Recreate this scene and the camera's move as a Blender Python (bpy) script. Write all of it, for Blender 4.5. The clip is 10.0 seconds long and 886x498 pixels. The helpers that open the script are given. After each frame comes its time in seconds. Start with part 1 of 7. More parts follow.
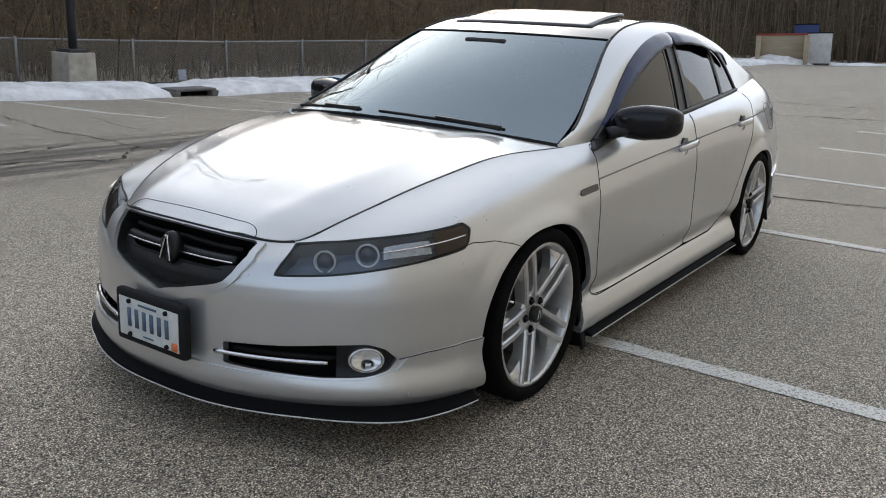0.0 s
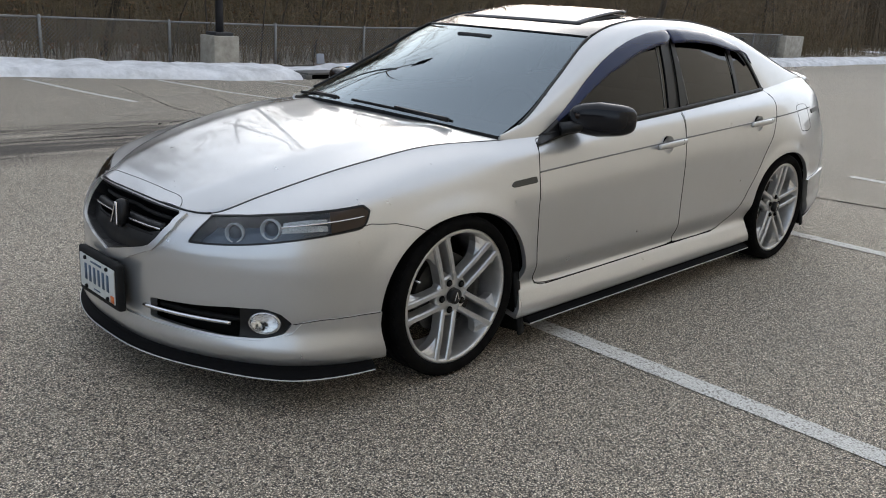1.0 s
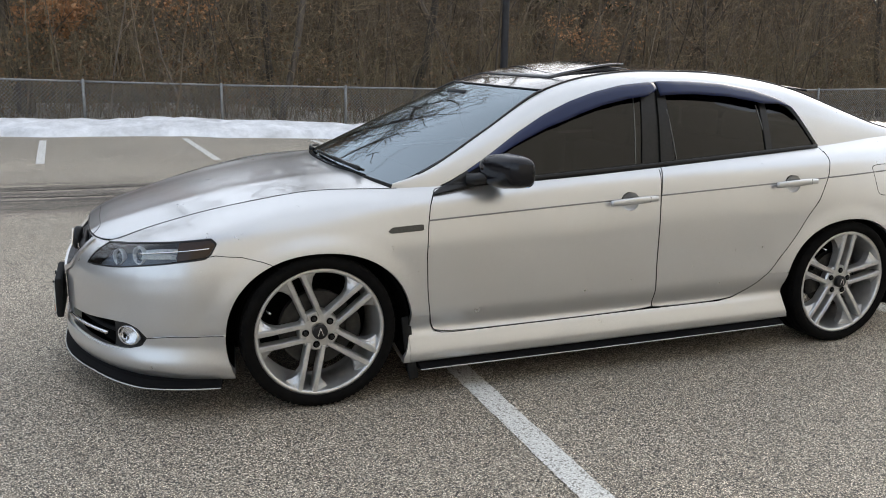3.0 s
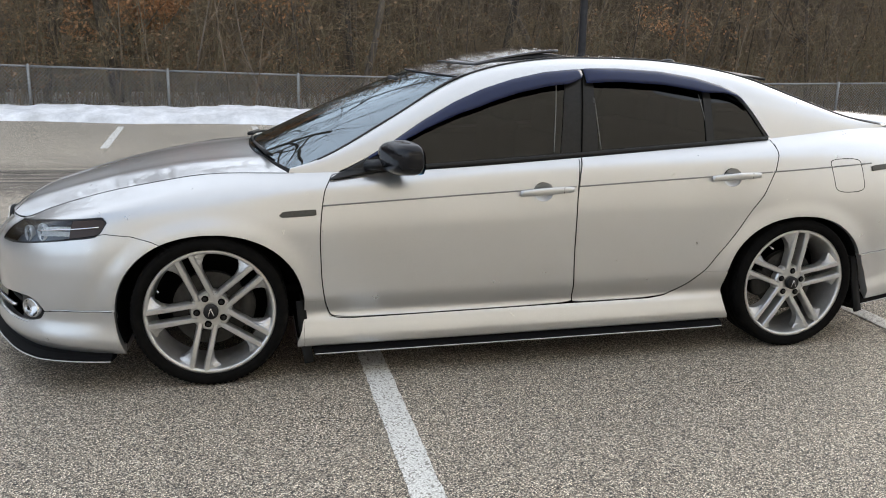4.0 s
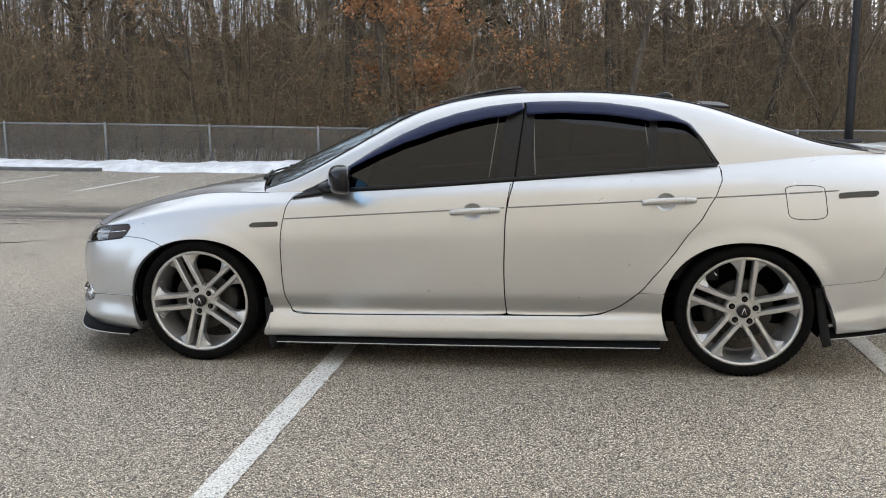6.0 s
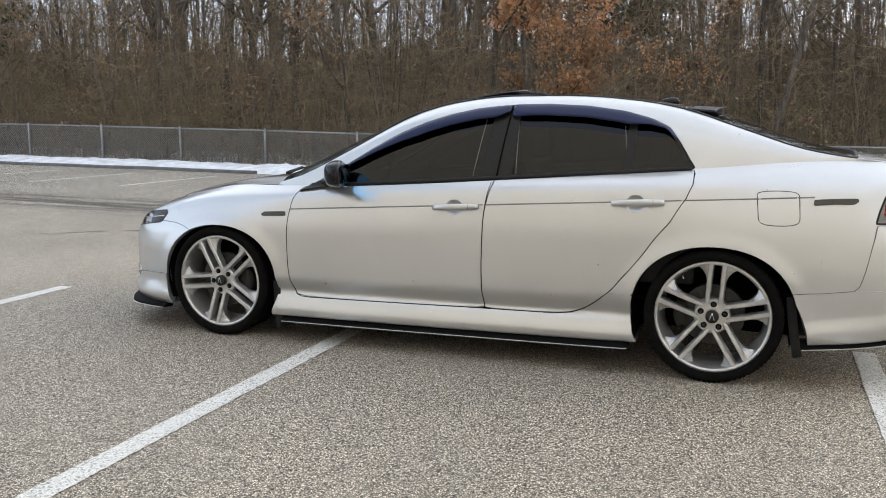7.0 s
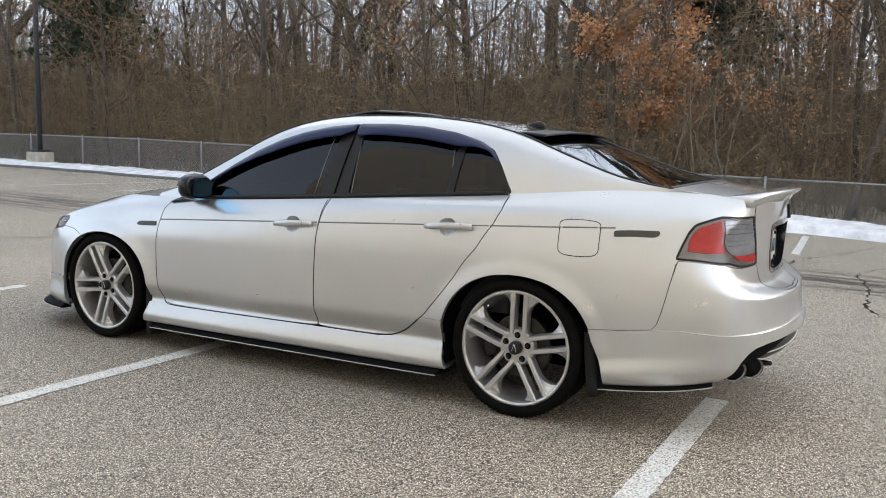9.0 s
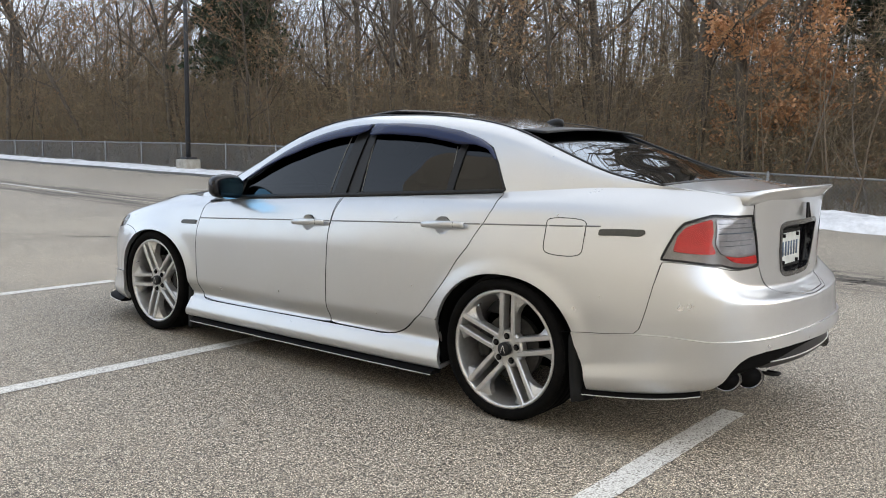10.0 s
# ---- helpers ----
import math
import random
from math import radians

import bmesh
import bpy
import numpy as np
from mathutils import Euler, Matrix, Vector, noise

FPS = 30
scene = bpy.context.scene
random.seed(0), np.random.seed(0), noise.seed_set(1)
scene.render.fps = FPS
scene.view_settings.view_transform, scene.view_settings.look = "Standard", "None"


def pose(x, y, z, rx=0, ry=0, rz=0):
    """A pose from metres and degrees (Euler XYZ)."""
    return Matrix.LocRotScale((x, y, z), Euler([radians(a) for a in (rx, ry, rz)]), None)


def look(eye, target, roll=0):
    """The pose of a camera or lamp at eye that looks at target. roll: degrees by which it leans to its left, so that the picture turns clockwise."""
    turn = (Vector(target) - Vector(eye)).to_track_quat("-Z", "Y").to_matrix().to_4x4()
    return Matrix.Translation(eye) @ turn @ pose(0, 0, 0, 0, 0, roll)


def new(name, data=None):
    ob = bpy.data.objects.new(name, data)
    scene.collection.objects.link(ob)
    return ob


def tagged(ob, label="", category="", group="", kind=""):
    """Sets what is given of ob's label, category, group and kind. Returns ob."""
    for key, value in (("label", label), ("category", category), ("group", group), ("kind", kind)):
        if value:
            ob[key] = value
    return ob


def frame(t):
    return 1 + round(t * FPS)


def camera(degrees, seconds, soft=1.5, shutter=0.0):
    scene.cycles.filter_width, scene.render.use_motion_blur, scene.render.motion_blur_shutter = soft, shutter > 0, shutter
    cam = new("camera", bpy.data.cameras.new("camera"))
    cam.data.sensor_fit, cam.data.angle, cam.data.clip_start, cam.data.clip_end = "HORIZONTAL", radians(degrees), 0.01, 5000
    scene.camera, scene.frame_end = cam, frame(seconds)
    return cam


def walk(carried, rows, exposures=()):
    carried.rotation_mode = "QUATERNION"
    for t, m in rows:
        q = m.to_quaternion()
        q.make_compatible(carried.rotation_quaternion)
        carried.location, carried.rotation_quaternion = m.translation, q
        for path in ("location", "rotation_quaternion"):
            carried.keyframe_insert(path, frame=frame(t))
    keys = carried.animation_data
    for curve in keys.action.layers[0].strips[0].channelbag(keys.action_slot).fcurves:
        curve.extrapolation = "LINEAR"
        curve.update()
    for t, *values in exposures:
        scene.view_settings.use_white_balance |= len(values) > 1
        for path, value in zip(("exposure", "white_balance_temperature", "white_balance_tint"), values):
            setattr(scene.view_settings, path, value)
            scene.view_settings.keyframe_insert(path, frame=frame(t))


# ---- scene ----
cam = camera(54.9, 10.0, 1.0)
PATH = [
    (0, (3.94, 2.197, 1.312), (2.341, 1.114, 0.794), 2.7),
    (0.5, (3.805, 2.621, 1.375), (2.269, 1.459, 0.835), 3.6),
    (1, (3.568, 2.971, 1.394), (2.204, 1.621, 0.83), 3.4),
    (1.5, (3.28, 3.361, 1.419), (2.05, 1.876, 0.89), 3.0),
    (2, (2.929, 3.667, 1.431), (1.842, 2.061, 0.941), 2.8),
    (2.5, (2.516, 3.877, 1.438), (1.545, 2.19, 0.982), 2.6),
    (2.7, (2.338, 3.973, 1.425), (1.479, 2.222, 0.98), 1.9),
    (3.8, (1.407, 4.27, 1.418), (0.928, 2.386, 0.946), 1.1),
    (4, (1.22, 4.33, 1.415), (0.766, 2.44, 0.941), 1.2),
    (4.5, (0.759, 4.458, 1.419), (0.475, 2.538, 0.934), 0.7),
    (5, (0.329, 4.608, 1.415), (0.187, 2.667, 0.953), 0.3),
    (5.2, (0.162, 4.726, 1.398), (0.164, 2.771, 0.977), -0.3),
    (6.3, (-0.837, 4.979, 1.273), (-0.406, 3.053, 0.947), -1.1),
    (6.5, (-1.053, 4.997, 1.25), (-0.492, 3.104, 0.93), -1.3),
    (7, (-1.527, 4.951, 1.241), (-0.838, 3.099, 0.936), -0.2),
    (7.5, (-1.96, 4.878, 1.241), (-1.228, 3.037, 0.967), 0.4),
    (8, (-2.357, 4.801, 1.257), (-1.561, 2.985, 0.994), 0.2),
    (8.5, (-2.61, 4.537, 1.214), (-1.747, 2.751, 0.96), 1.0),
    (9, (-2.887, 4.291, 1.221), (-1.916, 2.561, 0.973), 1.5),
    (9.5, (-3.208, 4.105, 1.214), (-2.045, 2.497, 0.968), 0.9),
    (10, (-3.448, 3.876, 1.199), (-2.193, 2.337, 0.957), 0.9),
]
walk(cam, [(t, look(eye, target, roll)) for t, eye, target, roll in PATH], [(0, 0.98, 6150, 10), (1, 1.03, 6180, 10), (2.5, 1.37, 6230, 10), (4, 1.65, 6300, 10), (6.5, 1.69, 6300, 10), (10, 1.69, 6350, 10)])

# ---- world, sun, exposure ----
world = bpy.data.worlds.new("overcast_sky")
scene.world = world
world.use_nodes = True
wn, wl = world.node_tree.nodes, world.node_tree.links
sky = wn.new("ShaderNodeTexSky")
sky.sky_type, sky.sun_disc = "NISHITA", False
sky.sun_elevation, sky.sun_rotation = radians(17), radians(231)
sky.air_density, sky.dust_density, sky.ozone_density = 1.3, 3.5, 1.0
grey = wn.new("ShaderNodeHueSaturation")
grey.inputs["Saturation"].default_value = 0.50
wl.new(sky.outputs["Color"], grey.inputs["Color"])
# cloud veils the glow round the sun: the sky is nearly even
veil = wn.new("ShaderNodeMix")
veil.data_type = "RGBA"
veil.inputs[0].default_value = 0.62
# it thins overhead, where the deeper blue shows
place = wn.new("ShaderNodeTexCoord")
axes = wn.new("ShaderNodeSeparateXYZ")
wl.new(place.outputs["Generated"], axes.inputs[0])
height = wn.new("ShaderNodeMapRange")
height.inputs[3].default_value, height.inputs[4].default_value = 1.0, 0.50
wl.new(axes.outputs[2], height.inputs[0])
cloud = wn.new("ShaderNodeMix")
cloud.data_type, cloud.blend_type = "RGBA", "MULTIPLY"
cloud.inputs[0].default_value = 1.0
cloud.inputs[6].default_value = (3.5, 4.05, 5.0, 1)
wl.new(height.outputs[0], cloud.inputs[7])
wl.new(cloud.outputs[2], veil.inputs[7])
wl.new(grey.outputs["Color"], veil.inputs[6])
wl.new(veil.outputs[2], wn["Background"].inputs["Color"])
wn["Background"].inputs["Strength"].default_value = 0.13
sun = new("sun", bpy.data.lights.new("sun", "SUN"))
sun.data.energy, sun.data.angle, sun.data.color = 0.60, radians(180), (1.0, 0.94, 0.85)
sun.matrix_world = look((-12.2, -9.8, 7.6), (0, 0, 0))

# ---- materials ----
def material(name, colour, rough=0.5, metal=0.0, coat=0.0, spec=0.5):
    m = bpy.data.materials.new(name)
    m.use_nodes = True
    b = m.node_tree.nodes["Principled BSDF"]
    b.inputs["Base Color"].default_value = (*colour, 1)
    b.inputs["Roughness"].default_value = rough
    b.inputs["Metallic"].default_value = metal
    b.inputs["Coat Weight"].default_value = coat
    b.inputs["Coat Roughness"].default_value = 0.03
    b.inputs["Specular IOR Level"].default_value = spec
    return m


def nodes_of(m):
    return m.node_tree.nodes, m.node_tree.links, m.node_tree.nodes["Principled BSDF"]


def noise_of(m, scale, detail=6.0, rough=0.6, space="Object", squash=None):
    n, l, b = nodes_of(m)
    tc = n.new("ShaderNodeTexCoord")
    t = n.new("ShaderNodeTexNoise")
    t.inputs["Scale"].default_value, t.inputs["Detail"].default_value, t.inputs["Roughness"].default_value = scale, detail, rough
    if squash:
        mp = n.new("ShaderNodeMapping")
        mp.inputs["Scale"].default_value = squash
        l.new(tc.outputs[space], mp.inputs["Vector"])
        l.new(mp.outputs["Vector"], t.inputs["Vector"])
    else:
        l.new(tc.outputs[space], t.inputs["Vector"])
    return t.outputs["Fac"]


def ramp_of(m, fac, stops):
    n, l, b = nodes_of(m)
    r = n.new("ShaderNodeValToRGB")
    while len(r.color_ramp.elements) < len(stops):
        r.color_ramp.elements.new(0.5)
    for e, (p, c) in zip(r.color_ramp.elements, stops):
        e.position, e.color = p, (*c, 1)
    l.new(fac, r.inputs["Fac"])
    return r.outputs["Color"]


def mixed(m, fac, a, b2, mode="MIX"):
    n, l, b = nodes_of(m)
    x = n.new("ShaderNodeMix")
    x.data_type, x.blend_type = "RGBA", mode
    for key, v in ((0, fac), (6, a), (7, b2)):
        if hasattr(v, "is_output"):
            l.new(v, x.inputs[key])
        else:
            x.inputs[key].default_value = v if key == 0 else (*v, 1)
    return x.outputs[2]


def bumped(m, height, strength=0.3, distance=0.002):
    n, l, b = nodes_of(m)
    u = n.new("ShaderNodeBump")
    u.inputs["Strength"].default_value, u.inputs["Distance"].default_value = strength, distance
    l.new(height, u.inputs["Height"])
    l.new(u.outputs["Normal"], b.inputs["Normal"])
    return u


def coloured(m, colour):
    nodes_of(m)[1].new(colour, nodes_of(m)[2].inputs["Base Color"])


def varied(name, dark, light, scale, rough=0.8, metal=0.0, bump=0.3, distance=0.003, detail=8.0, squash=None, spec=0.5):
    """A material whose colour and relief wander between two tones."""
    m = material(name, light, rough, metal, 0.0, spec)
    f = noise_of(m, scale, detail, 0.65, squash=squash)
    coloured(m, ramp_of(m, f, [(0.32, dark), (0.68, light)]))
    if bump:
        bumped(m, f, bump, distance)
    return m


def make_paint():
    m = material("silver_metallic_paint", (0.56, 0.56, 0.555), 0.33, 0.8, 1.0)
    f = noise_of(m, 420, 3)
    dirt = noise_of(m, 2.2, 5)
    n, l, b = nodes_of(m)
    film = n.new("ShaderNodeMapRange")
    film.inputs[1].default_value, film.inputs[2].default_value = 0.3, 0.7
    film.inputs[3].default_value, film.inputs[4].default_value = 0.27, 0.40
    l.new(noise_of(m, 11, 6, 0.7), film.inputs[0])
    l.new(film.outputs[0], b.inputs["Roughness"])
    c = ramp_of(m, f, [(0.28, (0.49, 0.495, 0.495)), (0.72, (0.65, 0.655, 0.655))])
    coloured(m, mixed(m, 0.25, c, ramp_of(m, dirt, [(0.35, (0.52, 0.515, 0.505)), (0.65, (0.60, 0.605, 0.605))])))
    return m


def make_glass(name, tint, ior=1.55, gloss=(1.0, 1.0, 1.0)):
    """Tinted pane: what lies behind shows through darkly, gloss on top."""
    m = bpy.data.materials.new(name)
    m.use_nodes = True
    n, l = m.node_tree.nodes, m.node_tree.links
    n.remove(n["Principled BSDF"])
    tr, gl, mx, fr = n.new("ShaderNodeBsdfTransparent"), n.new("ShaderNodeBsdfGlossy"), n.new("ShaderNodeMixShader"), n.new("ShaderNodeFresnel")
    tr.inputs["Color"].default_value = (*tint, 1)
    gl.inputs["Roughness"].default_value = 0.01
    gl.inputs["Color"].default_value = (*gloss, 1)
    fr.inputs["IOR"].default_value = ior
    l.new(fr.outputs[0], mx.inputs[0])
    l.new(tr.outputs[0], mx.inputs[1])
    l.new(gl.outputs[0], mx.inputs[2])
    l.new(mx.outputs[0], n["Material Output"].inputs["Surface"])
    return m


def make_asphalt():
    m = material("worn_aggregate_asphalt", (0.2, 0.19, 0.175), 0.72)
    n, l, b = nodes_of(m)
    tc = n.new("ShaderNodeTexCoord")
    v = n.new("ShaderNodeTexVoronoi")
    v.inputs["Scale"].default_value = 205
    l.new(tc.outputs["Object"], v.inputs["Vector"])
    sep = n.new("ShaderNodeSeparateColor")
    l.new(v.outputs["Color"], sep.inputs[0])
    stones = ramp_of(m, sep.outputs[0], [(0.0, (0.035, 0.032, 0.028)), (0.13, (0.07, 0.064, 0.055)), (0.22, (0.26, 0.227, 0.18)), (0.58, (0.465, 0.40, 0.312)), (0.80, (0.68, 0.588, 0.462)), (0.93, (0.99, 0.91, 0.765))])
    gaps = ramp_of(m, v.outputs["Distance"], [(0.24, (1.07, 1.07, 1.07)), (0.68, (0.10, 0.095, 0.09))])
    c = mixed(m, 0.86, stones, gaps, "MULTIPLY")
    big = noise_of(m, 0.35, 7, 0.62)
    patch = ramp_of(m, big, [(0.34, (0.96, 0.96, 0.955)), (0.64, (1.24, 1.23, 1.205))])
    c = mixed(m, 0.85, c, patch, "MULTIPLY")
    # darker worn band that crosses the aisle
    mp = n.new("ShaderNodeMapping")
    mp.inputs["Scale"].default_value = (0.22, 3.4, 1.0)
    l.new(tc.outputs["Object"], mp.inputs["Vector"])
    st = n.new("ShaderNodeTexNoise")
    st.inputs["Scale"].default_value, st.inputs["Detail"].default_value = 1.4, 8
    l.new(mp.outputs["Vector"], st.inputs["Vector"])
    xyz = n.new("ShaderNodeSeparateXYZ")
    l.new(tc.outputs["Object"], xyz.inputs[0])
    mr = n.new("ShaderNodeMapRange")
    mr.inputs[1].default_value, mr.inputs[2].default_value = -3.8, -4.5
    mr2 = n.new("ShaderNodeMapRange")
    mr2.inputs[1].default_value, mr2.inputs[2].default_value = -6.3, -5.5
    for r in (mr, mr2):
        l.new(xyz.outputs[1], r.inputs[0])
    band = n.new("ShaderNodeMath")
    band.operation = "MULTIPLY"
    l.new(mr.outputs[0], band.inputs[0])
    l.new(mr2.outputs[0], band.inputs[1])
    ends = n.new("ShaderNodeMapRange")
    ends.inputs[1].default_value, ends.inputs[2].default_value = -14, -7
    l.new(xyz.outputs[0], ends.inputs[0])
    short = n.new("ShaderNodeMath")
    short.operation = "MULTIPLY"
    l.new(band.outputs[0], short.inputs[0])
    l.new(ends.outputs[0], short.inputs[1])
    both = n.new("ShaderNodeMath")
    both.operation = "MULTIPLY"
    l.new(short.outputs[0], both.inputs[0])
    mr3 = n.new("ShaderNodeMapRange")
    mr3.inputs[1].default_value, mr3.inputs[2].default_value = 0.40, 0.55
    l.new(st.outputs["Fac"], mr3.inputs[0])
    l.new(mr3.outputs[0], both.inputs[1])
    c = mixed(m, both.outputs[0], c, mixed(m, 1.0, c, (0.27, 0.26, 0.26), "MULTIPLY"))
    coloured(m, c)
    bumped(m, v.outputs["Distance"], 0.55, 0.003)
    return m


def make_line_paint():
    m = material("worn_white_line_paint", (0.7, 0.7, 0.67), 0.8)
    n, l, b = nodes_of(m)
    f = noise_of(m, 60, 6, 0.75)
    g = noise_of(m, 5, 5, 0.6)
    tc = n.new("ShaderNodeTexCoord")
    v = n.new("ShaderNodeTexVoronoi")
    v.inputs["Scale"].default_value = 150
    l.new(tc.outputs["Object"], v.inputs["Vector"])
    mul = n.new("ShaderNodeMath")
    mul.operation = "ADD"
    l.new(f, mul.inputs[0])
    l.new(g, mul.inputs[1])
    sep = n.new("ShaderNodeSeparateColor")
    l.new(v.outputs["Color"], sep.inputs[0])
    chips = ramp_of(m, sep.outputs[1], [(0.10, (0.30, 0.28, 0.25)), (0.16, (0.85, 0.85, 0.84)), (0.5, (1, 1, 1))])
    pits = mixed(m, 1.0, chips, ramp_of(m, v.outputs["Distance"], [(0.32, (1, 1, 1)), (0.85, (0.50, 0.49, 0.47))]), "MULTIPLY")
    coloured(m, mixed(m, 0.9, ramp_of(m, mul.outputs[0], [(0.40, (0.24, 0.225, 0.20)), (0.50, (0.40, 0.39, 0.36)), (0.58, (0.76, 0.75, 0.71))]), pits, "MULTIPLY"))
    bumped(m, f, 0.5, 0.003)
    return m


PAINT = make_paint()
BLACK_GLOSS = material("gloss_black_paint", (0.012, 0.012, 0.014), 0.10, 0.0, 0.6, 0.5)
BLACK_TRIM = varied("satin_black_trim", (0.006, 0.006, 0.0065), (0.012, 0.012, 0.0125), 60, 0.36, bump=0.05, spec=0.3)
BLACK_MATT = material("matt_black_plastic", (0.012, 0.012, 0.012), 0.75, spec=0.2)
# near-black for liners, hollows and gaps; shade of the hollows is in it
CAVITY = material("liner_black_cavity_shade", (0.006, 0.006, 0.006), 0.95, spec=0.05)
MIRROR_BLACK = material("black_mirror_paint", (0.008, 0.008, 0.010), 0.12, 0.0, 0.0, 0.3)
VISOR = material("smoked_acrylic", (0.008, 0.014, 0.052), 0.10, 0.0, 0.0, 0.3)
DARK_CHROME = material("dark_chrome", (0.16, 0.16, 0.165), 0.18, 1.0)
CHROME = material("brushed_chrome", (0.72, 0.72, 0.73), 0.16, 1.0)
RIM = varied("silver_wheel_paint", (0.52, 0.515, 0.505), (0.63, 0.625, 0.615), 30, 0.30, 0.75, bump=0.02)
TYRE = varied("tyre_rubber", (0.004, 0.004, 0.004), (0.008, 0.0075, 0.007), 25, 0.9, bump=0.15, spec=0.05)
MIRROR_BLUE = material("blue_tinted_mirror", (0.25, 0.55, 0.85), 0.03, 1.0)
STEEL = varied("brake_steel", (0.022, 0.021, 0.020), (0.05, 0.048, 0.045), 40, 0.5, 0.6, bump=0.05)
DARK_METAL = varied("dark_cast_metal", (0.015, 0.015, 0.015), (0.035, 0.033, 0.03), 30, 0.6, 0.5)
SEAL = material("black_rubber_seal", (0.010, 0.010, 0.011), 0.55)
SIDE_GLASS = make_glass("limo_tinted_glass", (0.020, 0.022, 0.020), 1.44)
SCREEN_GLASS = make_glass("tinted_windscreen_glass", (0.12, 0.14, 0.145), 2.8, (0.78, 0.90, 0.98))
REAR_GLASS = make_glass("tinted_rear_glass", (0.03, 0.03, 0.03), 4.2, (0.90, 0.95, 1.0))
LENS = make_glass("clear_lamp_lens", (0.90, 0.93, 0.96))
TAIL_COVER = make_glass("clear_tail_lens", (0.97, 0.97, 0.97), 1.4)
LAMP_DARK = varied("smoked_lamp_housing", (0.055, 0.07, 0.095), (0.12, 0.145, 0.185), 14, 0.35, bump=0.03)
PROJECTOR_GLASS = material("dark_projector_glass", (0.03, 0.036, 0.045), 0.04, 0.0, 0.5)
BRIGHT_BOWL = varied("bright_lamp_bowl", (0.55, 0.55, 0.55), (0.85, 0.85, 0.84), 40, 0.12, 0.9, bump=0.25, distance=0.004)
REFLECTOR = varied("lamp_reflector", (0.62, 0.62, 0.61), (0.92, 0.92, 0.90), 90, 0.25, 0.0, bump=0.6, distance=0.004)
AMBER_SMOKE = material("smoked_marker_lens", (0.030, 0.018, 0.012), 0.10, 0.0, 0.0, 0.35)
MARKER = varied("smoked_side_marker", (0.045, 0.044, 0.038), (0.07, 0.068, 0.06), 80, 0.3, bump=0.1, spec=0.3)
TAIL_GREY = varied("grey_lamp_reflector", (0.22, 0.205, 0.20), (0.34, 0.32, 0.315), 30, 0.3, 0.3, bump=0.05)
RED_LENS = varied("red_lamp_lens", (0.52, 0.030, 0.035), (0.86, 0.075, 0.070), 26, 0.15, bump=0.15, spec=0.3, squash=(1, 1, 5))
GREY_LENS = varied("smoked_clear_lamp_lens", (0.42, 0.42, 0.45), (0.66, 0.66, 0.70), 18, 0.12, 0.4, bump=0.1)
CABIN = varied("dark_cabin_trim", (0.02, 0.02, 0.021), (0.04, 0.04, 0.042), 40, 0.8)
PLATE_WHITE = varied("plate_enamel", (0.50, 0.52, 0.50), (0.62, 0.64, 0.62), 25, 0.4, bump=0.02)
PLATE_INK = material("plate_dark_ink", (0.07, 0.11, 0.17), 0.5)
STICKER = material("orange_sticker", (0.62, 0.16, 0.04), 0.5)
ASPHALT = make_asphalt()
LINE_PAINT = make_line_paint()
CRACK = varied("open_crack_shadow", (0.016, 0.015, 0.014), (0.075, 0.068, 0.058), 9, 0.95, spec=0.05)
SNOW = varied("old_snow", (0.50, 0.50, 0.50), (0.86, 0.86, 0.87), 2.6, 0.75, bump=0.5, distance=0.03)
CONCRETE = varied("weathered_concrete", (0.28, 0.255, 0.21), (0.48, 0.445, 0.375), 4, 0.9, bump=0.3, distance=0.01)
DARK_CONCRETE = varied("dark_kerb_concrete", (0.07, 0.068, 0.063), (0.16, 0.155, 0.145), 5, 0.7, bump=0.3, distance=0.008)
GALVANISED = varied("galvanised_steel", (0.20, 0.20, 0.20), (0.34, 0.34, 0.33), 25, 0.55, 0.6)
POLE_PAINT = varied("dark_bronze_pole_paint", (0.022, 0.022, 0.025), (0.04, 0.04, 0.044), 8, 0.5)
LITTER = varied("leaf_litter", (0.035, 0.026, 0.017), (0.10, 0.072, 0.045), 2.5, 0.95, bump=0.8, distance=0.05)
BARK = varied("grey_brown_bark", (0.045, 0.036, 0.028), (0.14, 0.115, 0.09), 9, 0.95, bump=0.8, distance=0.02, squash=(1, 1, 0.2))
TWIG = varied("brown_twigs", (0.10, 0.075, 0.050), (0.22, 0.165, 0.112), 3, 0.95, bump=0)
STRAW = varied("dry_brush_stems", (0.085, 0.066, 0.038), (0.23, 0.182, 0.105), 2, 0.95, bump=0)
LEAF_RUST = varied("rust_oak_leaves", (0.36, 0.17, 0.07), (0.62, 0.335, 0.165), 1.5, 0.9, bump=0)
LEAF_BROWN = varied("dead_brown_leaves", (0.14, 0.082, 0.042), (0.30, 0.187, 0.102), 1.5, 0.9, bump=0)
NEEDLE = varied("dark_evergreen_needles", (0.014, 0.022, 0.010), (0.04, 0.055, 0.026), 2, 0.9, bump=0)
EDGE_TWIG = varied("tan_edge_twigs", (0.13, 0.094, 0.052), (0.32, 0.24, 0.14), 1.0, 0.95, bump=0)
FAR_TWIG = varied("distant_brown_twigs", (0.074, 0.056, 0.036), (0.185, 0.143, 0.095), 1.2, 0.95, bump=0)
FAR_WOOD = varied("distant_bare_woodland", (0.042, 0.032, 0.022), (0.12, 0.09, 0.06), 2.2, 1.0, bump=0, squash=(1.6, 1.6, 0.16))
TAN_WALL = varied("tan_block_wall", (0.72, 0.66, 0.55), (0.82, 0.765, 0.645), 3, 0.9)
BRICK_FAR = varied("tan_weathered_boards", (0.34, 0.28, 0.195), (0.45, 0.38, 0.27), 1.2, 0.9, squash=(0.4, 0.4, 3))
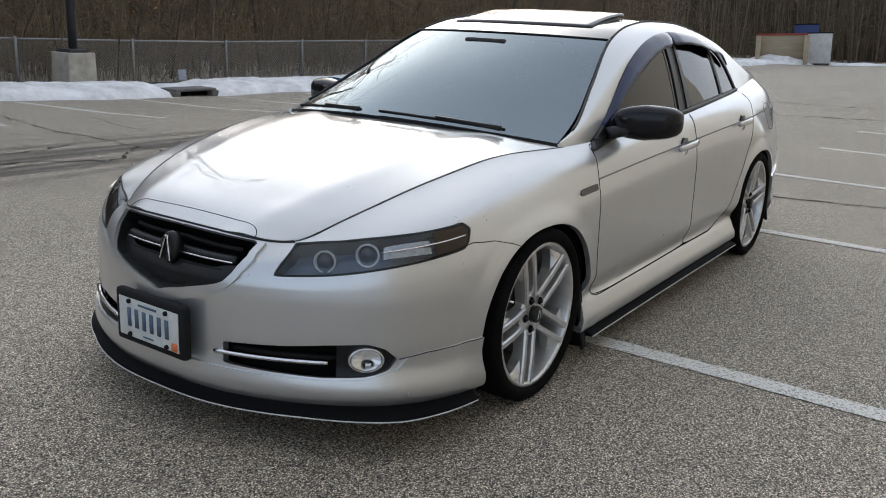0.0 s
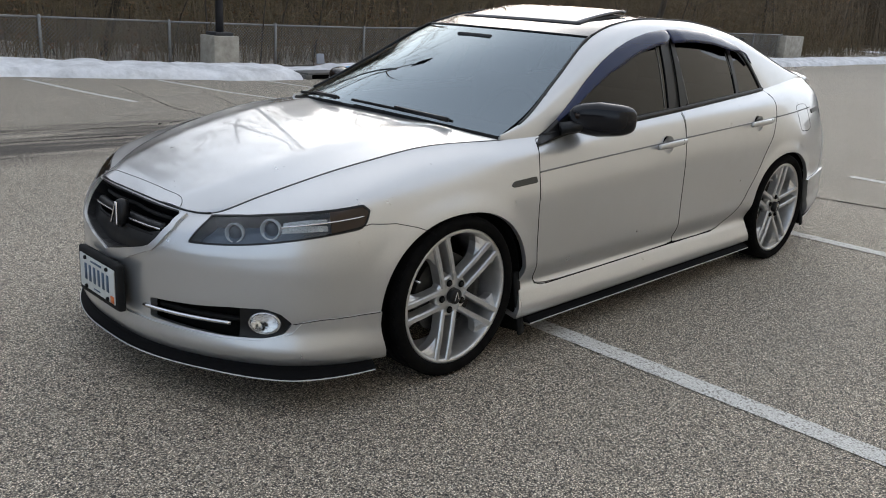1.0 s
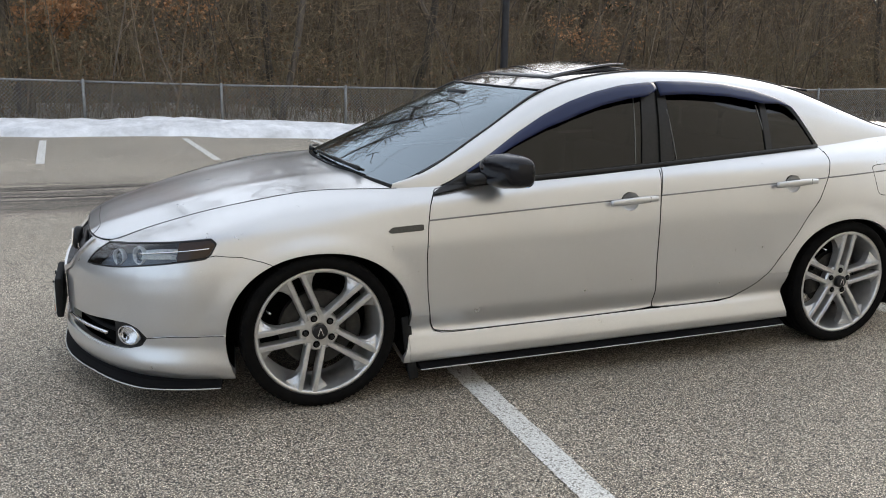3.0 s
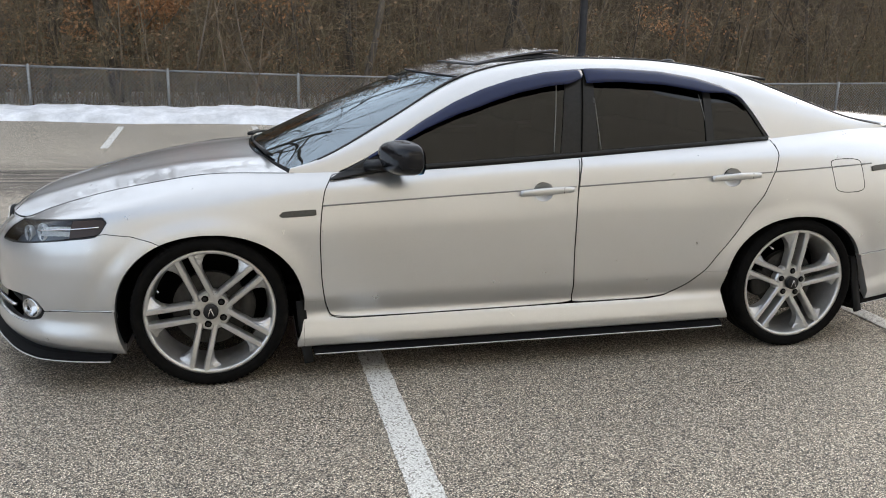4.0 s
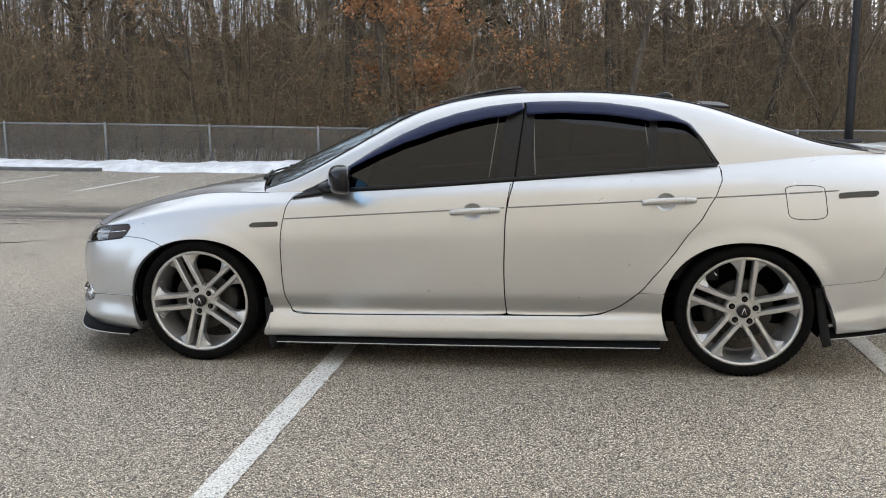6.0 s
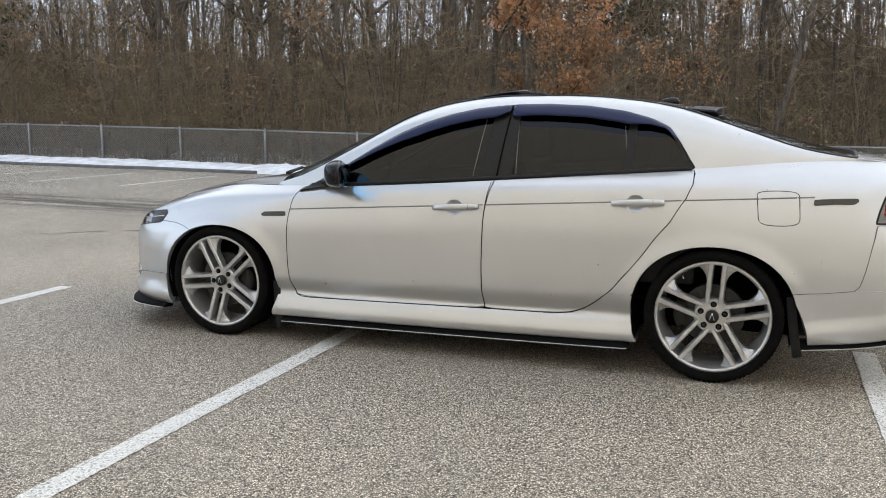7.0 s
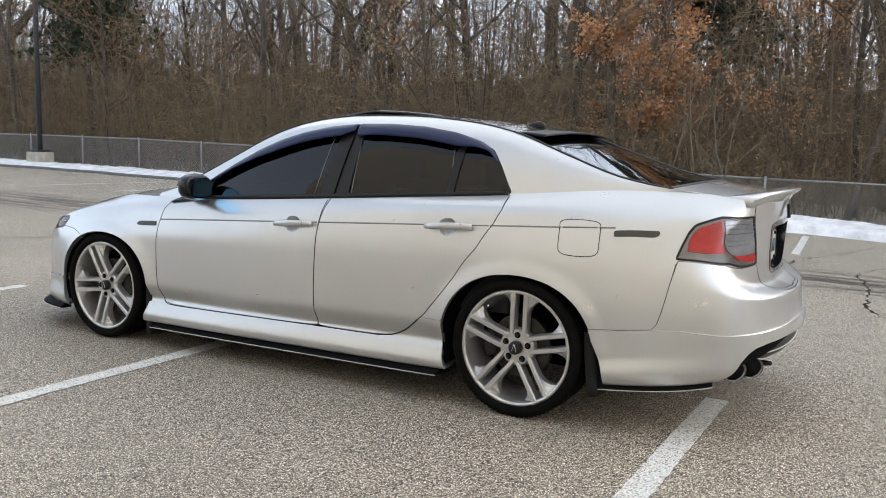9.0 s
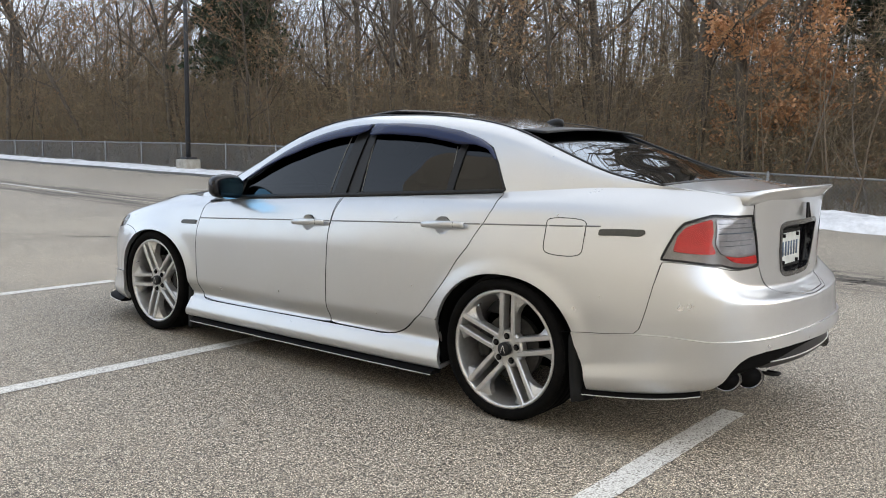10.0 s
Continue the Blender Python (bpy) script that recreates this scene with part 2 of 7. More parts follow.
RED_CAP = material("red_coping", (0.30, 0.05, 0.035), 0.7)
BLUE_PANEL = material("blue_steel", (0.03, 0.05, 0.16), 0.6)
WHITE_STEEL = varied("white_painted_steel", (0.50, 0.50, 0.50), (0.68, 0.68, 0.68), 3, 0.6)
CARD = material("pale_card", (0.30, 0.32, 0.36), 0.7)


def random_tone(m, low, high):
    """Each object that wears the material is a little lighter or darker."""
    n, l, b = nodes_of(m)
    old = b.inputs["Base Color"].links[0].from_socket
    info = n.new("ShaderNodeObjectInfo")
    c = ramp_of(m, info.outputs["Random"], [(0.0, (low, low, low)), (1.0, (high, high * 0.99, high * 0.97))])
    coloured(m, mixed(m, 1.0, old, c, "MULTIPLY"))


random_tone(BARK, 0.55, 1.5)
random_tone(LEAF_BROWN, 0.7, 1.3)

# ---- building kit ----
def part(name, bm, mat, parent=None, label="", smooth=True):
    """Links a bmesh as one mesh object, under a thing or a part when one is given."""
    me = bpy.data.meshes.new(name)
    bm.to_mesh(me)
    bm.free()
    for p in me.polygons:
        p.use_smooth = smooth
    me.materials.append(mat)
    ob = new(name, me)
    ob.parent = parent
    if label:
        ob["label"] = label
    return ob


def raw(name, verts, faces, mat, parent=None, label="", smooth=False):
    me = bpy.data.meshes.new(name)
    me.from_pydata([tuple(v) for v in verts], [], faces)
    me.update()
    if smooth:
        for p in me.polygons:
            p.use_smooth = True
    me.materials.append(mat)
    ob = new(name, me)
    ob.parent = parent
    if label:
        ob["label"] = label
    return ob


def thing(name, label, category, at=(0, 0, 0), group="", kind=""):
    ob = new(name)
    ob.empty_display_size = 0.2
    ob.location = at
    return tagged(ob, label, category, group, kind)


def block(bm, size, at=(0, 0, 0), m=None, bevel=0.0):
    """A box with softened edges added to bm."""
    r = bmesh.ops.create_cube(bm, size=1, matrix=(m or Matrix()) @ Matrix.Translation(at) @ Matrix.Diagonal((*size, 1)))
    if bevel:
        es = list({e for v in r["verts"] for e in v.link_edges})
        bmesh.ops.bevel(bm, geom=es, offset=bevel, segments=2, affect="EDGES", profile=0.6)
    return bm


def boxed(size, at=(0, 0, 0), m=None, bevel=0.0):
    return block(bmesh.new(), size, at, m, bevel)


def lathe(profile, n=64, axis="y"):
    """Turns (radius, height) pairs round an axis."""
    bm = bmesh.new()
    rings = []
    for r, h in profile:
        ring = []
        for i in range(n):
            a = 2 * math.pi * i / n
            c, s = r * math.cos(a), r * math.sin(a)
            ring.append(bm.verts.new((c, h, s) if axis == "y" else (c, s, h)))
        rings.append(ring)
    for a, b in zip(rings, rings[1:]):
        for i in range(n):
            j = (i + 1) % n
            bm.faces.new((a[i], a[j], b[j], b[i]))
    bmesh.ops.recalc_face_normals(bm, faces=bm.faces)
    return bm


def capped(profile, n=48, axis="y"):
    bm = lathe(profile, n, axis)
    es = [e for e in bm.edges if e.is_boundary]
    bmesh.ops.holes_fill(bm, edges=es, sides=0)
    bmesh.ops.recalc_face_normals(bm, faces=bm.faces)
    return bm


def tube(path, radius, n=8, bm=None, taper=None):
    """A round bar along a line of points."""
    bm = bm or bmesh.new()
    path = [Vector(p) for p in path]
    rings = []
    for i, p in enumerate(path):
        d = (path[min(i + 1, len(path) - 1)] - path[max(i - 1, 0)]).normalized()
        a = d.orthogonal().normalized() if i == 0 else (a - d * a.dot(d)).normalized()
        b = d.cross(a)
        r = radius if taper is None else radius * taper[i]
        rings.append([bm.verts.new(p + (a * math.cos(2 * math.pi * k / n) + b * math.sin(2 * math.pi * k / n)) * r) for k in range(n)])
    for p, q in zip(rings, rings[1:]):
        for k in range(n):
            bm.faces.new((p[k], p[(k + 1) % n], q[(k + 1) % n], q[k]))
    bm.faces.new(rings[0][::-1])
    bm.faces.new(rings[-1])
    bmesh.ops.recalc_face_normals(bm, faces=bm.faces)
    return bm


def sweep(path, section, up=(0, 0, 1), bm=None, closed_ends=True):
    """Sweeps a closed (side, up) section along a path; side is up x direction."""
    bm = bm or bmesh.new()
    path = [Vector(p) for p in path]
    up = Vector(up)
    rings = []
    for i, p in enumerate(path):
        d = (path[min(i + 1, len(path) - 1)] - path[max(i - 1, 0)]).normalized()
        side = up.cross(d).normalized()
        u2 = d.cross(side)
        sec = section(i / (len(path) - 1)) if callable(section) else section
        rings.append([bm.verts.new(p + side * a + u2 * b) for a, b in sec])
    k = len(rings[0])
    for p, q in zip(rings, rings[1:]):
        for j in range(k):
            bm.faces.new((p[j], p[(j + 1) % k], q[(j + 1) % k], q[j]))
    if closed_ends:
        bm.faces.new(rings[0][::-1])
        bm.faces.new(rings[-1])
    bmesh.ops.recalc_face_normals(bm, faces=bm.faces)
    return bm


def mirrored(bm):
    """The same bmesh flipped to the car's other side."""
    for v in bm.verts:
        v.co.y = -v.co.y
    bmesh.ops.reverse_faces(bm, faces=bm.faces)
    return bm


def both(bm):
    """Joins a bmesh with its mirror image."""
    r = bmesh.ops.duplicate(bm, geom=bm.verts[:] + bm.edges[:] + bm.faces[:])
    fs = [g for g in r["geom"] if isinstance(g, bmesh.types.BMFace)]
    for g in r["geom"]:
        if isinstance(g, bmesh.types.BMVert):
            g.co.y = -g.co.y
    bmesh.ops.reverse_faces(bm, faces=fs)
    return bm


# ---- smooth surfaces, held as tables of points, from which panels are cut ----
def pchip(xk, yk, x):
    """Shape-keeping cubic through the knots; yk may have trailing axes."""
    xk, yk, x = np.asarray(xk, float), np.asarray(yk, float), np.asarray(x, float)
    h = np.diff(xk).reshape((-1,) + (1,) * (yk.ndim - 1))
    s = np.diff(yk, axis=0) / h
    d = np.zeros_like(yk)
    d[0], d[-1] = s[0], s[-1]
    if len(xk) > 2:
        w1, w2 = 2 * h[1:] + h[:-1], h[1:] + 2 * h[:-1]
        ok = s[:-1] * s[1:] > 0
        with np.errstate(divide="ignore", invalid="ignore"):
            hm = (w1 + w2) / (w1 / s[:-1] + w2 / s[1:])
        d[1:-1] = np.where(ok, hm, 0)
    i = np.clip(np.searchsorted(xk, x, side="right") - 1, 0, len(xk) - 2)
    hh = h[i]
    t = ((x - xk[i]).reshape((-1,) + (1,) * (yk.ndim - 1))) / hh
    return (yk[i] * (1 + 2 * t) * (1 - t) ** 2 + d[i] * hh * t * (1 - t) ** 2 + yk[i + 1] * t * t * (3 - 2 * t) + d[i + 1] * hh * t * t * (t - 1))


def softened(a, sigma, axis, mirror=False):
    """Gaussian smoothing along one axis; ends stay put, or go on as a mirror image."""
    if sigma <= 0:
        return a
    a = np.moveaxis(a, axis, 0)
    r = max(1, int(3 * sigma))
    k = np.exp(-0.5 * (np.arange(-r, r + 1) / sigma) ** 2)
    k /= k.sum()
    lo, hi = a[1:r + 1][::-1], a[-r - 1:-1][::-1]
    if mirror:
        f = np.array([1, -1, 1])
        lo, hi = lo * f, hi * f
    else:
        lo, hi = 2 * a[0] - lo, 2 * a[-1] - hi
    p = np.concatenate([lo, a, hi])
    out = sum(k[j] * p[j:j + len(a)] for j in range(2 * r + 1))
    return np.moveaxis(out, 0, axis)


class Surf:
    def __init__(self, tab, ends=False):
        self.p = tab
        self.nu, self.nv = tab.shape[:2]
        du, dv = np.gradient(tab, axis=0), np.gradient(tab, axis=1)
        n = np.cross(du, dv)
        n /= np.maximum(np.linalg.norm(n, axis=2, keepdims=True), 1e-9)
        if (n[..., 1] * tab[..., 1]).sum() + 0.3 * n[..., 2].sum() < 0:
            n = -n
        if ends:
            n[0, :, 1] = n[-1, :, 1] = 0
        n = softened(softened(n, 1.5, 0), 1.0, 1)
        self.n = n / np.maximum(np.linalg.norm(n, axis=2, keepdims=True), 1e-9)

    def look_up(self, tab, u, v):
        a, b = min(max(u, 0), 1) * (self.nu - 1), min(max(v, 0), 1) * (self.nv - 1)
        i, j = min(int(a), self.nu - 2), min(int(b), self.nv - 2)
        s, t = a - i, b - j
        return (tab[i, j] * (1 - s) * (1 - t) + tab[i + 1, j] * s * (1 - t) + tab[i, j + 1] * (1 - s) * t + tab[i + 1, j + 1] * s * t)

    def at(self, u, v, lift=0.0):
        return self.look_up(self.p, u, v) + (lift * self.look_up(self.n, u, v) if lift else 0)

    def uv(self, x=None, y=None, z=None, lo=0.0, hi=1.0, low=0.0):
        """The place on the surface nearest to what is given of x, y, z."""
        i0, i1 = int(lo * (self.nu - 1)), int(hi * (self.nu - 1)) + 1
        j0 = int(low * (self.nv - 1))
        given = [(k, c) for k, c in enumerate((x, y, z)) if c is not None]
        d = sum((self.p[i0:i1, j0:, k] - c) ** 2 for k, c in given)
        i, j = np.unravel_index(np.argmin(d), d.shape)
        u, v = (i + i0) / (self.nu - 1), (j + j0) / (self.nv - 1)
        # a few exact steps from the nearest sample
        ks = [k for k, _ in given]
        want = np.array([c for _, c in given])
        e = 0.002
        for _ in range(4):
            at = self.at(u, v)[ks]
            u1, v1 = (u + e if u + e <= 1 else u - e), (v + e if v + e <= 1 else v - e)
            jac = np.stack([(self.at(u1, v)[ks] - at) / (u1 - u), (self.at(u, v1)[ks] - at) / (v1 - v)], 1)
            if len(ks) == 1:
                jac[:, 0] = 0
            st = np.linalg.lstsq(jac, want - at, rcond=1e-4)[0]
            st = np.clip(st, -0.006, 0.006)
            u, v = min(max(u + st[0], lo), hi), min(max(v + st[1], low), 1)
        return u, v

    def metric(self, u, v):
        e, u, v = 0.004, min(max(u, 0.005), 0.995), min(max(v, 0.005), 0.995)
        a = np.linalg.norm(self.at(min(u + e, 1), v) - self.at(max(u - e, 0), v)) / (min(u + e, 1) - max(u - e, 0))
        b = np.linalg.norm(self.at(u, min(v + e, 1)) - self.at(u, max(v - e, 0))) / (min(v + e, 1) - max(v - e, 0))
        return max(a, 1e-4), max(b, 1e-4)


def closed_curve(pts, n=64, corner=0.0):
    """A rounded closed line through the given (u, v) corners; corner 0 keeps them sharp."""
    pts = np.array(pts, float)
    seg = np.roll(pts, -1, 0) - pts
    ln = np.hypot(*seg.T) + 1e-12
    cum = np.concatenate([[0], np.cumsum(ln)])
    s = np.linspace(0, cum[-1], n, endpoint=False)
    ext = np.vstack([pts, pts[:1]])
    q = np.stack([np.interp(s, cum, ext[:, k]) for k in (0, 1)], 1)
    if corner > 0:
        r = max(1, int(3 * corner))
        k = np.exp(-0.5 * (np.arange(-r, r + 1) / corner) ** 2)
        k /= k.sum()
        q = sum(k[j + r] * np.roll(q, j, 0) for j in range(-r, r + 1))
    return q


def offset(poly, surf, d):
    """Moves a closed (u, v) line outwards by d metres."""
    poly = np.asarray(poly, float)
    m = np.array([surf.metric(*p) for p in poly])
    q = poly * m.mean(0)
    t = np.roll(q, -1, 0) - np.roll(q, 1, 0)
    t /= np.maximum(np.linalg.norm(t, axis=1, keepdims=True), 1e-9)
    area = 0.5 * np.sum(q[:, 0] * np.roll(q[:, 1], -1) - np.roll(q[:, 0], -1) * q[:, 1])
    nrm = np.stack([t[:, 1], -t[:, 0]], 1) * (1 if area > 0 else -1)
    return poly + nrm * d / m


def inside(poly, pts):
    x, y = pts[:, 0], pts[:, 1]
    px, py = poly[:, 0], poly[:, 1]
    qx, qy = np.roll(px, -1), np.roll(py, -1)
    r = np.zeros(len(pts), bool)
    for a, b, c, d in zip(px, py, qx, qy):
        if b != d:
            r ^= ((b > y) != (d > y)) & (x < (c - a) * (y - b) / (d - b) + a)
    return r


def split(cell, a, b):
    """Splits a convex cell by the line through a and b."""
    nx, ny = b[1] - a[1], a[0] - b[0]
    ds = [(p[0] - a[0]) * nx + (p[1] - a[1]) * ny for p in cell]
    eps = 1e-12
    if all(d >= -eps for d in ds) or all(d <= eps for d in ds):
        return [cell]
    one, two = [], []
    for i, p in enumerate(cell):
        q, d, e = cell[(i + 1) % len(cell)], ds[i], ds[(i + 1) % len(cell)]
        if d >= 0:
            one.append(p)
        if d <= 0:
            two.append(p)
        if d * e < 0:
            t = d / (d - e)
            c = (p[0] + (q[0] - p[0]) * t, p[1] + (q[1] - p[1]) * t)
            one.append(c)
            two.append(c)
    return [c for c in (one, two) if len(c) > 2]


def cut_cells(us, vs, keep, drop):
    """Convex cells of the grid us x vs that lie in every keep line and in no drop line."""
    lines = list(keep) + list(drop)
    hits = {}
    for poly in lines:
        m = len(poly)
        for k in range(m):
            a, b = poly[k], poly[(k + 1) % m]
            i0, i1 = np.searchsorted(us, min(a[0], b[0])) - 1, np.searchsorted(us, max(a[0], b[0]))
            j0, j1 = np.searchsorted(vs, min(a[1], b[1])) - 1, np.searchsorted(vs, max(a[1], b[1]))
            for i in range(max(i0, 0), min(i1, len(us) - 1)):
                for j in range(max(j0, 0), min(j1, len(vs) - 1)):
                    hits.setdefault((i, j), []).append((tuple(a), tuple(b)))
    cells = []
    for i in range(len(us) - 1):
        for j in range(len(vs) - 1):
            cs = [[(us[i], vs[j]), (us[i + 1], vs[j]), (us[i + 1], vs[j + 1]), (us[i], vs[j + 1])]]
            for a, b in hits.get((i, j), ()):
                cs = [c for cell in cs for c in split(cell, a, b)]
            cells += cs
    mid = np.array([np.mean(c, axis=0) for c in cells])
    ok = np.ones(len(cells), bool)
    for poly in keep:
        ok &= inside(poly, mid)
    for poly in drop:
        ok &= ~inside(poly, mid)
    return [c for c, o in zip(cells, ok) if o]


def panel(name, surf, mat, parent, keep=(), drop=(), box=(0, 1, 0, 1), step=(0.004, 0.02), depth=0.016, lift=0.0, label="", sides="LR", join=True):
    """A sheet-metal panel cut from a surface, with turned-in edges; the mirror image is joined to it or made a panel of its own."""
    us = np.linspace(box[0], box[1], max(2, int(round((box[1] - box[0]) / step[0])) + 1))
    vs = np.linspace(box[2], box[3], max(2, int(round((box[3] - box[2]) / step[1])) + 1))
    cells = cut_cells(us, vs, keep, drop)
    index, verts, norms, faces = {}, [], [], []
    for c in cells:
        f = []
        for p in c:
            key = (round(p[0], 7), round(p[1], 7))
            if key not in index:
                index[key] = len(verts)
                n = surf.look_up(surf.n, *p)
                verts.append(surf.look_up(surf.p, *p) + n * lift)
                norms.append(n / np.linalg.norm(n))
            if index[key] not in f:
                f.append(index[key])
        if len(f) > 2:
            faces.append(f)
    edges = {}
    for f in faces:
        for a, b in zip(f, f[1:] + f[:1]):
            edges.setdefault((min(a, b), max(a, b)), []).append((a, b))
    outer = [e[0] for e in edges.values() if len(e) == 1]
    # the turned-in rim; no rim along the middle of the car
    inner = {}
    top = len(faces)
    if depth > 0:
        for a, b in outer:
            if abs(verts[a][1]) < 1e-5 and abs(verts[b][1]) < 1e-5:
                continue
            for k in (a, b):
                if k not in inner:
                    inner[k] = len(verts)
                    verts.append(verts[k] - norms[k] * depth)
                    norms.append(norms[k])
            faces.append([b, a, inner[a], inner[b]])
    v, nn = np.array(verts), np.array(norms)

    def emit(vs_, ns_, fs_):
        me = bpy.data.meshes.new(name)
        me.from_pydata([tuple(q) for q in vs_], [], fs_)
        me.update()
        # face the way of the surface
        per = []
        for p in me.polygons:
            p.use_smooth = True
        flat = [p.index % (top + len(faces) - top) >= top for p in me.polygons]
        for p, fl in zip(me.polygons, flat):
            for li in p.loop_indices:
                k = me.loops[li].vertex_index
                per.append(tuple(p.normal) if fl else tuple(ns_[k]))
        me.normals_split_custom_set(per)
        me.materials.append(mat)
        ob = new(name, me)
        ob.parent = parent
        if label:
            ob["label"] = label
        return ob

    def oriented(fs_, vs_, ns_):
        out = []
        for i, f in enumerate(fs_):
            a, b, c = vs_[f[0]], vs_[f[1]], vs_[f[2]]
            g = np.cross(b - a, c - a)
            out.append(f if i % len(faces) >= top or g @ ns_[f[0]] >= 0 else f[::-1])
        return out

    fl = np.array([1, -1, 1])
    rv, rn, rf = v * fl, nn * fl, [f[::-1] for f in faces]
    lf = oriented(faces, v, nn)
    rf = oriented(rf, rv, rn)
    if sides == "L":
        return [emit(v, nn, lf)]
    if join:
        k = len(v)
        return [emit(np.vstack([v, rv]), np.vstack([nn, rn]), lf + [[q + k for q in f] for f in rf])]
    return [emit(v, nn, lf), emit(rv, rn, rf)]

# ---- the car: its lines ----
car = thing("sedan", "silver four-door sedan with black roof, smoked window visors and lowered stance", "car", (0, 0.025, 0))

# plan outline of the body at bumper height, from the nose round the side to the tail
PLAN = [(2.33, 0), (2.322, 0.15), (2.29, 0.30), (2.225, 0.46), (2.14, 0.60), (2.04, 0.715), (1.90, 0.80), (1.72, 0.846), (1.36, 0.868), (0.95, 0.858),
        (0.30, 0.852), (-0.25, 0.852), (-0.95, 0.858), (-1.36, 0.868), (-1.74, 0.848), (-2.02, 0.795), (-2.225, 0.712), (-2.335, 0.535), (-2.39, 0.29), (-2.407, 0)]
# hood edge, belt line and boot edge
TOP = [(2.215, 0, 0.655), (2.212, 0.15, 0.654), (2.195, 0.30, 0.648), (2.13, 0.405, 0.642), (2.02, 0.47, 0.692), (1.88, 0.525, 0.742), (1.72, 0.565, 0.787),
       (1.55, 0.60, 0.822), (1.30, 0.645, 0.862), (0.93, 0.735, 0.866), (0.30, 0.762, 0.898), (-0.25, 0.750, 0.932), (-0.95, 0.718, 0.976), (-1.36, 0.685, 1.003),
       (-1.74, 0.635, 1.035), (-1.98, 0.585, 1.036), (-2.14, 0.535, 1.024), (-2.265, 0.485, 1.010), (-2.318, 0.28, 1.006), (-2.335, 0, 1.006)]
# lines between sill and shoulder: (station, inset) and (station, height)
LINES = [
    ([(0, 0.34), (19, 0.34)], [(0, 0.20), (19, 0.24)]),
    ([(0, 0.035), (7, 0.02), (9, 0.002), (12, 0.002), (14, 0.012), (16, 0.025), (19, 0.07)], [(0, 0.166), (4, 0.164), (6, 0.163), (7, 0.160), (9, 0.146), (12, 0.162), (13, 0.19), (14, 0.222), (15, 0.242), (16, 0.275), (17, 0.298), (19, 0.310)]),
    ([(0, 0.0), (5, -0.012), (7, -0.006), (9, -0.006), (12, -0.006), (14, -0.008), (16, -0.004), (19, -0.012)], [(0, 0.225), (5, 0.215), (7, 0.212), (9, 0.182), (12, 0.196), (14, 0.262), (16, 0.325), (19, 0.365)]),
    ([(0, 0.006), (7, 0.006), (9, 0.016), (12, 0.016), (14, 0.006), (16, -0.004), (17, -0.014), (19, -0.028)], [(0, 0.30), (5, 0.295), (7, 0.30), (8, 0.26), (9, 0.245), (12, 0.255), (13, 0.28), (14, 0.33), (16, 0.40), (19, 0.425)]),
    ([(0, 0.004), (7, 0.004), (9, 0.036), (12, 0.036), (14, 0.006), (16, -0.006), (17, -0.012), (19, -0.018)], [(0, 0.37), (7, 0.36), (9, 0.285), (12, 0.295), (14, 0.41), (16, 0.46), (19, 0.475)]),
    ([(0, 0.006), (7, 0.002), (8, -0.002), (9, 0.004), (12, 0.004), (13, -0.002), (14, 0.004), (16, -0.004), (19, -0.010)], [(0, 0.468), (5, 0.474), (7, 0.47), (8, 0.42), (9, 0.375), (12, 0.400), (13, 0.46), (14, 0.52), (17, 0.53), (19, 0.535)]),
    ([(0, 0.014), (3, 0.009), (7, 0.010), (8, 0.006), (9, 0.008), (12, 0.010), (13, 0.006), (14, 0.018), (16, 0.006), (17, -0.001), (19, -0.004)], [(0, 0.512), (3, 0.520), (7, 0.575), (8, 0.62), (9, 0.63), (12, 0.69), (13, 0.71), (14, 0.70), (17, 0.60), (19, 0.585)]),
    ([(0, 0.050), (3, 0.030), (5, 0.028), (7, 0.034), (8, 0.040), (9, 0.030), (12, 0.034), (14, 0.070), (15, 0.055), (16, 0.065), (17, 0.085), (19, 0.100)], [(0, 0.575), (3, 0.575), (5, 0.61), (7, 0.655), (8, 0.715), (9, 0.742), (10, 0.772), (12, 0.848), (14, 0.872), (15, 0.82), (16, 0.74), (17, 0.665), (19, 0.635)]),
    ([(0, 0.085), (3, 0.055), (5, 0.060), (7, 0.078), (8, 0.100), (9, 0.052), (12, 0.070), (14, 0.125), (16, 0.100), (17, 0.088), (19, 0.085)], [(0, 0.615), (3, 0.61), (5, 0.665), (7, 0.73), (8, 0.795), (9, 0.81), (12, 0.925), (14, 0.965), (16, 0.92), (17, 0.865), (19, 0.84)]),
]


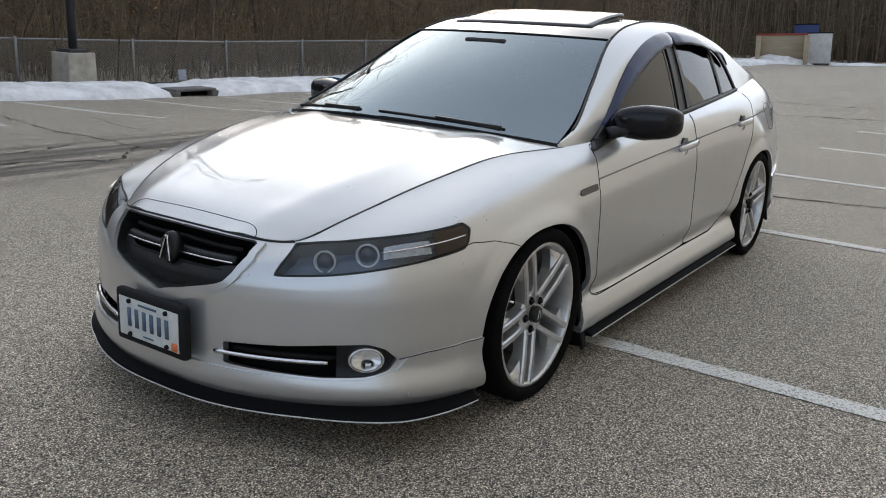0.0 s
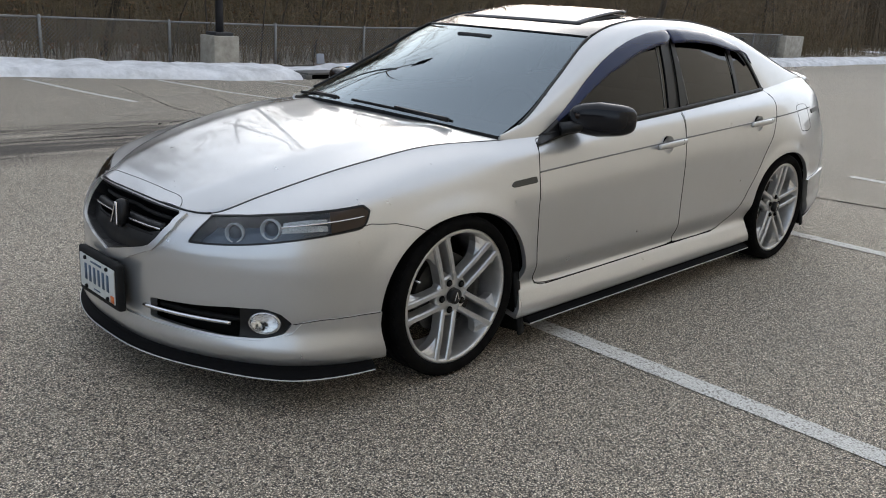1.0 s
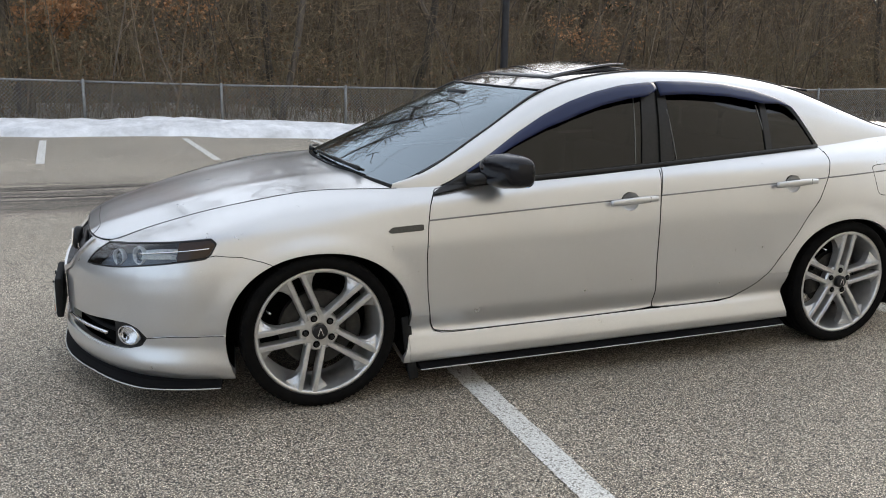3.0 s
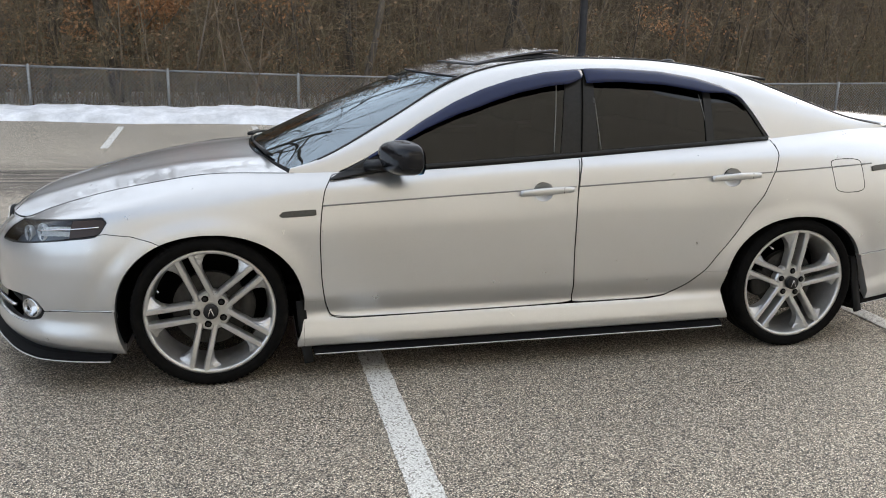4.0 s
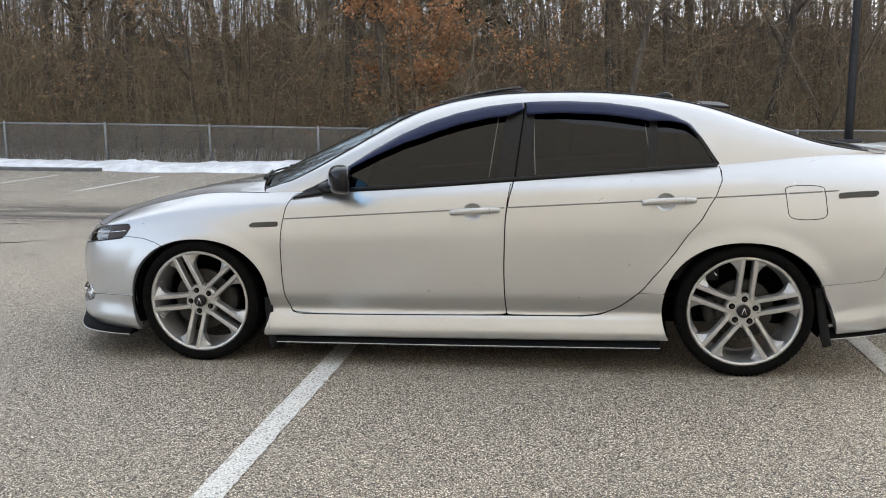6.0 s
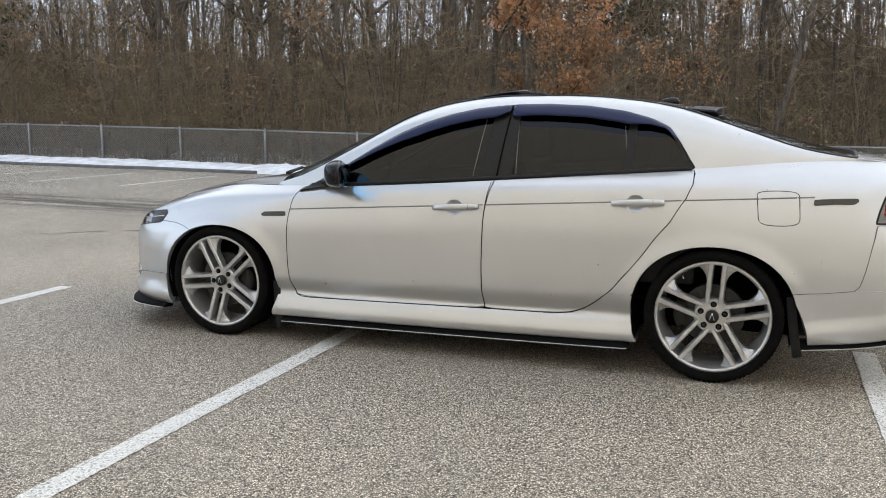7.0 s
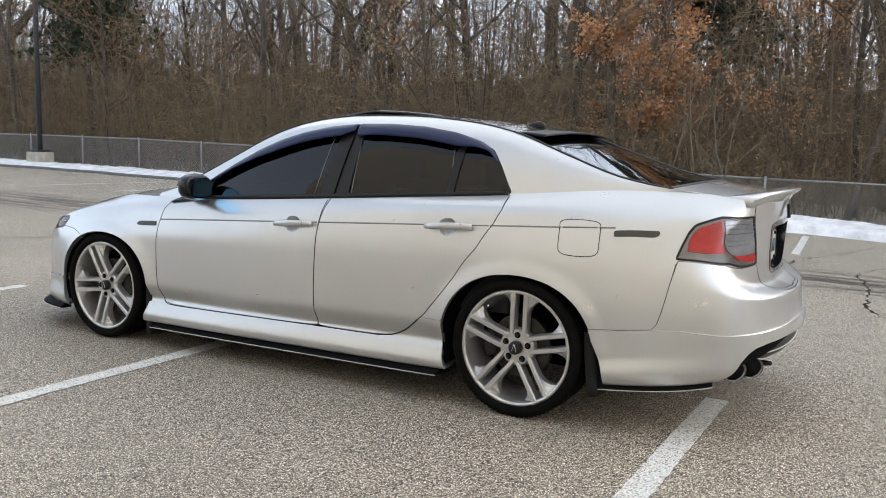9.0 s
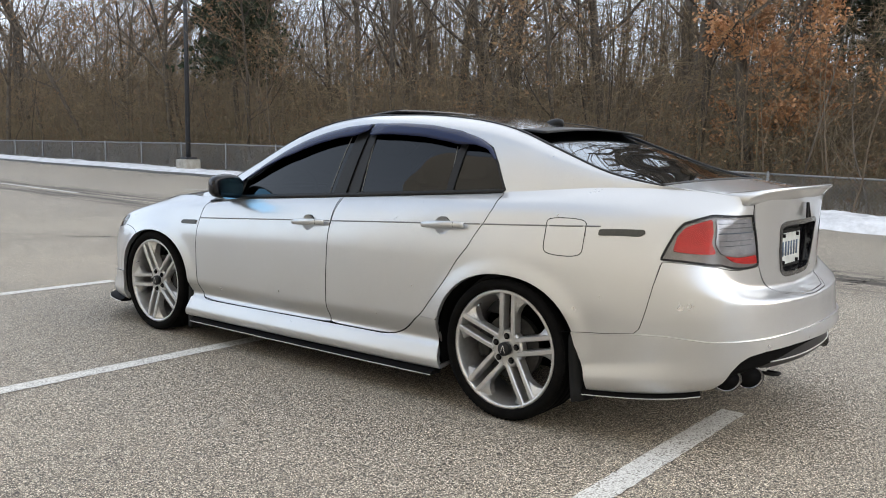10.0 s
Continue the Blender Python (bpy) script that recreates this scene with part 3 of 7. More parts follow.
def ring_tables(nu=760, nv=240):
    st = np.arange(20)
    u = np.linspace(0, 19, nu)
    plan = softened(np.hstack([pchip(st, np.array(PLAN), u), np.zeros((nu, 1))]), 16, 0, True)
    d = np.gradient(plan, axis=0)
    out = np.stack([-d[:, 1], d[:, 0]], 1)
    out /= np.linalg.norm(out, axis=1, keepdims=True)
    if out[nu // 2, 1] < 0:
        out = -out
    rows = []
    for ins, hgt in LINES:
        i = softened(pchip([a for a, _ in ins], [b for _, b in ins], u)[:, None], 14, 0)[:, 0]
        z = softened(pchip([a for a, _ in hgt], [b for _, b in hgt], u)[:, None], 14, 0)[:, 0]
        rows.append(np.stack([plan[:, 0] - out[:, 0] * i, plan[:, 1] - out[:, 1] * i, z], 1))
    rows.append(softened(pchip(st, np.array(TOP), u), 12, 0, True))
    rows = np.array(rows)
    rows[:, 0, 1] = rows[:, -1, 1] = 0
    gap = np.linalg.norm(np.diff(rows, axis=0), axis=2).mean(1)
    knots = np.concatenate([[0], np.cumsum(np.sqrt(gap))])
    global SILL
    SILL = knots[1] / knots[-1] + 0.004
    tab = pchip(knots, rows, np.linspace(0, knots[-1], nv))
    tab = softened(tab, 3.2, 1)
    # wheel arches stand a little proud of the sides
    x, y, z = tab[..., 0], tab[..., 1], tab[..., 2]
    for cx, a, b in ((1.357, 0.376, 0.324), (-1.342, 0.372, 0.330)):
        gap_to = (np.hypot((x - cx) / a, (z - 0.318) / b) - 1) * 0.35
        k = np.clip(1 - gap_to / 0.085, 0, 1)
        tab[..., 1] += 0.012 * k * k * (3 - 2 * k) * np.clip((z - 0.24) / 0.12, 0, 1) * (y > 0.55)
    return np.moveaxis(tab, 0, 1)[:, ::1] if tab.shape[0] == nu else np.transpose(tab, (1, 0, 2))


SIDE = Surf(ring_tables(), ends=True)


def top_edge(u):
    return SIDE.at(u / 19, 1.0)


# windscreen edge, roof gutter and rear-window edge, by station
GUTTER = [(8.75, (1.02, 0.705, 0.884)), (9, (0.915, 0.702, 0.912)), (9.5, (0.585, 0.622, 1.080)), (10, (0.25, 0.535, 1.260)), (10.5, (-0.01, 0.505, 1.325)), (11, (-0.28, 0.495, 1.350)),
          (11.5, (-0.58, 0.490, 1.350)), (12, (-0.90, 0.485, 1.325)), (12.5, (-1.17, 0.515, 1.275)), (13, (-1.40, 0.555, 1.195)), (14, (-1.73, 0.600, 1.085)), (15, (-1.93, 0.590, 1.048)), (16, (-2.135, 0.530, 1.026))]


def gutter(u):
    return pchip([a for a, _ in GUTTER], np.array([b for _, b in GUTTER]), np.atleast_1d(u))[0]


def green_table(nu=260, nv=70):
    us = np.linspace(8.75, 16, nu)
    g = softened(pchip([a for a, _ in GUTTER], np.array([b for _, b in GUTTER]), us), 4, 0)
    b = np.array([top_edge(x) for x in us])
    h = np.linalg.norm(g - b, axis=1, keepdims=True)
    rows = []
    for t, k in ((0, 0), (0.3, 0.055), (0.6, 0.095), (0.85, 0.10), (0.95, 0.05), (1, 0)):
        rows.append(b + (g - b) * t + np.array([0, 1.0, 0.25]) * k * h)
    tab = pchip([0, 0.3, 0.6, 0.85, 0.95, 1], np.array(rows), np.linspace(0, 1, nv))
    return np.transpose(softened(tab, 2, 0), (1, 0, 2))


GREEN = Surf(green_table())


def crown_table(edge, centre, us, power, nv=60, ridge=0.0):
    """Surface between an edge line and the middle of the car; the rise follows |y|^power."""
    tab = np.zeros((len(us), nv, 3))
    for i, u in enumerate(us):
        e, c = edge(u), np.array(centre(u))
        q = power(u) if callable(power) else power
        s = np.linspace(1, 0, nv)
        f = s ** q
        tab[i, :, 0] = c[0] + (e[0] - c[0]) * f
        tab[i, :, 1] = e[1] * s
        tab[i, :, 2] = c[2] + (e[2] - c[2]) * s ** (2.2 if ridge else q) + ridge * np.exp(-((s - 0.66) / 0.14) ** 2) * (1 - s) * 3
    return tab


def line_of(ctrl):
    ks, vs = [a for a, _ in ctrl], np.array([b for _, b in ctrl])
    return lambda u: pchip(ks, vs, np.atleast_1d(u))[0]


hood_mid = line_of([(3, (2.213, 0, 0.657)), (3.6, (2.15, 0, 0.698)), (4.5, (2.03, 0, 0.742)), (5.5, (1.86, 0, 0.790)), (6.5, (1.68, 0, 0.832)), (7.5, (1.48, 0, 0.868)), (8.75, (1.18, 0, 0.905))])
HOOD = Surf(softened(crown_table(top_edge, hood_mid, np.linspace(3, 8.75, 160), lambda u: 5 - 3 * min(1, (u - 3) / 1.5), 80, 0.006), 3, 0))
screen_mid = line_of([(9, (1.180, 0, 0.915)), (9.5, (0.785, 0, 1.101)), (10, (0.378, 0, 1.269))])
def screen_edge(u):
    """The glass runs on past the foot of the pillar, down to the hood's rear corner."""
    return gutter(u) + max(0.0, (9.14 - float(u)) / 0.14) * np.array([0.100, 0.006, -0.040])


SCREEN = Surf(softened(crown_table(screen_edge, screen_mid, np.linspace(9, 10, 60), 2.2), 5, 0))
roof_mid = line_of([(10, (0.378, 0, 1.269)), (10.5, (0.08, 0, 1.334)), (11, (-0.25, 0, 1.364)), (11.5, (-0.57, 0, 1.364)), (12, (-0.90, 0, 1.338)), (12.5, (-1.20, 0, 1.294))])
ROOF = Surf(crown_table(gutter, roof_mid, np.linspace(10, 12.5, 120), 2.3))
back_mid = line_of([(12.5, (-1.20, 0, 1.294)), (13.2, (-1.475, 0, 1.200)), (14, (-1.74, 0, 1.110)), (15, (-1.965, 0, 1.062))])
BACK = Surf(softened(crown_table(gutter, back_mid, np.linspace(12.5, 15, 80), 2.0), 7, 0))
deck_mid = line_of([(15, (-1.965, 0, 1.062)), (16, (-2.17, 0, 1.032)), (17, (-2.33, 0, 1.016))])
DECK = Surf(crown_table(lambda u: gutter(u) if u < 16 else top_edge(u), deck_mid, np.linspace(15, 17, 60), 3))


def on_side(x, z):
    return SIDE.uv(x=x, z=z, lo=0.30, hi=0.86, low=SILL)


def at_nose(y, z):
    return SIDE.uv(y=y, z=z, lo=0.0, hi=0.36, low=SILL)


def at_tail(y, z):
    return SIDE.uv(y=y, z=z, lo=0.80, hi=1.0, low=SILL)


def near(p, surf=SIDE, lo=0.0, hi=1.0):
    return surf.uv(*p, lo=lo, hi=hi, low=SILL if surf is SIDE else 0.0)


def side_line(pts, n=80, corner=0.0):
    return closed_curve([on_side(*p) for p in pts], n, corner)


# ---- cut lines ----
def arch(cx, a, b, n=44, slope=0.0):
    pts = []
    for i in range(n):
        t = math.pi * (-0.14 + 1.28 * i / (n - 1))
        c, s = math.cos(t), math.sin(t)
        z = 0.318 + b * math.copysign(abs(s) ** 0.92, s)
        back = slope * max(0.0, 0.40 - z) if c < 0 else 0.0
        pts.append(on_side(cx + a * math.copysign(abs(c) ** 0.92, c) - back, z))
    return np.array([(pts[0][0], -0.02)] + pts + [(pts[-1][0], -0.02)])


ARCH_F, ARCH_R = arch(1.357, 0.376, 0.324), arch(-1.342, 0.372, 0.330, slope=0.34)
DOOR_F = side_line([(0.850, 0.862), (0.888, 0.80), (0.906, 0.70), (0.913, 0.60), (0.909, 0.45), (0.895, 0.34), (0.868, 0.268), (0.80, 0.258), (0.30, 0.262), (-0.2273, 0.27), (-0.2143, 0.50), (-0.2213, 0.75), (-0.2503, 0.98), (0.30, 0.98), (0.82, 0.98)], 120, 0.9)
DOOR_R = side_line([(-0.2517, 0.98), (-0.2227, 0.75), (-0.2157, 0.50), (-0.2287, 0.27), (-0.60, 0.274), (-0.68, 0.284), (-0.745, 0.311), (-0.83, 0.375), (-0.92, 0.470), (-1.03, 0.605), (-1.14, 0.75), (-1.207, 0.86), (-1.236, 0.93), (-1.235, 1.04), (-0.70, 1.04)], 130, 0.9)
HEAD = closed_curve([near(p, lo=0.05, hi=0.45) for p in [(2.213, 0.405, 0.556), (2.166, 0.512, 0.567), (2.088, 0.625, 0.583), (1.985, 0.719, 0.604), (1.890, 0.770, 0.620), (1.792, 0.800, 0.634), (1.770, 0.795, 0.650), (1.748, 0.786, 0.688), (1.765, 0.768, 0.705), (1.884, 0.728, 0.691), (1.994, 0.635, 0.675), (2.065, 0.53, 0.659), (2.128, 0.410, 0.640)]], 140, 0.5)
TAIL = closed_curve([near(p, lo=0.72, hi=0.97) for p in [(-2.016, 0.752, 0.766), (-2.03, 0.722, 0.82), (-2.047, 0.690, 0.872), (-2.068, 0.662, 0.905), (-2.15, 0.585, 0.932), (-2.258, 0.452, 0.945), (-2.280, 0.420, 0.845), (-2.296, 0.396, 0.733), (-2.20, 0.60, 0.746)]], 90, 0.6)
GRILLE = closed_curve([at_nose(*p) for p in [(-0.02, 0.648), (0.20, 0.646), (0.308, 0.643), (0.320, 0.632), (0.311, 0.598), (0.286, 0.552), (0.262, 0.524), (0.20, 0.504), (0.10, 0.479), (0.0, 0.454), (-0.02, 0.449)]], 110, 0.5)
GRILLE = np.array([(max(a, -0.01), b) for a, b in GRILLE])
SLOT = closed_curve([at_nose(*p) for p in [(0.262, 0.336), (0.45, 0.348), (0.56, 0.360), (0.662, 0.366), (0.698, 0.350), (0.722, 0.316), (0.706, 0.280), (0.662, 0.262), (0.55, 0.257), (0.40, 0.262), (0.262, 0.268)]], 90, 0.7)
FUEL = side_line([(-1.515, 0.905), (-1.695, 0.905), (-1.705, 0.75), (-1.53, 0.75)], 60, 2.2)
PLATE_HOLE = closed_curve([at_tail(*p) for p in [(-0.02, 0.902), (0.20, 0.902), (0.240, 0.888), (0.222, 0.78), (0.188, 0.69), (0.140, 0.668), (-0.02, 0.662)]], 70, 0.6)
PLATE_HOLE = np.array([(min(a, 1.01), b) for a, b in PLATE_HOLE])
U = lambda s: s / 19
V = lambda u, z: SIDE.uv(z=z, lo=max(0, u - 0.001), hi=min(1, u + 0.001), low=SILL)[1]


def along(pts):
    """Seam points as (station, height)."""
    return [(U(s), V(U(s), z)) for s, z in pts]


# bumper upper seams and the lid's outline, closed well outside the body
SEAM_F = [at_nose(0.0, 0.60)] + [near(p, lo=0.05, hi=0.45) for p in [(2.195, 0.30, 0.640), (2.13, 0.44, 0.60), (2.03, 0.66, 0.585), (1.90, 0.735, 0.61), (1.75, 0.78, 0.636), (1.66, 0.83, 0.640), (1.58, 0.85, 0.618), (1.50, 0.86, 0.58)]]
BUMPER_F = np.array([(-0.01, -0.02), (-0.01, 1.02), near((2.13, 0.405, 0.642), hi=0.3)] + SEAM_F[3:] + [(SEAM_F[-1][0] + 0.004, -0.02)])
SEAM_R = [on_side(-1.60, 0.44), on_side(-1.70, 0.447), on_side(-1.82, 0.455), on_side(-1.945, 0.470), on_side(-1.965, 0.492), on_side(-1.985, 0.56), on_side(-2.005, 0.66), on_side(-2.02, 0.745)]
BUMPER_R = np.array([(SEAM_R[0][0], -0.02)] + SEAM_R + [near((-2.03, 0.75, 0.76), lo=0.7), near((-2.20, 0.62, 0.742), lo=0.7), near((-2.293, 0.400, 0.735), lo=0.75)] + along([(17.62, 0.685), (17.78, 0.648), (17.98, 0.618), (18.4, 0.600), (19, 0.593)]) + [(1.01, along([(19, 0.593)])[0][1]), (1.01, -0.02)])
LID = np.array([near((-2.275, 0.462, 0.99), lo=0.75), near((-2.293, 0.400, 0.735), lo=0.75)] + along([(17.62, 0.690), (17.78, 0.653), (17.98, 0.623), (18.4, 0.605), (19, 0.598)]) + [(1.01, along([(19, 0.598)])[0][1]), (1.01, 1.02), (near((-2.275, 0.47, 0.99), lo=0.75)[0], 1.02)])
REAR_OPEN = np.array([(at_tail(0.676, 0.245)[0], -0.02)] + [at_tail(*p) for p in [(0.676, 0.245), (0.672, 0.275), (0.664, 0.305), (0.645, 0.350), (0.618, 0.382), (0.580, 0.403), (0.50, 0.414), (0.30, 0.419), (0.0, 0.416)]] + [(1.01, at_tail(0.0, 0.416)[1]), (1.01, -0.02)])
LOW_R = np.array([(SEAM_R[0][0] - 0.02, -0.02), (SEAM_R[0][0] - 0.02, on_side(-1.58, 0.438)[1])] + SEAM_R[:4] + along([(15.2, 0.475), (16, 0.462), (17, 0.462), (18, 0.466), (19, 0.468)]) + [(1.01, along([(19, 0.468)])[0][1]), (1.01, -0.02)])
LOW_F = np.array([(-0.01, -0.02), (-0.01, V(0.003, 0.258))] + [at_nose(*p) for p in [(0.25, 0.256), (0.40, 0.254), (0.55, 0.249), (0.66, 0.254), (0.722, 0.283), (0.742, 0.323)]] + [on_side(1.94, 0.331), on_side(1.84, 0.334), on_side(1.70, 0.339), on_side(1.60, 0.342), (on_side(1.60, 0.30)[0], -0.02)])
SKIRT = np.array([on_side(0.985, 0.352), on_side(0.900, 0.345), on_side(0.892, 0.315), on_side(0.872, 0.265), on_side(0.80, 0.2555), on_side(0.30, 0.2595), on_side(-0.225, 0.2675), on_side(-0.60, 0.2715), on_side(-0.68, 0.2815), on_side(-0.748, 0.3085), on_side(-0.834, 0.3735), on_side(-0.857, 0.397), on_side(-1.02, 0.398), (on_side(-1.02, 0.30)[0], -0.02), (on_side(0.985, 0.25)[0], -0.02)])
WIN_PTS = [(0.825, 0.868), (0.735, 0.910), (0.60, 0.985), (0.45, 1.077), (0.31, 1.152), (0.17, 1.210), (0.03, 1.252), (-0.12, 1.283), (-0.31, 1.302), (-0.50, 1.303), (-0.70, 1.292), (-0.88, 1.266), (-1.02, 1.229), (-1.10, 1.19), (-1.155, 1.12), (-1.205, 1.04), (-1.235, 0.996), (-0.95, 0.982), (-0.25, 0.940), (0.30, 0.905)]


def on_green(x, z):
    return GREEN.uv(x=x, z=z)


WINDOW = closed_curve([on_green(*p) for p in WIN_PTS], 130, 0.6)


def gap(poly, w=0.0022, surf=SIDE):
    return offset(poly, surf, w)


def tight(poly, w=0.0022, surf=SIDE):
    return offset(poly, surf, -w)


# ---- body panels ----
FINE = (0.0028, 0.0115)
panel("front_bumper", SIDE, PAINT, car, [tight(BUMPER_F, 0.0015)], [ARCH_F, gap(HEAD, 0.003), GRILLE, SLOT], (0, 0.46, 0, 1), FINE, 0.03)
panel("fender", SIDE, PAINT, car, [], [gap(BUMPER_F, 0.0015), gap(HEAD, 0.003), ARCH_F, gap(DOOR_F), gap(SKIRT, 0.001)], (U(3), U(9.35), 0.05, 1), FINE, 0.02, join=False)
HANDLES = ((0.046, -0.196, 0.776, 0.790), (-0.868, -1.112, 0.827, 0.838))


def bowl_line(h, r):
    cx, cz = h[0] + (h[1] - h[0]) * 0.45, (h[2] + h[3]) / 2
    return np.array([on_side(cx + 1.02 * r * math.cos(a), cz + 0.92 * r * math.sin(a)) for a in [i * math.pi / 18 for i in range(36)]])


doors = []
for nm, line, h in (("front_door", DOOR_F, HANDLES[0]), ("rear_door", DOOR_R, HANDLES[1])):
    doors.append(panel(nm, SIDE, PAINT, car, [tight(line)], [ARCH_R, bowl_line(h, 0.0445)], (U(8.8), U(12.9), 0.1, 1), FINE, 0.02, join=False))
panel("quarter_panel", SIDE, PAINT, car, [], [gap(DOOR_F), gap(DOOR_R), ARCH_R, gap(SKIRT, 0.001), gap(BUMPER_R, 0.0015), gap(TAIL, 0.003), gap(LID, 0.002), gap(FUEL, 0.0018)], (U(11.55), 1, 0.12, 1), FINE, 0.02, join=False)
panel("fuel_flap", SIDE, PAINT, car, [tight(FUEL, 0.0012)], [], (U(13), U(15), 0.3, 1), (0.0025, 0.01), 0.012, sides="L")
panel("side_skirt", SIDE, PAINT, car, [tight(SKIRT, 0.001)], [ARCH_F, ARCH_R], (U(8.2), U(12.9), 0.09, 0.62), FINE, 0.02, join=False)
panel("rear_bumper", SIDE, PAINT, car, [tight(BUMPER_R, 0.0015)], [ARCH_R, gap(TAIL, 0.003), REAR_OPEN], (U(13), 1, SILL, 1), FINE, 0.03)
panel("rear_skirt", SIDE, PAINT, car, [LOW_R], [ARCH_R, REAR_OPEN], (U(13), 1, SILL, 0.8), (0.002, 0.008), 0.03, lift=0.011, label="silver rear bumper skirt")
panel("front_skirt", SIDE, PAINT, car, [LOW_F], [ARCH_F, SLOT], (0, 0.46, SILL, 0.8), (0.002, 0.008), 0.03, lift=0.009, label="silver front bumper skirt")
panel("boot_lid", SIDE, PAINT, car, [tight(LID, 0.002)], [gap(TAIL, 0.003), PLATE_HOLE], (U(16), 1, 0.3, 1), FINE, 0.02)
panel("hood", HOOD, PAINT, car, box=(0.0, 1, 0.012, 1), step=(0.012, 0.02), depth=0.015)
panel("roof_side", GREEN, PAINT, car, [], [gap(WINDOW, 0.004, GREEN)], (0, 1, 0, 1), (0.006, 0.03), 0.012, join=False)
panel("roof", ROOF, BLACK_GLOSS, car, box=(0, 1, 0.01, 1), step=(0.012, 0.03), depth=0.01, label="gloss black roof skin")
panel("windscreen", SCREEN, SCREEN_GLASS, car, box=(0.0, 1, 0.02, 1), step=(0.03, 0.03), depth=0.0, lift=-0.002)
panel("rear_window", BACK, REAR_GLASS, car, box=(0.0, 1, 0.03, 1), step=(0.03, 0.03), depth=0.0, lift=-0.002)
panel("boot_deck", DECK, PAINT, car, box=(0.02, 1, 0.02, 1), step=(0.02, 0.03), depth=0.012)
# added near-black sheet inside the skin; keeps the gaps dark as shade
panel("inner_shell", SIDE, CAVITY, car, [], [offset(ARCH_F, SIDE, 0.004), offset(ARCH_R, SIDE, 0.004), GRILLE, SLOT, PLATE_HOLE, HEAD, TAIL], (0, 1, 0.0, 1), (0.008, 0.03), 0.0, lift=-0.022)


def seam(name, line, r=0.0024, sink=-0.0007, sides=(1, -1)):
    """Near-black tube laid in a panel gap; its colour deepens the gap's shade."""
    pts = [SIDE.at(u, v, sink) for u, v in line if 0.0 <= u <= 1.0 and 0.0 <= v < 0.995]
    for sg in sides:
        part(name, tube([(p[0], sg * p[1], p[2]) for p in pts], r, 6), CAVITY, car)


def open_line(pts, n=40):
    pts = np.array(pts)
    return np.array([[np.interp(t, range(len(pts)), pts[:, k]) for k in (0, 1)] for t in np.linspace(0, len(pts) - 1, n)])


seam("door_gap", open_line([on_side(*p) for p in [(0.856, 0.852), (0.888, 0.80), (0.906, 0.70), (0.913, 0.60), (0.909, 0.45), (0.895, 0.34), (0.870, 0.270), (0.84, 0.2595), (0.80, 0.2575)]], 50))
seam("door_gap", open_line([on_side(*p) for p in [(-0.228, 0.268), (-0.215, 0.50), (-0.222, 0.75), (-0.236, 0.87), (-0.243, 0.915)]], 40))
seam("door_gap", open_line([on_side(*p) for p in [(-0.228, 0.268), (-0.60, 0.2725), (-0.68, 0.283), (-0.745, 0.310), (-0.83, 0.375), (-0.92, 0.470), (-1.03, 0.605), (-1.14, 0.75), (-1.207, 0.86), (-1.234, 0.925), (-1.238, 0.975)]], 70))
seam("sill_gap", open_line([on_side(*p) for p in [(0.80, 0.2572), (0.30, 0.2612), (-0.229, 0.2692)]], 40), 0.0016)
seam("flap_gap", np.vstack([FUEL, FUEL[:1]]), 0.0022, -0.001, (1,))
seam("bumper_gap", open_line(SEAM_R[:-1] + [near((-2.025, 0.752, 0.757), lo=0.7)], 50), 0.0014)
seam("bumper_gap", open_line(SEAM_F[4:], 40), 0.0014)
seam("skirt_gap", open_line([at_nose(0.724, 0.318), on_side(1.94, 0.331), on_side(1.84, 0.334), on_side(1.74, 0.3385)], 40), 0.0015, 0.0085)
seam("lid_gap", open_line([near((-2.296, 0.402, 0.735), lo=0.75), near((-2.282, 0.426, 0.84), lo=0.75), near((-2.268, 0.458, 0.95), lo=0.75), near((-2.276, 0.464, 0.985), lo=0.75)], 24), 0.002)


def open_middle(line, low=None, high=None):
    """Carries a closed line past the car's middle, so that the two halves meet."""
    return np.array([(low if low is not None and a < 0.012 else high if high is not None and a > 0.988 else a, b) for a, b in line])

# ---- glass, pillars and visors ----
def slanted(xb, xt):
    """x of a leaning pillar line at height z."""
    return lambda z: xb + (xt - xb) * (z - 0.93) / 0.37


def pane_line(front, back):
    """Window outline clipped between two leaning lines."""
    pts = []
    for p in closed_dense(WIN_PTS, 240):
        x, z = p
        x = min(max(x, back(z)), front(z))
        pts.append((x, z))
    keep = [p for i, p in enumerate(pts) if i == 0 or (abs(p[0] - pts[i - 1][0]) + abs(p[1] - pts[i - 1][1])) > 1e-4]
    return np.array([on_green(*p) for p in keep])


def closed_dense(pts, n):
    return closed_curve(pts, n, 1.2)


PANES = [("front_window", pane_line(slanted(9, 9), slanted(-0.175, -0.235))), ("rear_side_window", pane_line(slanted(-0.335, -0.345), slanted(-0.905, -0.925))), ("quarter_window", pane_line(slanted(-0.925, -0.945), slanted(-9, -9)))]
PANES = [(n, tight(p, 0.011, GREEN)) for n, p in PANES]
panel("window_surround", GREEN, BLACK_TRIM, car, [tight(WINDOW, 0.0, GREEN)], [tight(p, -0.001, GREEN) for _, p in PANES], (0.02, 0.72, 0, 1), (0.006, 0.03), 0.01, lift=-0.004, join=False, label="black window surround and pillar trim")
for n, p in PANES:
    panel(n, GREEN, SIDE_GLASS, car, [tight(p, -0.004, GREEN)], [], (0.02, 0.72, 0, 1), (0.01, 0.05), 0.0, lift=-0.010, join=False, label="darkly tinted side window")
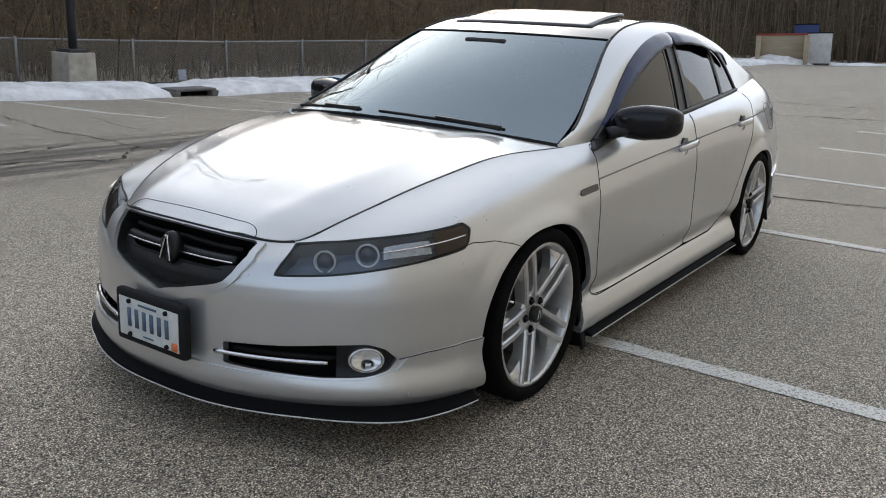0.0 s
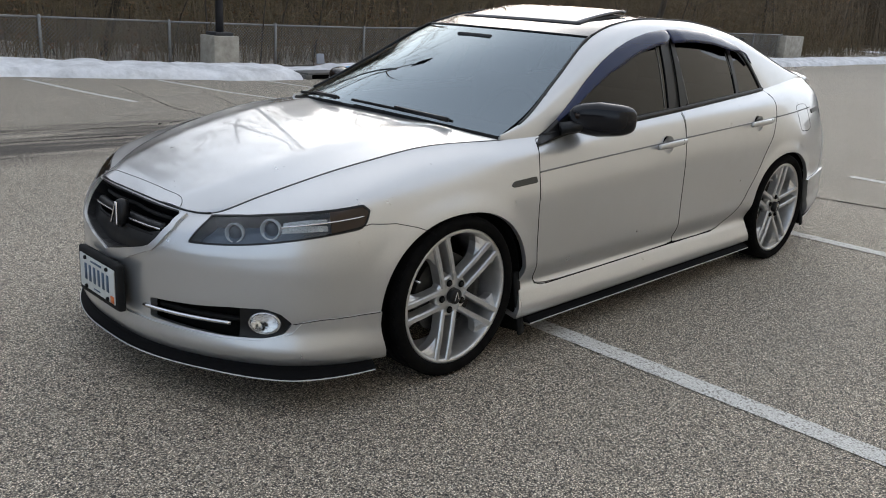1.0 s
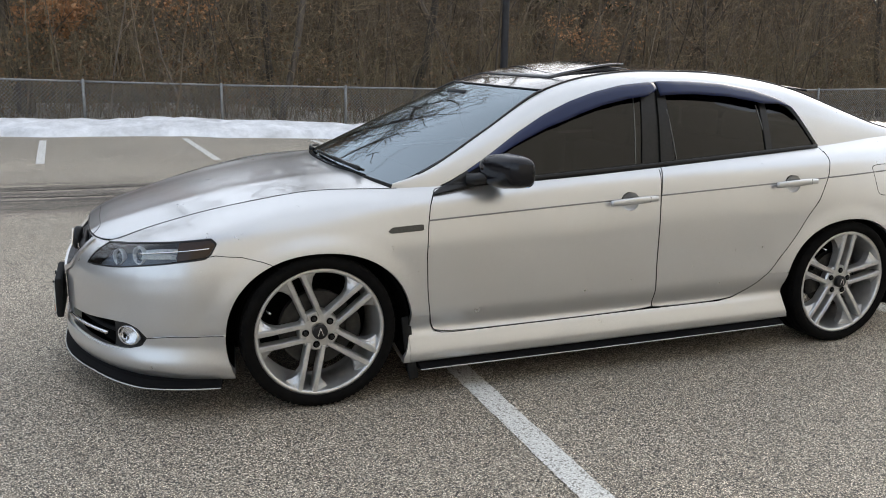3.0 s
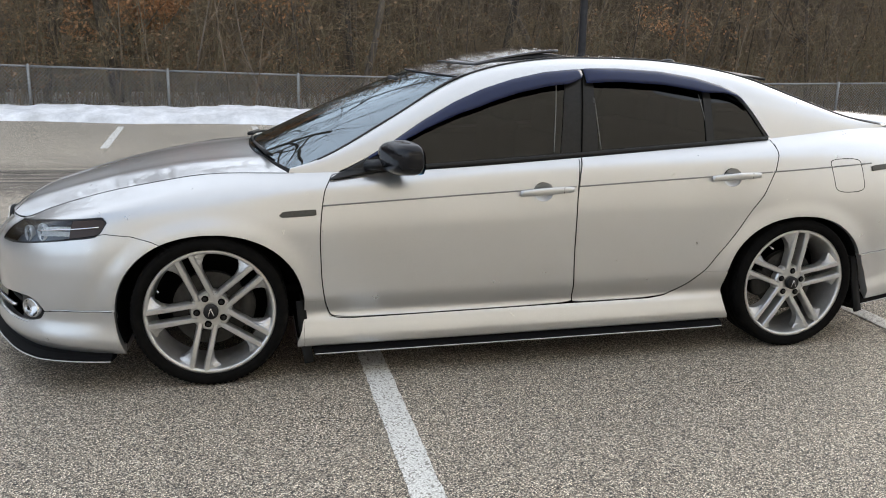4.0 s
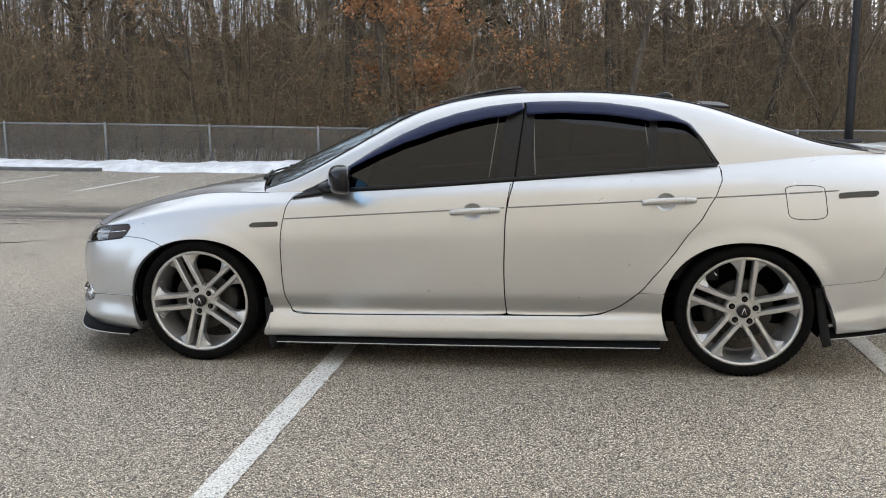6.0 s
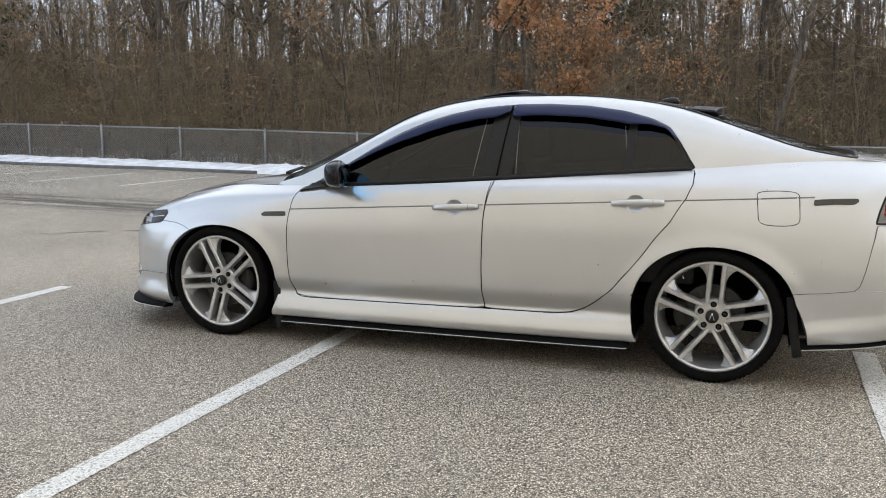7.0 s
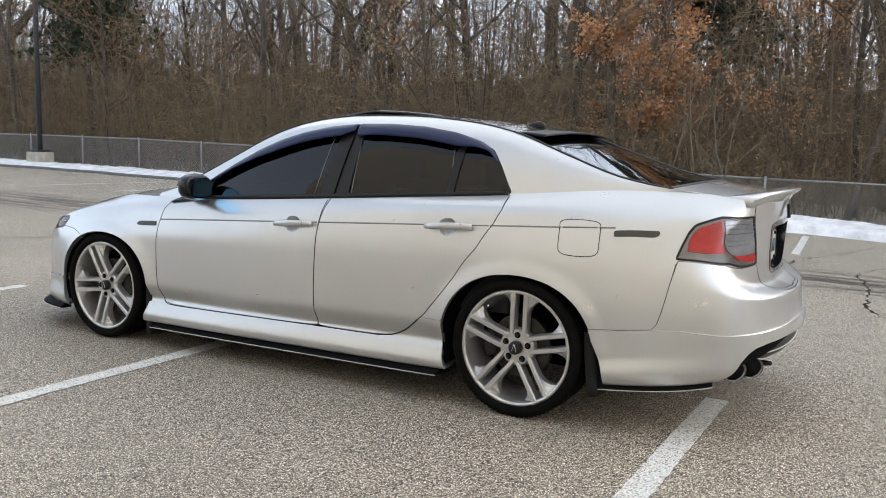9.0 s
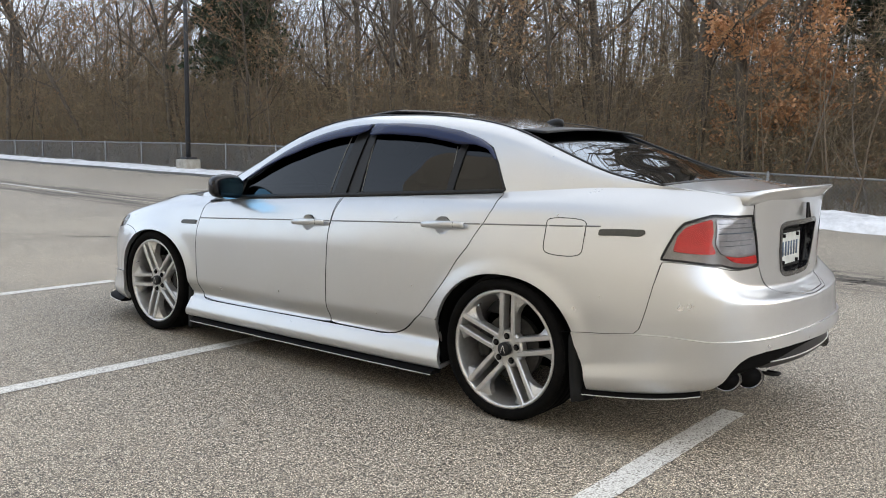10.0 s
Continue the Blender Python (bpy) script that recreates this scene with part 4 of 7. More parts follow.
# pale grey strips that paint the rubber's reflection near the glass edges
RUBBER_REFLECTION = material("grey_rubber_reflection", (0.16, 0.16, 0.15), 0.5)
for s in (1, -1):
    for xb, xt, zb, zt in ((-0.135, -0.175, 0.945, 1.235), (-0.362, -0.350, 0.955, 1.215), (-0.917, -0.890, 0.99, 1.20)):
        pts = [GREEN.at(*on_green(xb + (xt - xb) * t, zb + (zt - zb) * t), -0.0085) for t in [i / 8 for i in range(9)]]
        part("glass_run", tube([(p[0], s * p[1], p[2]) for p in pts], 0.0022, 5), RUBBER_REFLECTION, car)
# door gap across the pillar
for s in (1, -1):
    pts = [GREEN.at(*on_green(-0.262 - 0.045 * t, 0.935 + 0.365 * t), 0.0) for t in [i / 10 for i in range(11)]]
    part("pillar_gap", tube([(p[0], s * p[1], p[2]) for p in pts], 0.0035, 6), CAVITY, car)
    belt = [GREEN.at(*on_green(x, 0.862 + (0.84 - x) * 0.0640), 0.004) for x in np.linspace(0.80, -1.222, 40)]
    part("belt_moulding", sweep([(p[0], s * p[1], p[2]) for p in belt], [(-0.006, -0.011), (0.006, -0.011), (0.007, 0.004), (0.002, 0.011), (-0.006, 0.011)]), BLACK_TRIM, car, "black rubber belt moulding")


def visor(x0, x1, s, front):
    """Smoked acrylic deflector bowed out along the window's upper edge."""
    bm = bmesh.new()
    topline = [p for p in WIN_PTS[:16]]
    xs = np.linspace(x0, x1, 46)
    tx, tz = np.array([p[0] for p in topline])[::-1], np.array([p[1] for p in topline])[::-1]
    rows = []
    for i, x in enumerate(xs):
        t = i / (len(xs) - 1)
        z = float(np.interp(x, tx, tz))
        slope = (float(np.interp(x + 0.02, tx, tz)) - float(np.interp(x - 0.02, tx, tz))) / 0.04
        nx, nz = slope / math.hypot(1, slope), -1 / math.hypot(1, slope)
        w = 0.068 * min(1, 0.18 + 1.7 * t if front else 1) * (min(1, 0.55 + 6 * (1 - t)) if front else min(1, 0.12 + 3.2 * (1 - t)))
        row = []
        for f, lift in ((-0.06, 0.003), (0.10, 0.013), (0.4, 0.021), (0.75, 0.026), (0.98, 0.027), (1.0, 0.023), (0.5, 0.017), (0.1, 0.008)):
            px, pz = x + nx * w * f, z + nz * w * f
            lift *= min(1, 0.4 + 5 * t, 0.5 + 7 * (1 - t))
            q = GREEN.at(*on_green(px, pz), lift)
            row.append(bm.verts.new((q[0], s * q[1], q[2])))
        rows.append(row)
    for a, b in zip(rows, rows[1:]):
        for k in range(7):
            bm.faces.new((a[k], a[k + 1], b[k + 1], b[k]))
    bm.faces.new(rows[0][::-1])
    bm.faces.new(rows[-1])
    bmesh.ops.smooth_vert(bm, verts=bm.verts, factor=0.4, use_axis_x=True, use_axis_y=True, use_axis_z=True)
    bmesh.ops.recalc_face_normals(bm, faces=bm.faces)
    return part("window_visor", bm, VISOR, car, "smoked blue-black acrylic window visor")


for s in (1, -1):
    visor(0.70, -0.302, s, True)
    visor(-0.309, -1.145, s, False)

# rubber along the windscreen and gutter
for s in (1, -1):
    for nm, a, b, r in (("windscreen_seal", 9.02, 10.0, 0.006), ("roof_gutter", 10.0, 12.5, 0.005), ("rear_window_seal", 12.5, 15.0, 0.007)):
        pts = [gutter(u) for u in np.linspace(a, b, 30)]
        part(nm, tube([(p[0] + 0.002, s * (p[1] - 0.004), p[2] + 0.001) for p in pts], r, 8), SEAL, car)
part("header_seal", tube([SCREEN.at(1.0, v, 0.001) * np.array([1, 1, 1]) for v in np.linspace(0.02, 1, 20)] + [SCREEN.at(1.0, v, 0.001) * np.array([1, -1, 1]) for v in np.linspace(0.98, 0.02, 20)], 0.003, 8), SEAL, car)
part("rear_header_seal", tube([BACK.at(1.0, v, 0.001) for v in np.linspace(0.02, 1, 20)] + [BACK.at(1.0, v, 0.001) * np.array([1, -1, 1]) for v in np.linspace(0.98, 0.02, 20)], 0.007, 8), SEAL, car)

for s in (1, -1):
    pts = [top_edge(u) for u in np.linspace(2.95, 8.8, 70)]
    part("hood_gap", tube([(p[0], s * (p[1] + 0.001), p[2] + 0.0004) for p in pts], 0.0011, 6), SEAL, car)
pts = [top_edge(u) for u in np.linspace(3.0, 0, 24)]
part("hood_front_gap", tube([(p[0] + 0.002, p[1], p[2] + 0.001) for p in pts] + [(p[0] + 0.002, -p[1], p[2] + 0.001) for p in pts[::-1][1:]], 0.0032, 6), SEAL, car)
pts = [HOOD.at(0.075 * (1 - (1 - t) ** 8), 0.25 + 0.75 * t, 0.0003) for t in [i / 30 for i in range(31)]]
part("hood_trim_line", tube([tuple(p) for p in pts] + [(p[0], -p[1], p[2]) for p in pts[::-1][1:]], 0.0013, 5), SEAL, car)

# ---- cowl and wipers ----
bm = bmesh.new()
rows = []
for v in list(np.linspace(0.0, 1, 22)):
    a, b2 = HOOD.at(1.0, v), SCREEN.at(0.0, v)
    rows.append([a + np.array([0.004, 0, -0.012]), (a + b2) / 2 + np.array([0, 0, -0.005]), b2 + np.array([-0.004, 0, 0.004])])
grid = [[bm.verts.new(tuple(p)) for p in r] for r in rows]
for a, c in zip(grid, grid[1:]):
    for k in range(2):
        bm.faces.new((a[k], a[k + 1], c[k + 1], c[k]))
both(bm)
bmesh.ops.recalc_face_normals(bm, faces=bm.faces)
part("cowl", bm, BLACK_MATT, car, "matt black cowl strip under the windscreen")


def wiper(y0, y1, f0, f1):
    def on_glass(y, f, lift):
        s = 1 if y >= 0 else -1
        e = SCREEN.at(f, 0)[1]
        q = SCREEN.at(f, 1 - abs(y) / e, lift)
        return Vector((q[0], s * abs(q[1]), q[2]))
    w = part("wiper", tube([on_glass(y0 + (y1 - y0) * t, f0 + (f1 - f0) * t, 0.012) for t in [i / 12 for i in range(13)]], 0.006, 6), BLACK_MATT, car, "black wiper blade lying along the foot of the windscreen")
    mid = on_glass((y0 + y1) / 2, (f0 + f1) / 2, 0.022)
    part("wiper_arm", tube([on_glass(y1 * 0.98 if y1 > y0 else y1, 0.01, 0.022), mid.lerp(on_glass(y1, f1 * 0.3, 0.024), 0.5), mid], 0.008, 6, taper=[1.3, 1, 0.7]), BLACK_TRIM, w)
    return w


wiper(-0.06, 0.50, 0.030, 0.020)
wiper(-0.62, -0.16, 0.022, 0.026)

# ---- mirrors ----
def mirror(s):
    bm = bmesh.new()
    bmesh.ops.create_uvsphere(bm, u_segments=40, v_segments=24, radius=1)
    for v in bm.verts:
        x, y, z = v.co
        k = lambda a, p: math.copysign(abs(a) ** p, a)
        x, y, z = k(x, 0.80), k(y, 0.58), k(z, 0.60)
        x = x * (0.078 if x > 0 else 0.036)
        taper = 0.88 + 0.12 * min(1, max(0, (0.9 - y) / 1.2)) if y > 0 else 1 - 0.14 * abs(y)
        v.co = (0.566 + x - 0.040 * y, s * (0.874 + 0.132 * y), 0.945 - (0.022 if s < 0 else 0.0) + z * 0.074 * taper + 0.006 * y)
    if s < 0:
        bmesh.ops.reverse_faces(bm, faces=bm.faces)
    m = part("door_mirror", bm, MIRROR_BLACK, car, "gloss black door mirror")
    foot = sweep([(0.70, s * 0.752, 0.897), (0.655, s * 0.785, 0.906), (0.605, s * 0.825, 0.918)], lambda t: [(a * (0.042 - 0.004 * t), b * (0.026 - 0.002 * t)) for a, b in [(math.cos(q), math.sin(q)) for q in [i * math.pi / 6 for i in range(12)]]])
    part("mirror_foot", foot, BLACK_TRIM, m)
    b2 = bmesh.new()
    grid = []
    for i in range(15):
        t = i / 14
        lo, hi = (0.862 - 0.262 * t, 0.838 + 0.034 * t), (0.862 - 0.272 * t, 0.840 + 0.140 * t)
        col = []
        for k in range(6):
            x, z = lo[0] + (hi[0] - lo[0]) * k / 5, lo[1] + (hi[1] - lo[1]) * k / 5
            q = GREEN.at(*on_green(x, z), 0.009) if z > 0.866 + (0.84 - x) * 0.0615 else SIDE.at(*on_side(x, z), 0.009)
            col.append(b2.verts.new((q[0], s * q[1], q[2])))
        grid.append(col)
    for c0, c1 in zip(grid, grid[1:]):
        for k in range(5):
            b2.faces.new((c0[k], c0[k + 1], c1[k + 1], c1[k]))
    edge = [e for e in b2.edges if e.is_boundary]
    rim = bmesh.ops.extrude_edge_only(b2, edges=edge)
    for v in rim["geom"]:
        if isinstance(v, bmesh.types.BMVert):
            v.co.y -= s * 0.014
    bmesh.ops.recalc_face_normals(b2, faces=b2.faces)
    part("mirror_sail", b2, BLACK_TRIM, m)
    g = bmesh.new()
    ring = []
    for i in range(28):
        a = 2 * math.pi * i / 28
        c, q = math.cos(a), math.sin(a)
        ring.append(g.verts.new((0.527 - 0.030 * math.copysign(abs(c) ** 0.6, c), s * (0.870 + 0.100 * math.copysign(abs(c) ** 0.6, c)), 0.938 + 0.060 * math.copysign(abs(q) ** 0.6, q))))
    g.faces.new(ring)
    part("mirror_glass", g, MIRROR_BLUE, m, "blue-tinted mirror glass", smooth=False)
    b3 = sweep([(0.662 - 0.075 * t - 0.02 * t * t, s * (0.80 + 0.17 * t), 0.955) for t in [i / 10 for i in range(11)]], [(-0.004, -0.010), (0.006, -0.008), (0.007, 0.008), (-0.004, 0.010)])
    part("mirror_indicator", b3, AMBER_SMOKE, m, "smoked indicator strip")


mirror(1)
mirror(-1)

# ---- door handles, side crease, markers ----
CREASE_SHADE = material("groove_shade_grey", (0.20, 0.20, 0.20), 0.6, spec=0.2)
for s, di in ((1, 0), (-1, 1)):
    for dpair, x0, x1, z0, z1 in ((doors[0], *HANDLES[0]), (doors[1], *HANDLES[1])):
        door = dpair[di]
        cx, cz = x0 + (x1 - x0) * 0.45, (z0 + z1) / 2
        c = SIDE.at(*on_side(cx, cz), 0.0012)
        bowl = lathe([(0.001, -0.013), (0.020, -0.012), (0.033, -0.008), (0.041, -0.003), (0.0455, 0.0006)], 40)
        for v in bowl.verts:
            v.co = (c[0] + v.co.x * 1.02, s * (c[1] + v.co.y), c[2] + v.co.z * 0.92)
        if s < 0:
            bmesh.ops.reverse_faces(bowl, faces=bowl.faces)
        part("handle_recess", bowl, PAINT, door)
        pts = []
        for t in [i / 14 for i in range(15)]:
            p = SIDE.at(*on_side(x0 + (x1 - x0) * t, z0 + (z1 - z0) * t), 0.010 + 0.024 * math.sin(math.pi * min(max(t, 0.04), 0.96)) ** 0.5)
            pts.append((p[0], s * p[1], p[2]))
        part("handle", sweep(pts, lambda t: [(a * 0.009, b * 0.0155 * (0.70 + 0.30 * math.sin(math.pi * min(max(t, 0.03), 0.97)) ** 0.4)) for a, b in [(math.cos(q), math.sin(q)) for q in [k * math.pi / 6 for k in range(12)]]]), PAINT, door, "silver pull handle")
        p = SIDE.at(*on_side(x0 + (x1 - x0) * 0.80, z0 + (z1 - z0) * 0.80), 0.030)
        part("handle_gap", boxed((0.0022, 0.014, 0.024), (p[0], s * p[1], p[2]), None, 0.0), SEAL, door)
    # grey bead paints the crease's shade; the skin itself has no groove
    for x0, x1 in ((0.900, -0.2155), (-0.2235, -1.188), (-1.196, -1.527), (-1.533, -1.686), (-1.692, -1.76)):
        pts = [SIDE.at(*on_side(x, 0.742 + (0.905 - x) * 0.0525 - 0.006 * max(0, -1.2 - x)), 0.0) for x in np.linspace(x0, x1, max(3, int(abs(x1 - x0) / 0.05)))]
        part("side_crease", tube([(p[0], s * (p[1] - 0.0004), p[2] + 0.002) for p in pts], 0.0034, 6), CREASE_SHADE, car, "fine grey bead that paints the shade of the side crease")
MARK_F = side_line([(1.078, 0.709), (1.066, 0.700), (0.9255, 0.706), (0.9255, 0.731), (1.06, 0.724)], 40, 0.8)
MARK_R = side_line([(-1.758, 0.868), (-1.758, 0.843), (-1.925, 0.849), (-1.945, 0.862), (-1.94, 0.876)], 40, 0.8)
panel("front_side_marker", SIDE, MARKER, car, [MARK_F], [], (U(8.3), U(9.4), 0.4, 1), (0.001, 0.006), 0.01, lift=0.005, join=False, label="smoked side marker lamp")
panel("rear_side_marker", SIDE, MARKER, car, [MARK_R], [], (U(13.6), U(15.3), 0.4, 1), (0.001, 0.006), 0.01, lift=0.005, join=False, label="smoked side marker lamp")


# ---- head lamps ----
panel("headlamp", SIDE, LAMP_DARK, car, [tight(HEAD, 0.002)], [], (0.05, 0.42, 0.4, 1), (0.003, 0.01), 0.0, lift=-0.055, join=False, label="smoked grey headlamp bowl")
panel("headlamp_rim", SIDE, BLACK_TRIM, car, [tight(HEAD, -0.0015)], [tight(HEAD, 0.0040)], (0.05, 0.42, 0.4, 1), (0.003, 0.01), 0.056, lift=-0.001, join=False)
TIP = near((1.885, 0.745, 0.655), lo=0.1, hi=0.45)[0]
panel("headlamp_lens", SIDE, LENS, car, [tight(HEAD, 0.0035)], [np.array([(TIP, 0), (0.9, 0), (0.9, 1.1), (TIP, 1.1)])], (0.05, 0.42, 0.4, 1), (0.004, 0.012), 0.0, lift=-0.003, join=False, label="clear headlamp lens")
panel("corner_lens", SIDE, AMBER_SMOKE, car, [tight(HEAD, 0.005), np.array([(TIP, 0), (0.9, 0), (0.9, 1.1), (TIP, 1.1)])], [], (0.05, 0.45, 0.4, 1), (0.003, 0.01), 0.0, lift=-0.002, join=False, label="smoked brown corner lens")


def forward_frame(p, ahead):
    n = Vector(ahead).normalized()
    side = n.cross(Vector((0, 0, 1))).normalized()
    return Matrix.Translation(p) @ Matrix((side, n, side.cross(n))).transposed().to_4x4()


def placed(bm, m, s=1):
    bmesh.ops.transform(bm, matrix=m, verts=bm.verts)
    return mirrored(bm) if s < 0 else bm


for s in (1, -1):
    for p, r in (((2.108, 0.50, 0.616), 0.033), ((2.030, 0.604, 0.632), 0.035)):
        uu = near(p, lo=0.05, hi=0.42)
        q = Vector(SIDE.at(*uu, -0.045))
        m = forward_frame(q, (0.80, 0.50, 0.06))
        lamp = part("projector", placed(lathe([(r, -0.008), (r + 0.002, 0.004), (r, 0.012), (r - 0.004, 0.010), (r - 0.006, -0.012)], 40), m, s), REFLECTOR, car, "bright projector ring")
        part("projector_lens", placed(capped([(0.0005, 0.012), (0.016, 0.009), (0.025, 0.0), (r - 0.007, -0.010)], 32), m, s), PROJECTOR_GLASS, lamp)
    for nm, mat, z0, z1, lift in (("indicator_reflector", REFLECTOR, 0.639, 0.660, -0.020), ("marker_reflector", REFLECTOR, 0.610, 0.632, -0.016)):
        bm = bmesh.new()
        grid = []
        for i in range(9):
            t = i / 8
            row = []
            for k in range(3):
                zz = z0 + (z1 - z0) * k / 2 + 0.016 * t
                q = SIDE.at(*near((2.012 - 0.118 * t, 0.652 + 0.092 * t, zz), lo=0.1, hi=0.45), lift)
                row.append(bm.verts.new(tuple(q)))
            grid.append(row)
        for a, c in zip(grid, grid[1:]):
            for k in range(2):
                bm.faces.new((a[k], c[k], c[k + 1], a[k + 1]))
        bmesh.ops.subdivide_edges(bm, edges=bm.edges, cuts=3, use_grid_fill=True)
        rr = random.Random(4)
        for v in bm.verts:
            v.co += Vector((rr.uniform(-0.002, 0.002), rr.uniform(-0.002, 0.002), rr.uniform(-0.001, 0.001)))
        part(nm, mirrored(bm) if s < 0 else bm, mat, car, smooth=False)
    ua, ub = near((2.024, 0.660, 0.637), lo=0.1, hi=0.45), near((1.775, 0.787, 0.671), lo=0.1, hi=0.45)
    pts = [SIDE.at(ua[0] + (ub[0] - ua[0]) * t, ua[1] + (ub[1] - ua[1]) * t, 0.0005) for t in [i / 16 for i in range(17)]]
    part("lamp_strip", tube([(p[0], s * p[1], p[2]) for p in pts], 0.0028, 6), CHROME, car)

# ---- tail lamps ----
panel("tail_lamp", SIDE, TAIL_GREY, car, [tight(TAIL, 0.002)], [], (0.70, 0.98, 0.3, 1), (0.0025, 0.01), 0.02, lift=-0.006, join=False, label="tail lamp with red and smoked grey lenses")
panel("tail_lamp_rim", SIDE, BLACK_TRIM, car, [tight(TAIL, -0.0015)], [tight(TAIL, 0.0065)], (0.70, 0.98, 0.3, 1), (0.0025, 0.01), 0.02, lift=0.0, join=False)
TA = lambda p: near(p, lo=0.72, hi=0.97)
RED1 = closed_curve([TA(p) for p in [(-2.05, 0.716, 0.798), (-2.056, 0.692, 0.856), (-2.077, 0.662, 0.890), (-2.145, 0.592, 0.916), (-2.152, 0.600, 0.868), (-2.148, 0.61, 0.83), (-2.165, 0.598, 0.788)]], 50, 0.8)
GREY1 = closed_curve([TA(p) for p in [(-2.157, 0.584, 0.918), (-2.246, 0.466, 0.931), (-2.268, 0.437, 0.85), (-2.278, 0.420, 0.793), (-2.180, 0.588, 0.788), (-2.160, 0.602, 0.83), (-2.164, 0.592, 0.868)]], 50, 0.8)
RED2 = closed_curve([TA(p) for p in [(-2.185, 0.567, 0.781), (-2.276, 0.420, 0.780), (-2.284, 0.410, 0.746), (-2.21, 0.535, 0.757)]], 40, 0.5)
for nm, ln, mat in (("red_lens", RED1, RED_LENS), ("clear_lens", GREY1, GREY_LENS), ("reverse_lens", RED2, RED_LENS)):
    panel(nm, SIDE, mat, car, [ln], [], (0.70, 0.98, 0.3, 1), (0.0025, 0.008), 0.008, lift=0.0, join=False)
panel("tail_lamp_cover", SIDE, TAIL_COVER, car, [tight(TAIL, 0.004)], [], (0.70, 0.98, 0.3, 1), (0.004, 0.012), 0.0, lift=0.003, join=False, label="clear glossy outer lens")
for s in (1, -1):
    for z in (0.905, 0.888, 0.868, 0.838, 0.818):
        pts = [SIDE.at(*TA((-2.170 - 0.092 * t, 0.588 - 0.145 * t, z + 0.008 * t)), 0.0015) for t in [i / 10 for i in range(11)]]
        part("lens_rib", tube([(p[0], s * p[1], p[2]) for p in pts], 0.0012 if z != 0.868 else 0.0028, 5), LAMP_DARK, car)

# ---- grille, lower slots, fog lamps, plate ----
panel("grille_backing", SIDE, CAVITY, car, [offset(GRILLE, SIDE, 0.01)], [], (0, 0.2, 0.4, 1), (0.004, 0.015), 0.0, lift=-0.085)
panel("grille_frame", SIDE, BLACK_TRIM, car, [GRILLE], [open_middle(tight(GRILLE, 0.006), low=-0.02)], (0, 0.2, 0.4, 1), (0.002, 0.008), 0.085, lift=-0.002, label="black grille edge")
panel("grille_chin", SIDE, BLACK_TRIM, car, [open_middle(tight(GRILLE, 0.004), low=-0.02)], [np.array([(-0.1, V(0.02, 0.552)), (0.06, V(0.06, 0.556)), (0.14, V(0.12, 0.60)), (0.3, 1.1), (-0.1, 1.1)])], (0, 0.2, 0.4, 1), (0.004, 0.012), 0.0, lift=-0.030, label="satin black lower grille panel")
panel("grille_surround", SIDE, PAINT, car, [offset(GRILLE, SIDE, 0.024)], [GRILLE, np.array([(-0.1, V(0.02, 0.642)), (0.4, V(0.1, 0.642)), (0.4, 1.1), (-0.1, 1.1)])], (0, 0.2, 0.4, 1), (0.002, 0.007), 0.014, lift=0.009, label="raised silver grille surround")
def nose(y, z, lift):
    q = SIDE.at(*at_nose(abs(y), z), lift)
    return (q[0], math.copysign(q[1], y) if y else 0.0, q[2])


for z, mat, r, nm in ((0.590, BLACK_TRIM, 0.017, "grille_bar"), (0.577, CHROME, 0.0032, "grille_bright_strip"), (0.622, BLACK_MATT, 0.007, "grille_slat"), (0.555, BLACK_MATT, 0.006, "grille_slat")):
    w = 0.26 if z > 0.56 else 0.22
    pts = [nose(y, z + 0.004, -0.035 if mat is not CHROME else -0.016) for y in np.linspace(-w, w, 31)]
    part(nm, tube(pts, r, 10), mat, car)
e = part("front_emblem", placed(capped([(0.0005, 0.006), (0.036, 0.005), (0.044, 0.001), (0.047, -0.012), (0.044, -0.03)], 44), forward_frame(nose(0, 0.578, 0.004), (1, 0, 0.12)) @ Matrix.Diagonal((0.84, 1, 1.12, 1))), BLACK_TRIM, car, "dark oval emblem with bright wedge shape")
mk = bmesh.new()
for sg in (-1, 1):
    block(mk, (0.0065, 0.008, 0.082), (0, 0.010, 0.0), Matrix.Translation((sg * 0.0135, 0, 0)) @ Matrix.Rotation(sg * -0.26, 4, "Y"), 0.002)
part("emblem_shape", placed(mk, forward_frame(nose(0, 0.578, 0.004), (1, 0, 0.12))), CHROME, e)

